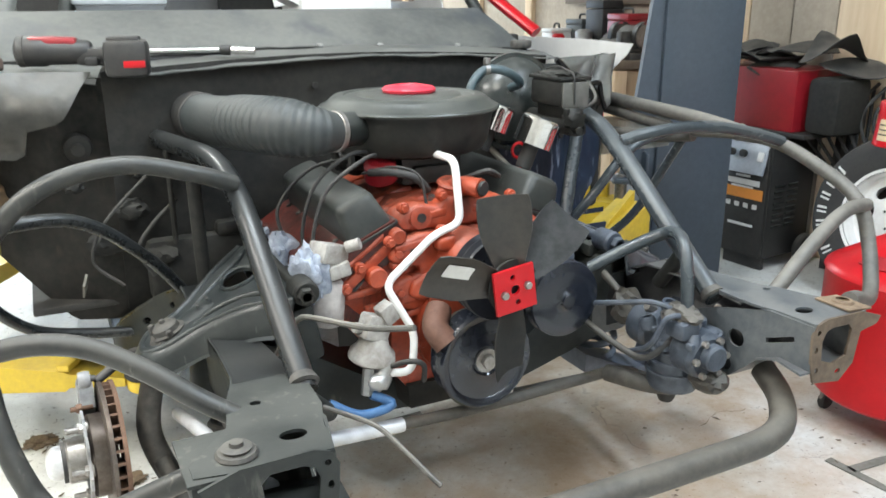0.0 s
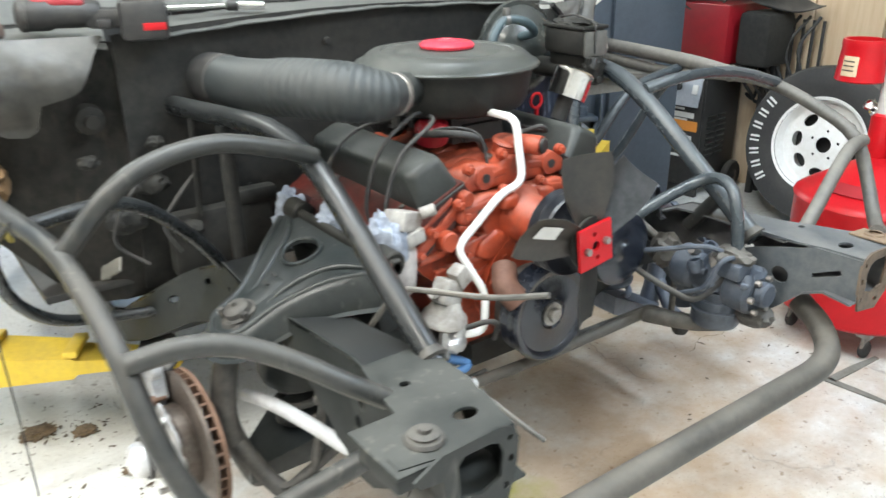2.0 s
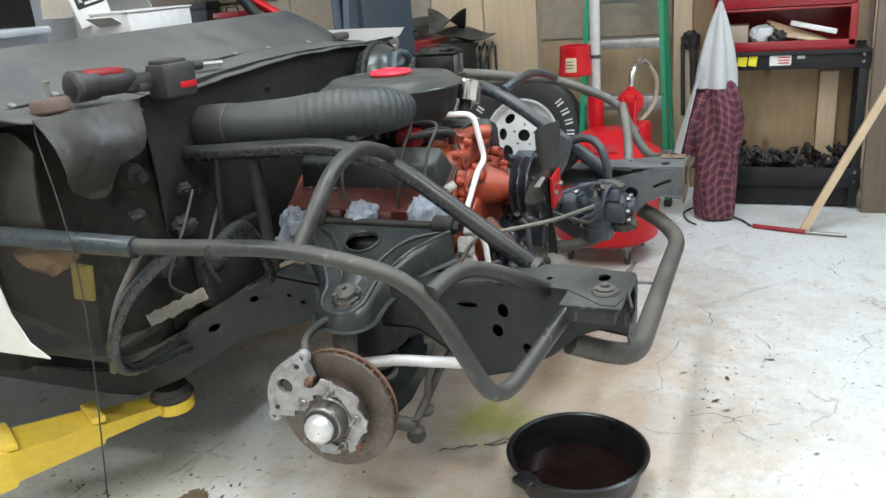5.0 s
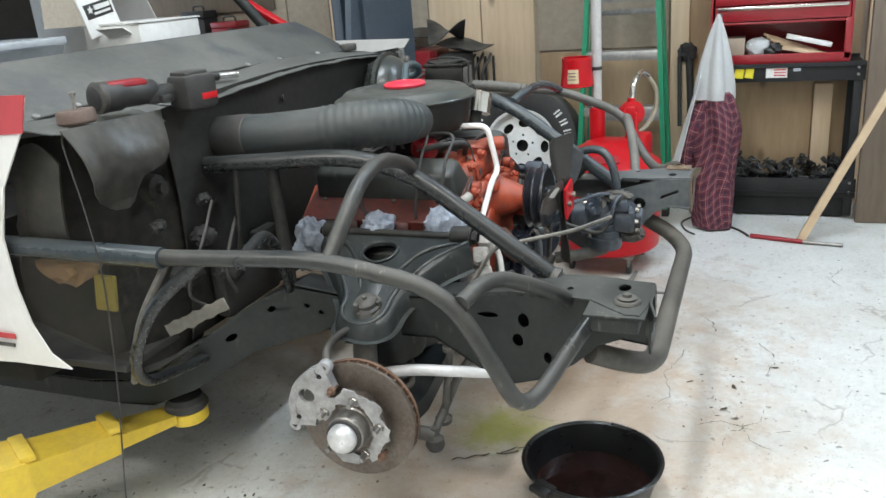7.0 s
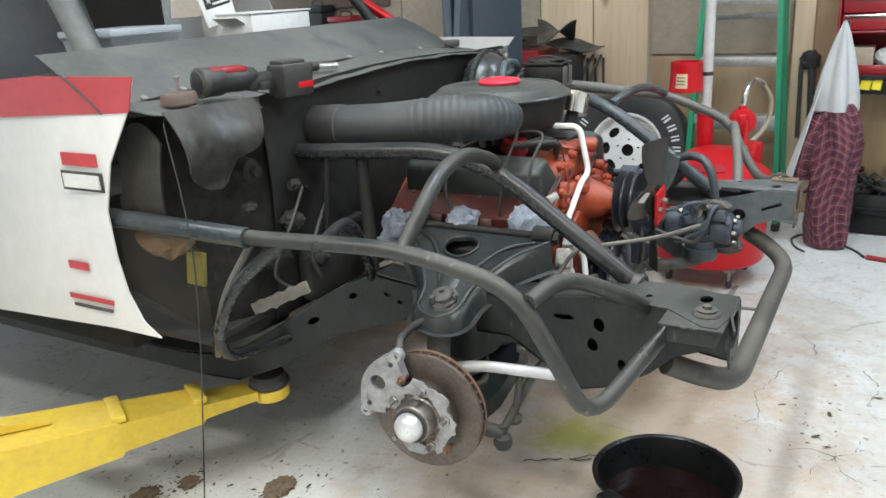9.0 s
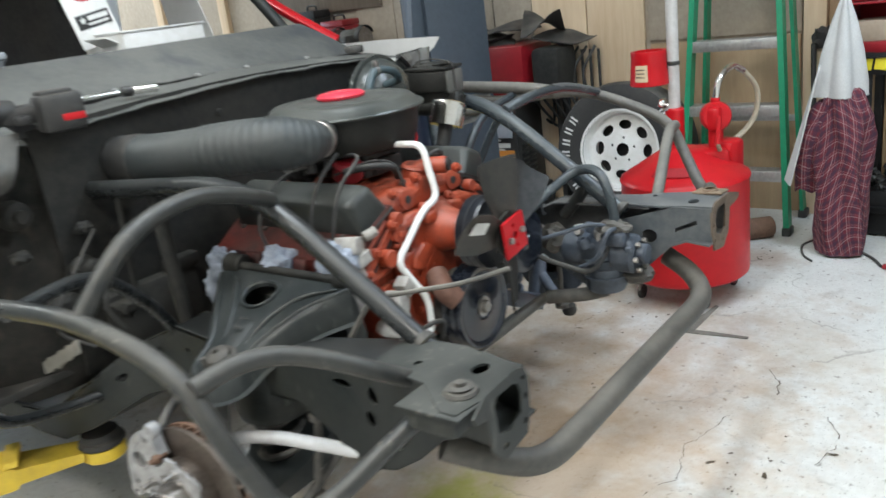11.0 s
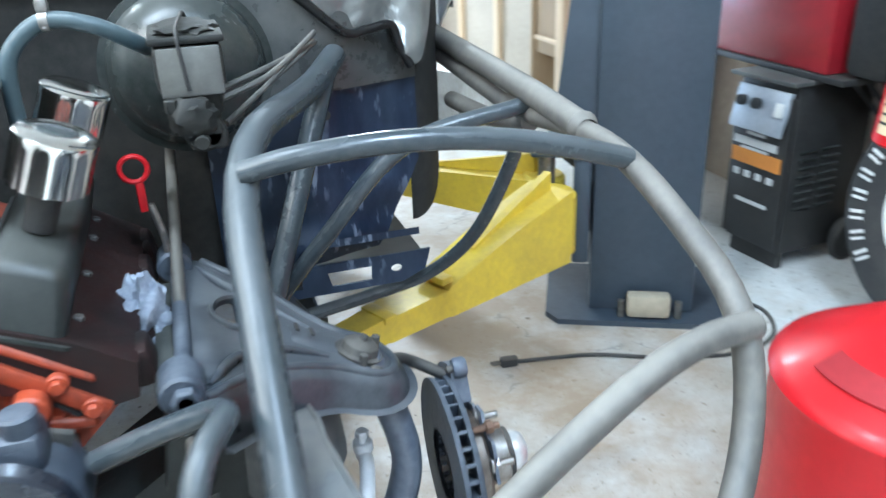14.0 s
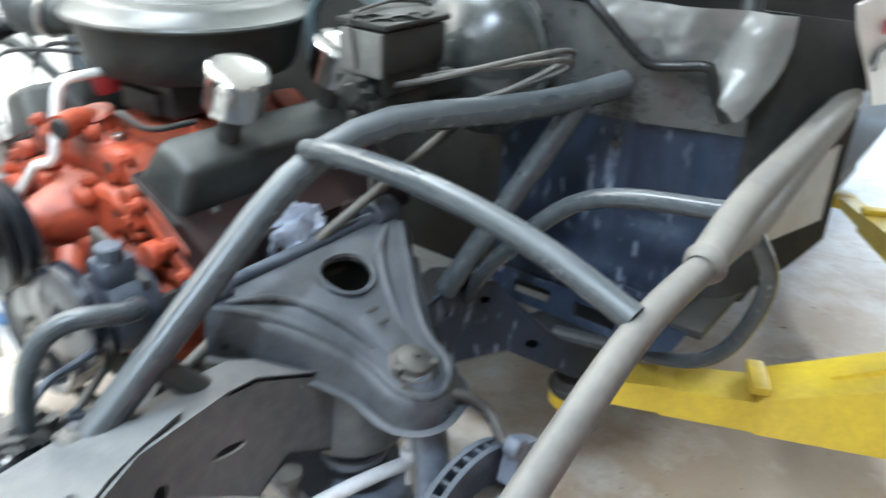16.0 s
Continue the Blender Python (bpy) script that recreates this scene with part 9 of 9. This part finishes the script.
def floor_debris():
    """Paint chips, grit and short cracks scattered over the floor."""
    random.seed(12)
    bm = bmesh.new()

    def flake(x, y, r, a, long):
        n = 7
        c, q = math.cos(a), math.sin(a)
        vs = []
        for k in range(n):
            t = 2 * math.pi * k / n
            rr = r * (0.55 + 0.6 * random.random())
            u, v = rr * long * math.cos(t), rr * math.sin(t)
            vs.append(bm.verts.new((x + u * c - v * q, y + u * q + v * c, 0.0035 + 0.0025 * random.random())))
        bm.faces.new(vs)

    def crack(pts, w):
        P = [Vector((*p, 0)) for p in pts]
        prev = None
        for a, b in zip(P, P[1:]):
            m = max(2, int((b - a).length / 0.018))
            d = (b - a).normalized()
            s = V(-d.y, d.x, 0)
            for k in range(m + 1):
                p = a.lerp(b, k / m) + s * 0.014 * (random.random() - 0.5)
                ww = w * (0.25 + random.random())
                cur = (bm.verts.new(p - s * ww + V(0, 0, 0.004)), bm.verts.new(p + s * ww + V(0, 0, 0.004)))
                if prev and random.random() > 0.12:
                    bm.faces.new((prev[0], cur[0], cur[1], prev[1]))
                prev = cur
    for i in range(300):
        x, y = -1.6 + 3.6 * random.random(), -1.2 + 3.6 * random.random()
        flake(x, y, 0.0015 + 0.0035 * random.random() ** 3, random.random() * 6.3, 1 + 2.2 * random.random() ** 2)
    for cx, cy, n, sp in ((-0.9, 1.44, 40, 0.10), (-0.7, 1.11, 34, 0.09), (-0.79, 1.39, 30, 0.07), (0.3, -0.2, 24, 0.14), (1.99, 0.22, 12, 0.05), (1.2, 0.5, 20, 0.16)):
        for i in range(n):
            flake(cx + random.gauss(0, sp), cy + random.gauss(0, sp * 0.7), 0.002 + 0.005 * random.random() ** 2, random.random() * 6.3, 1 + 2.5 * random.random())
    crack([(-0.28, 0.54), (-0.245, 0.47), (-0.22, 0.42), (-0.19, 0.36)], 0.004)
    crack([(-0.21, 0.41), (-0.17, 0.37), (-0.15, 0.31)], 0.003)
    for i in range(6):
        a = i * 1.05 + 0.3
        crack([(0.10, -0.26), (0.10 + 0.07 * math.cos(a), -0.26 + 0.07 * math.sin(a)), (0.10 + 0.13 * math.cos(a + 0.3), -0.26 + 0.13 * math.sin(a + 0.3))], 0.0011)
    crack([(0.14, 0.02), (0.24, -0.03), (0.40, 0.0), (0.62, -0.06)], 0.0011)
    crack([(0.45, -0.32), (0.58, -0.36), (0.70, -0.30)], 0.0014)
    crack([(0.75, -0.15), (0.86, -0.13), (0.92, -0.08)], 0.0016)
    crack([(0.92, 0.62), (1.02, 0.66), (1.18, 0.62)], 0.0012)
    crack([(1.30, -0.62), (1.42, -0.58), (1.55, -0.64)], 0.0014)
    single("floor_debris", bm, M_CHIP, "dark paint chips, grit and short cracks on the floor", "debris", kind="stuff")


floor_debris()
for i, (x, y, a, b) in enumerate(((-0.90, 1.44, 0.05, 0.035), (-0.70, 1.11, 0.06, 0.04), (-0.79, 1.37, 0.035, 0.03))):
    single("dirt_clump", lump((x, y, 0.006), (a * 0.8, b * 0.8, 0.011), 0.5, 2.6, 4, 80 + i, 0.5), M_DIRT, "brown clump of dirt and dry leaves on the floor", "dirt", "dirt clumps on the floor")
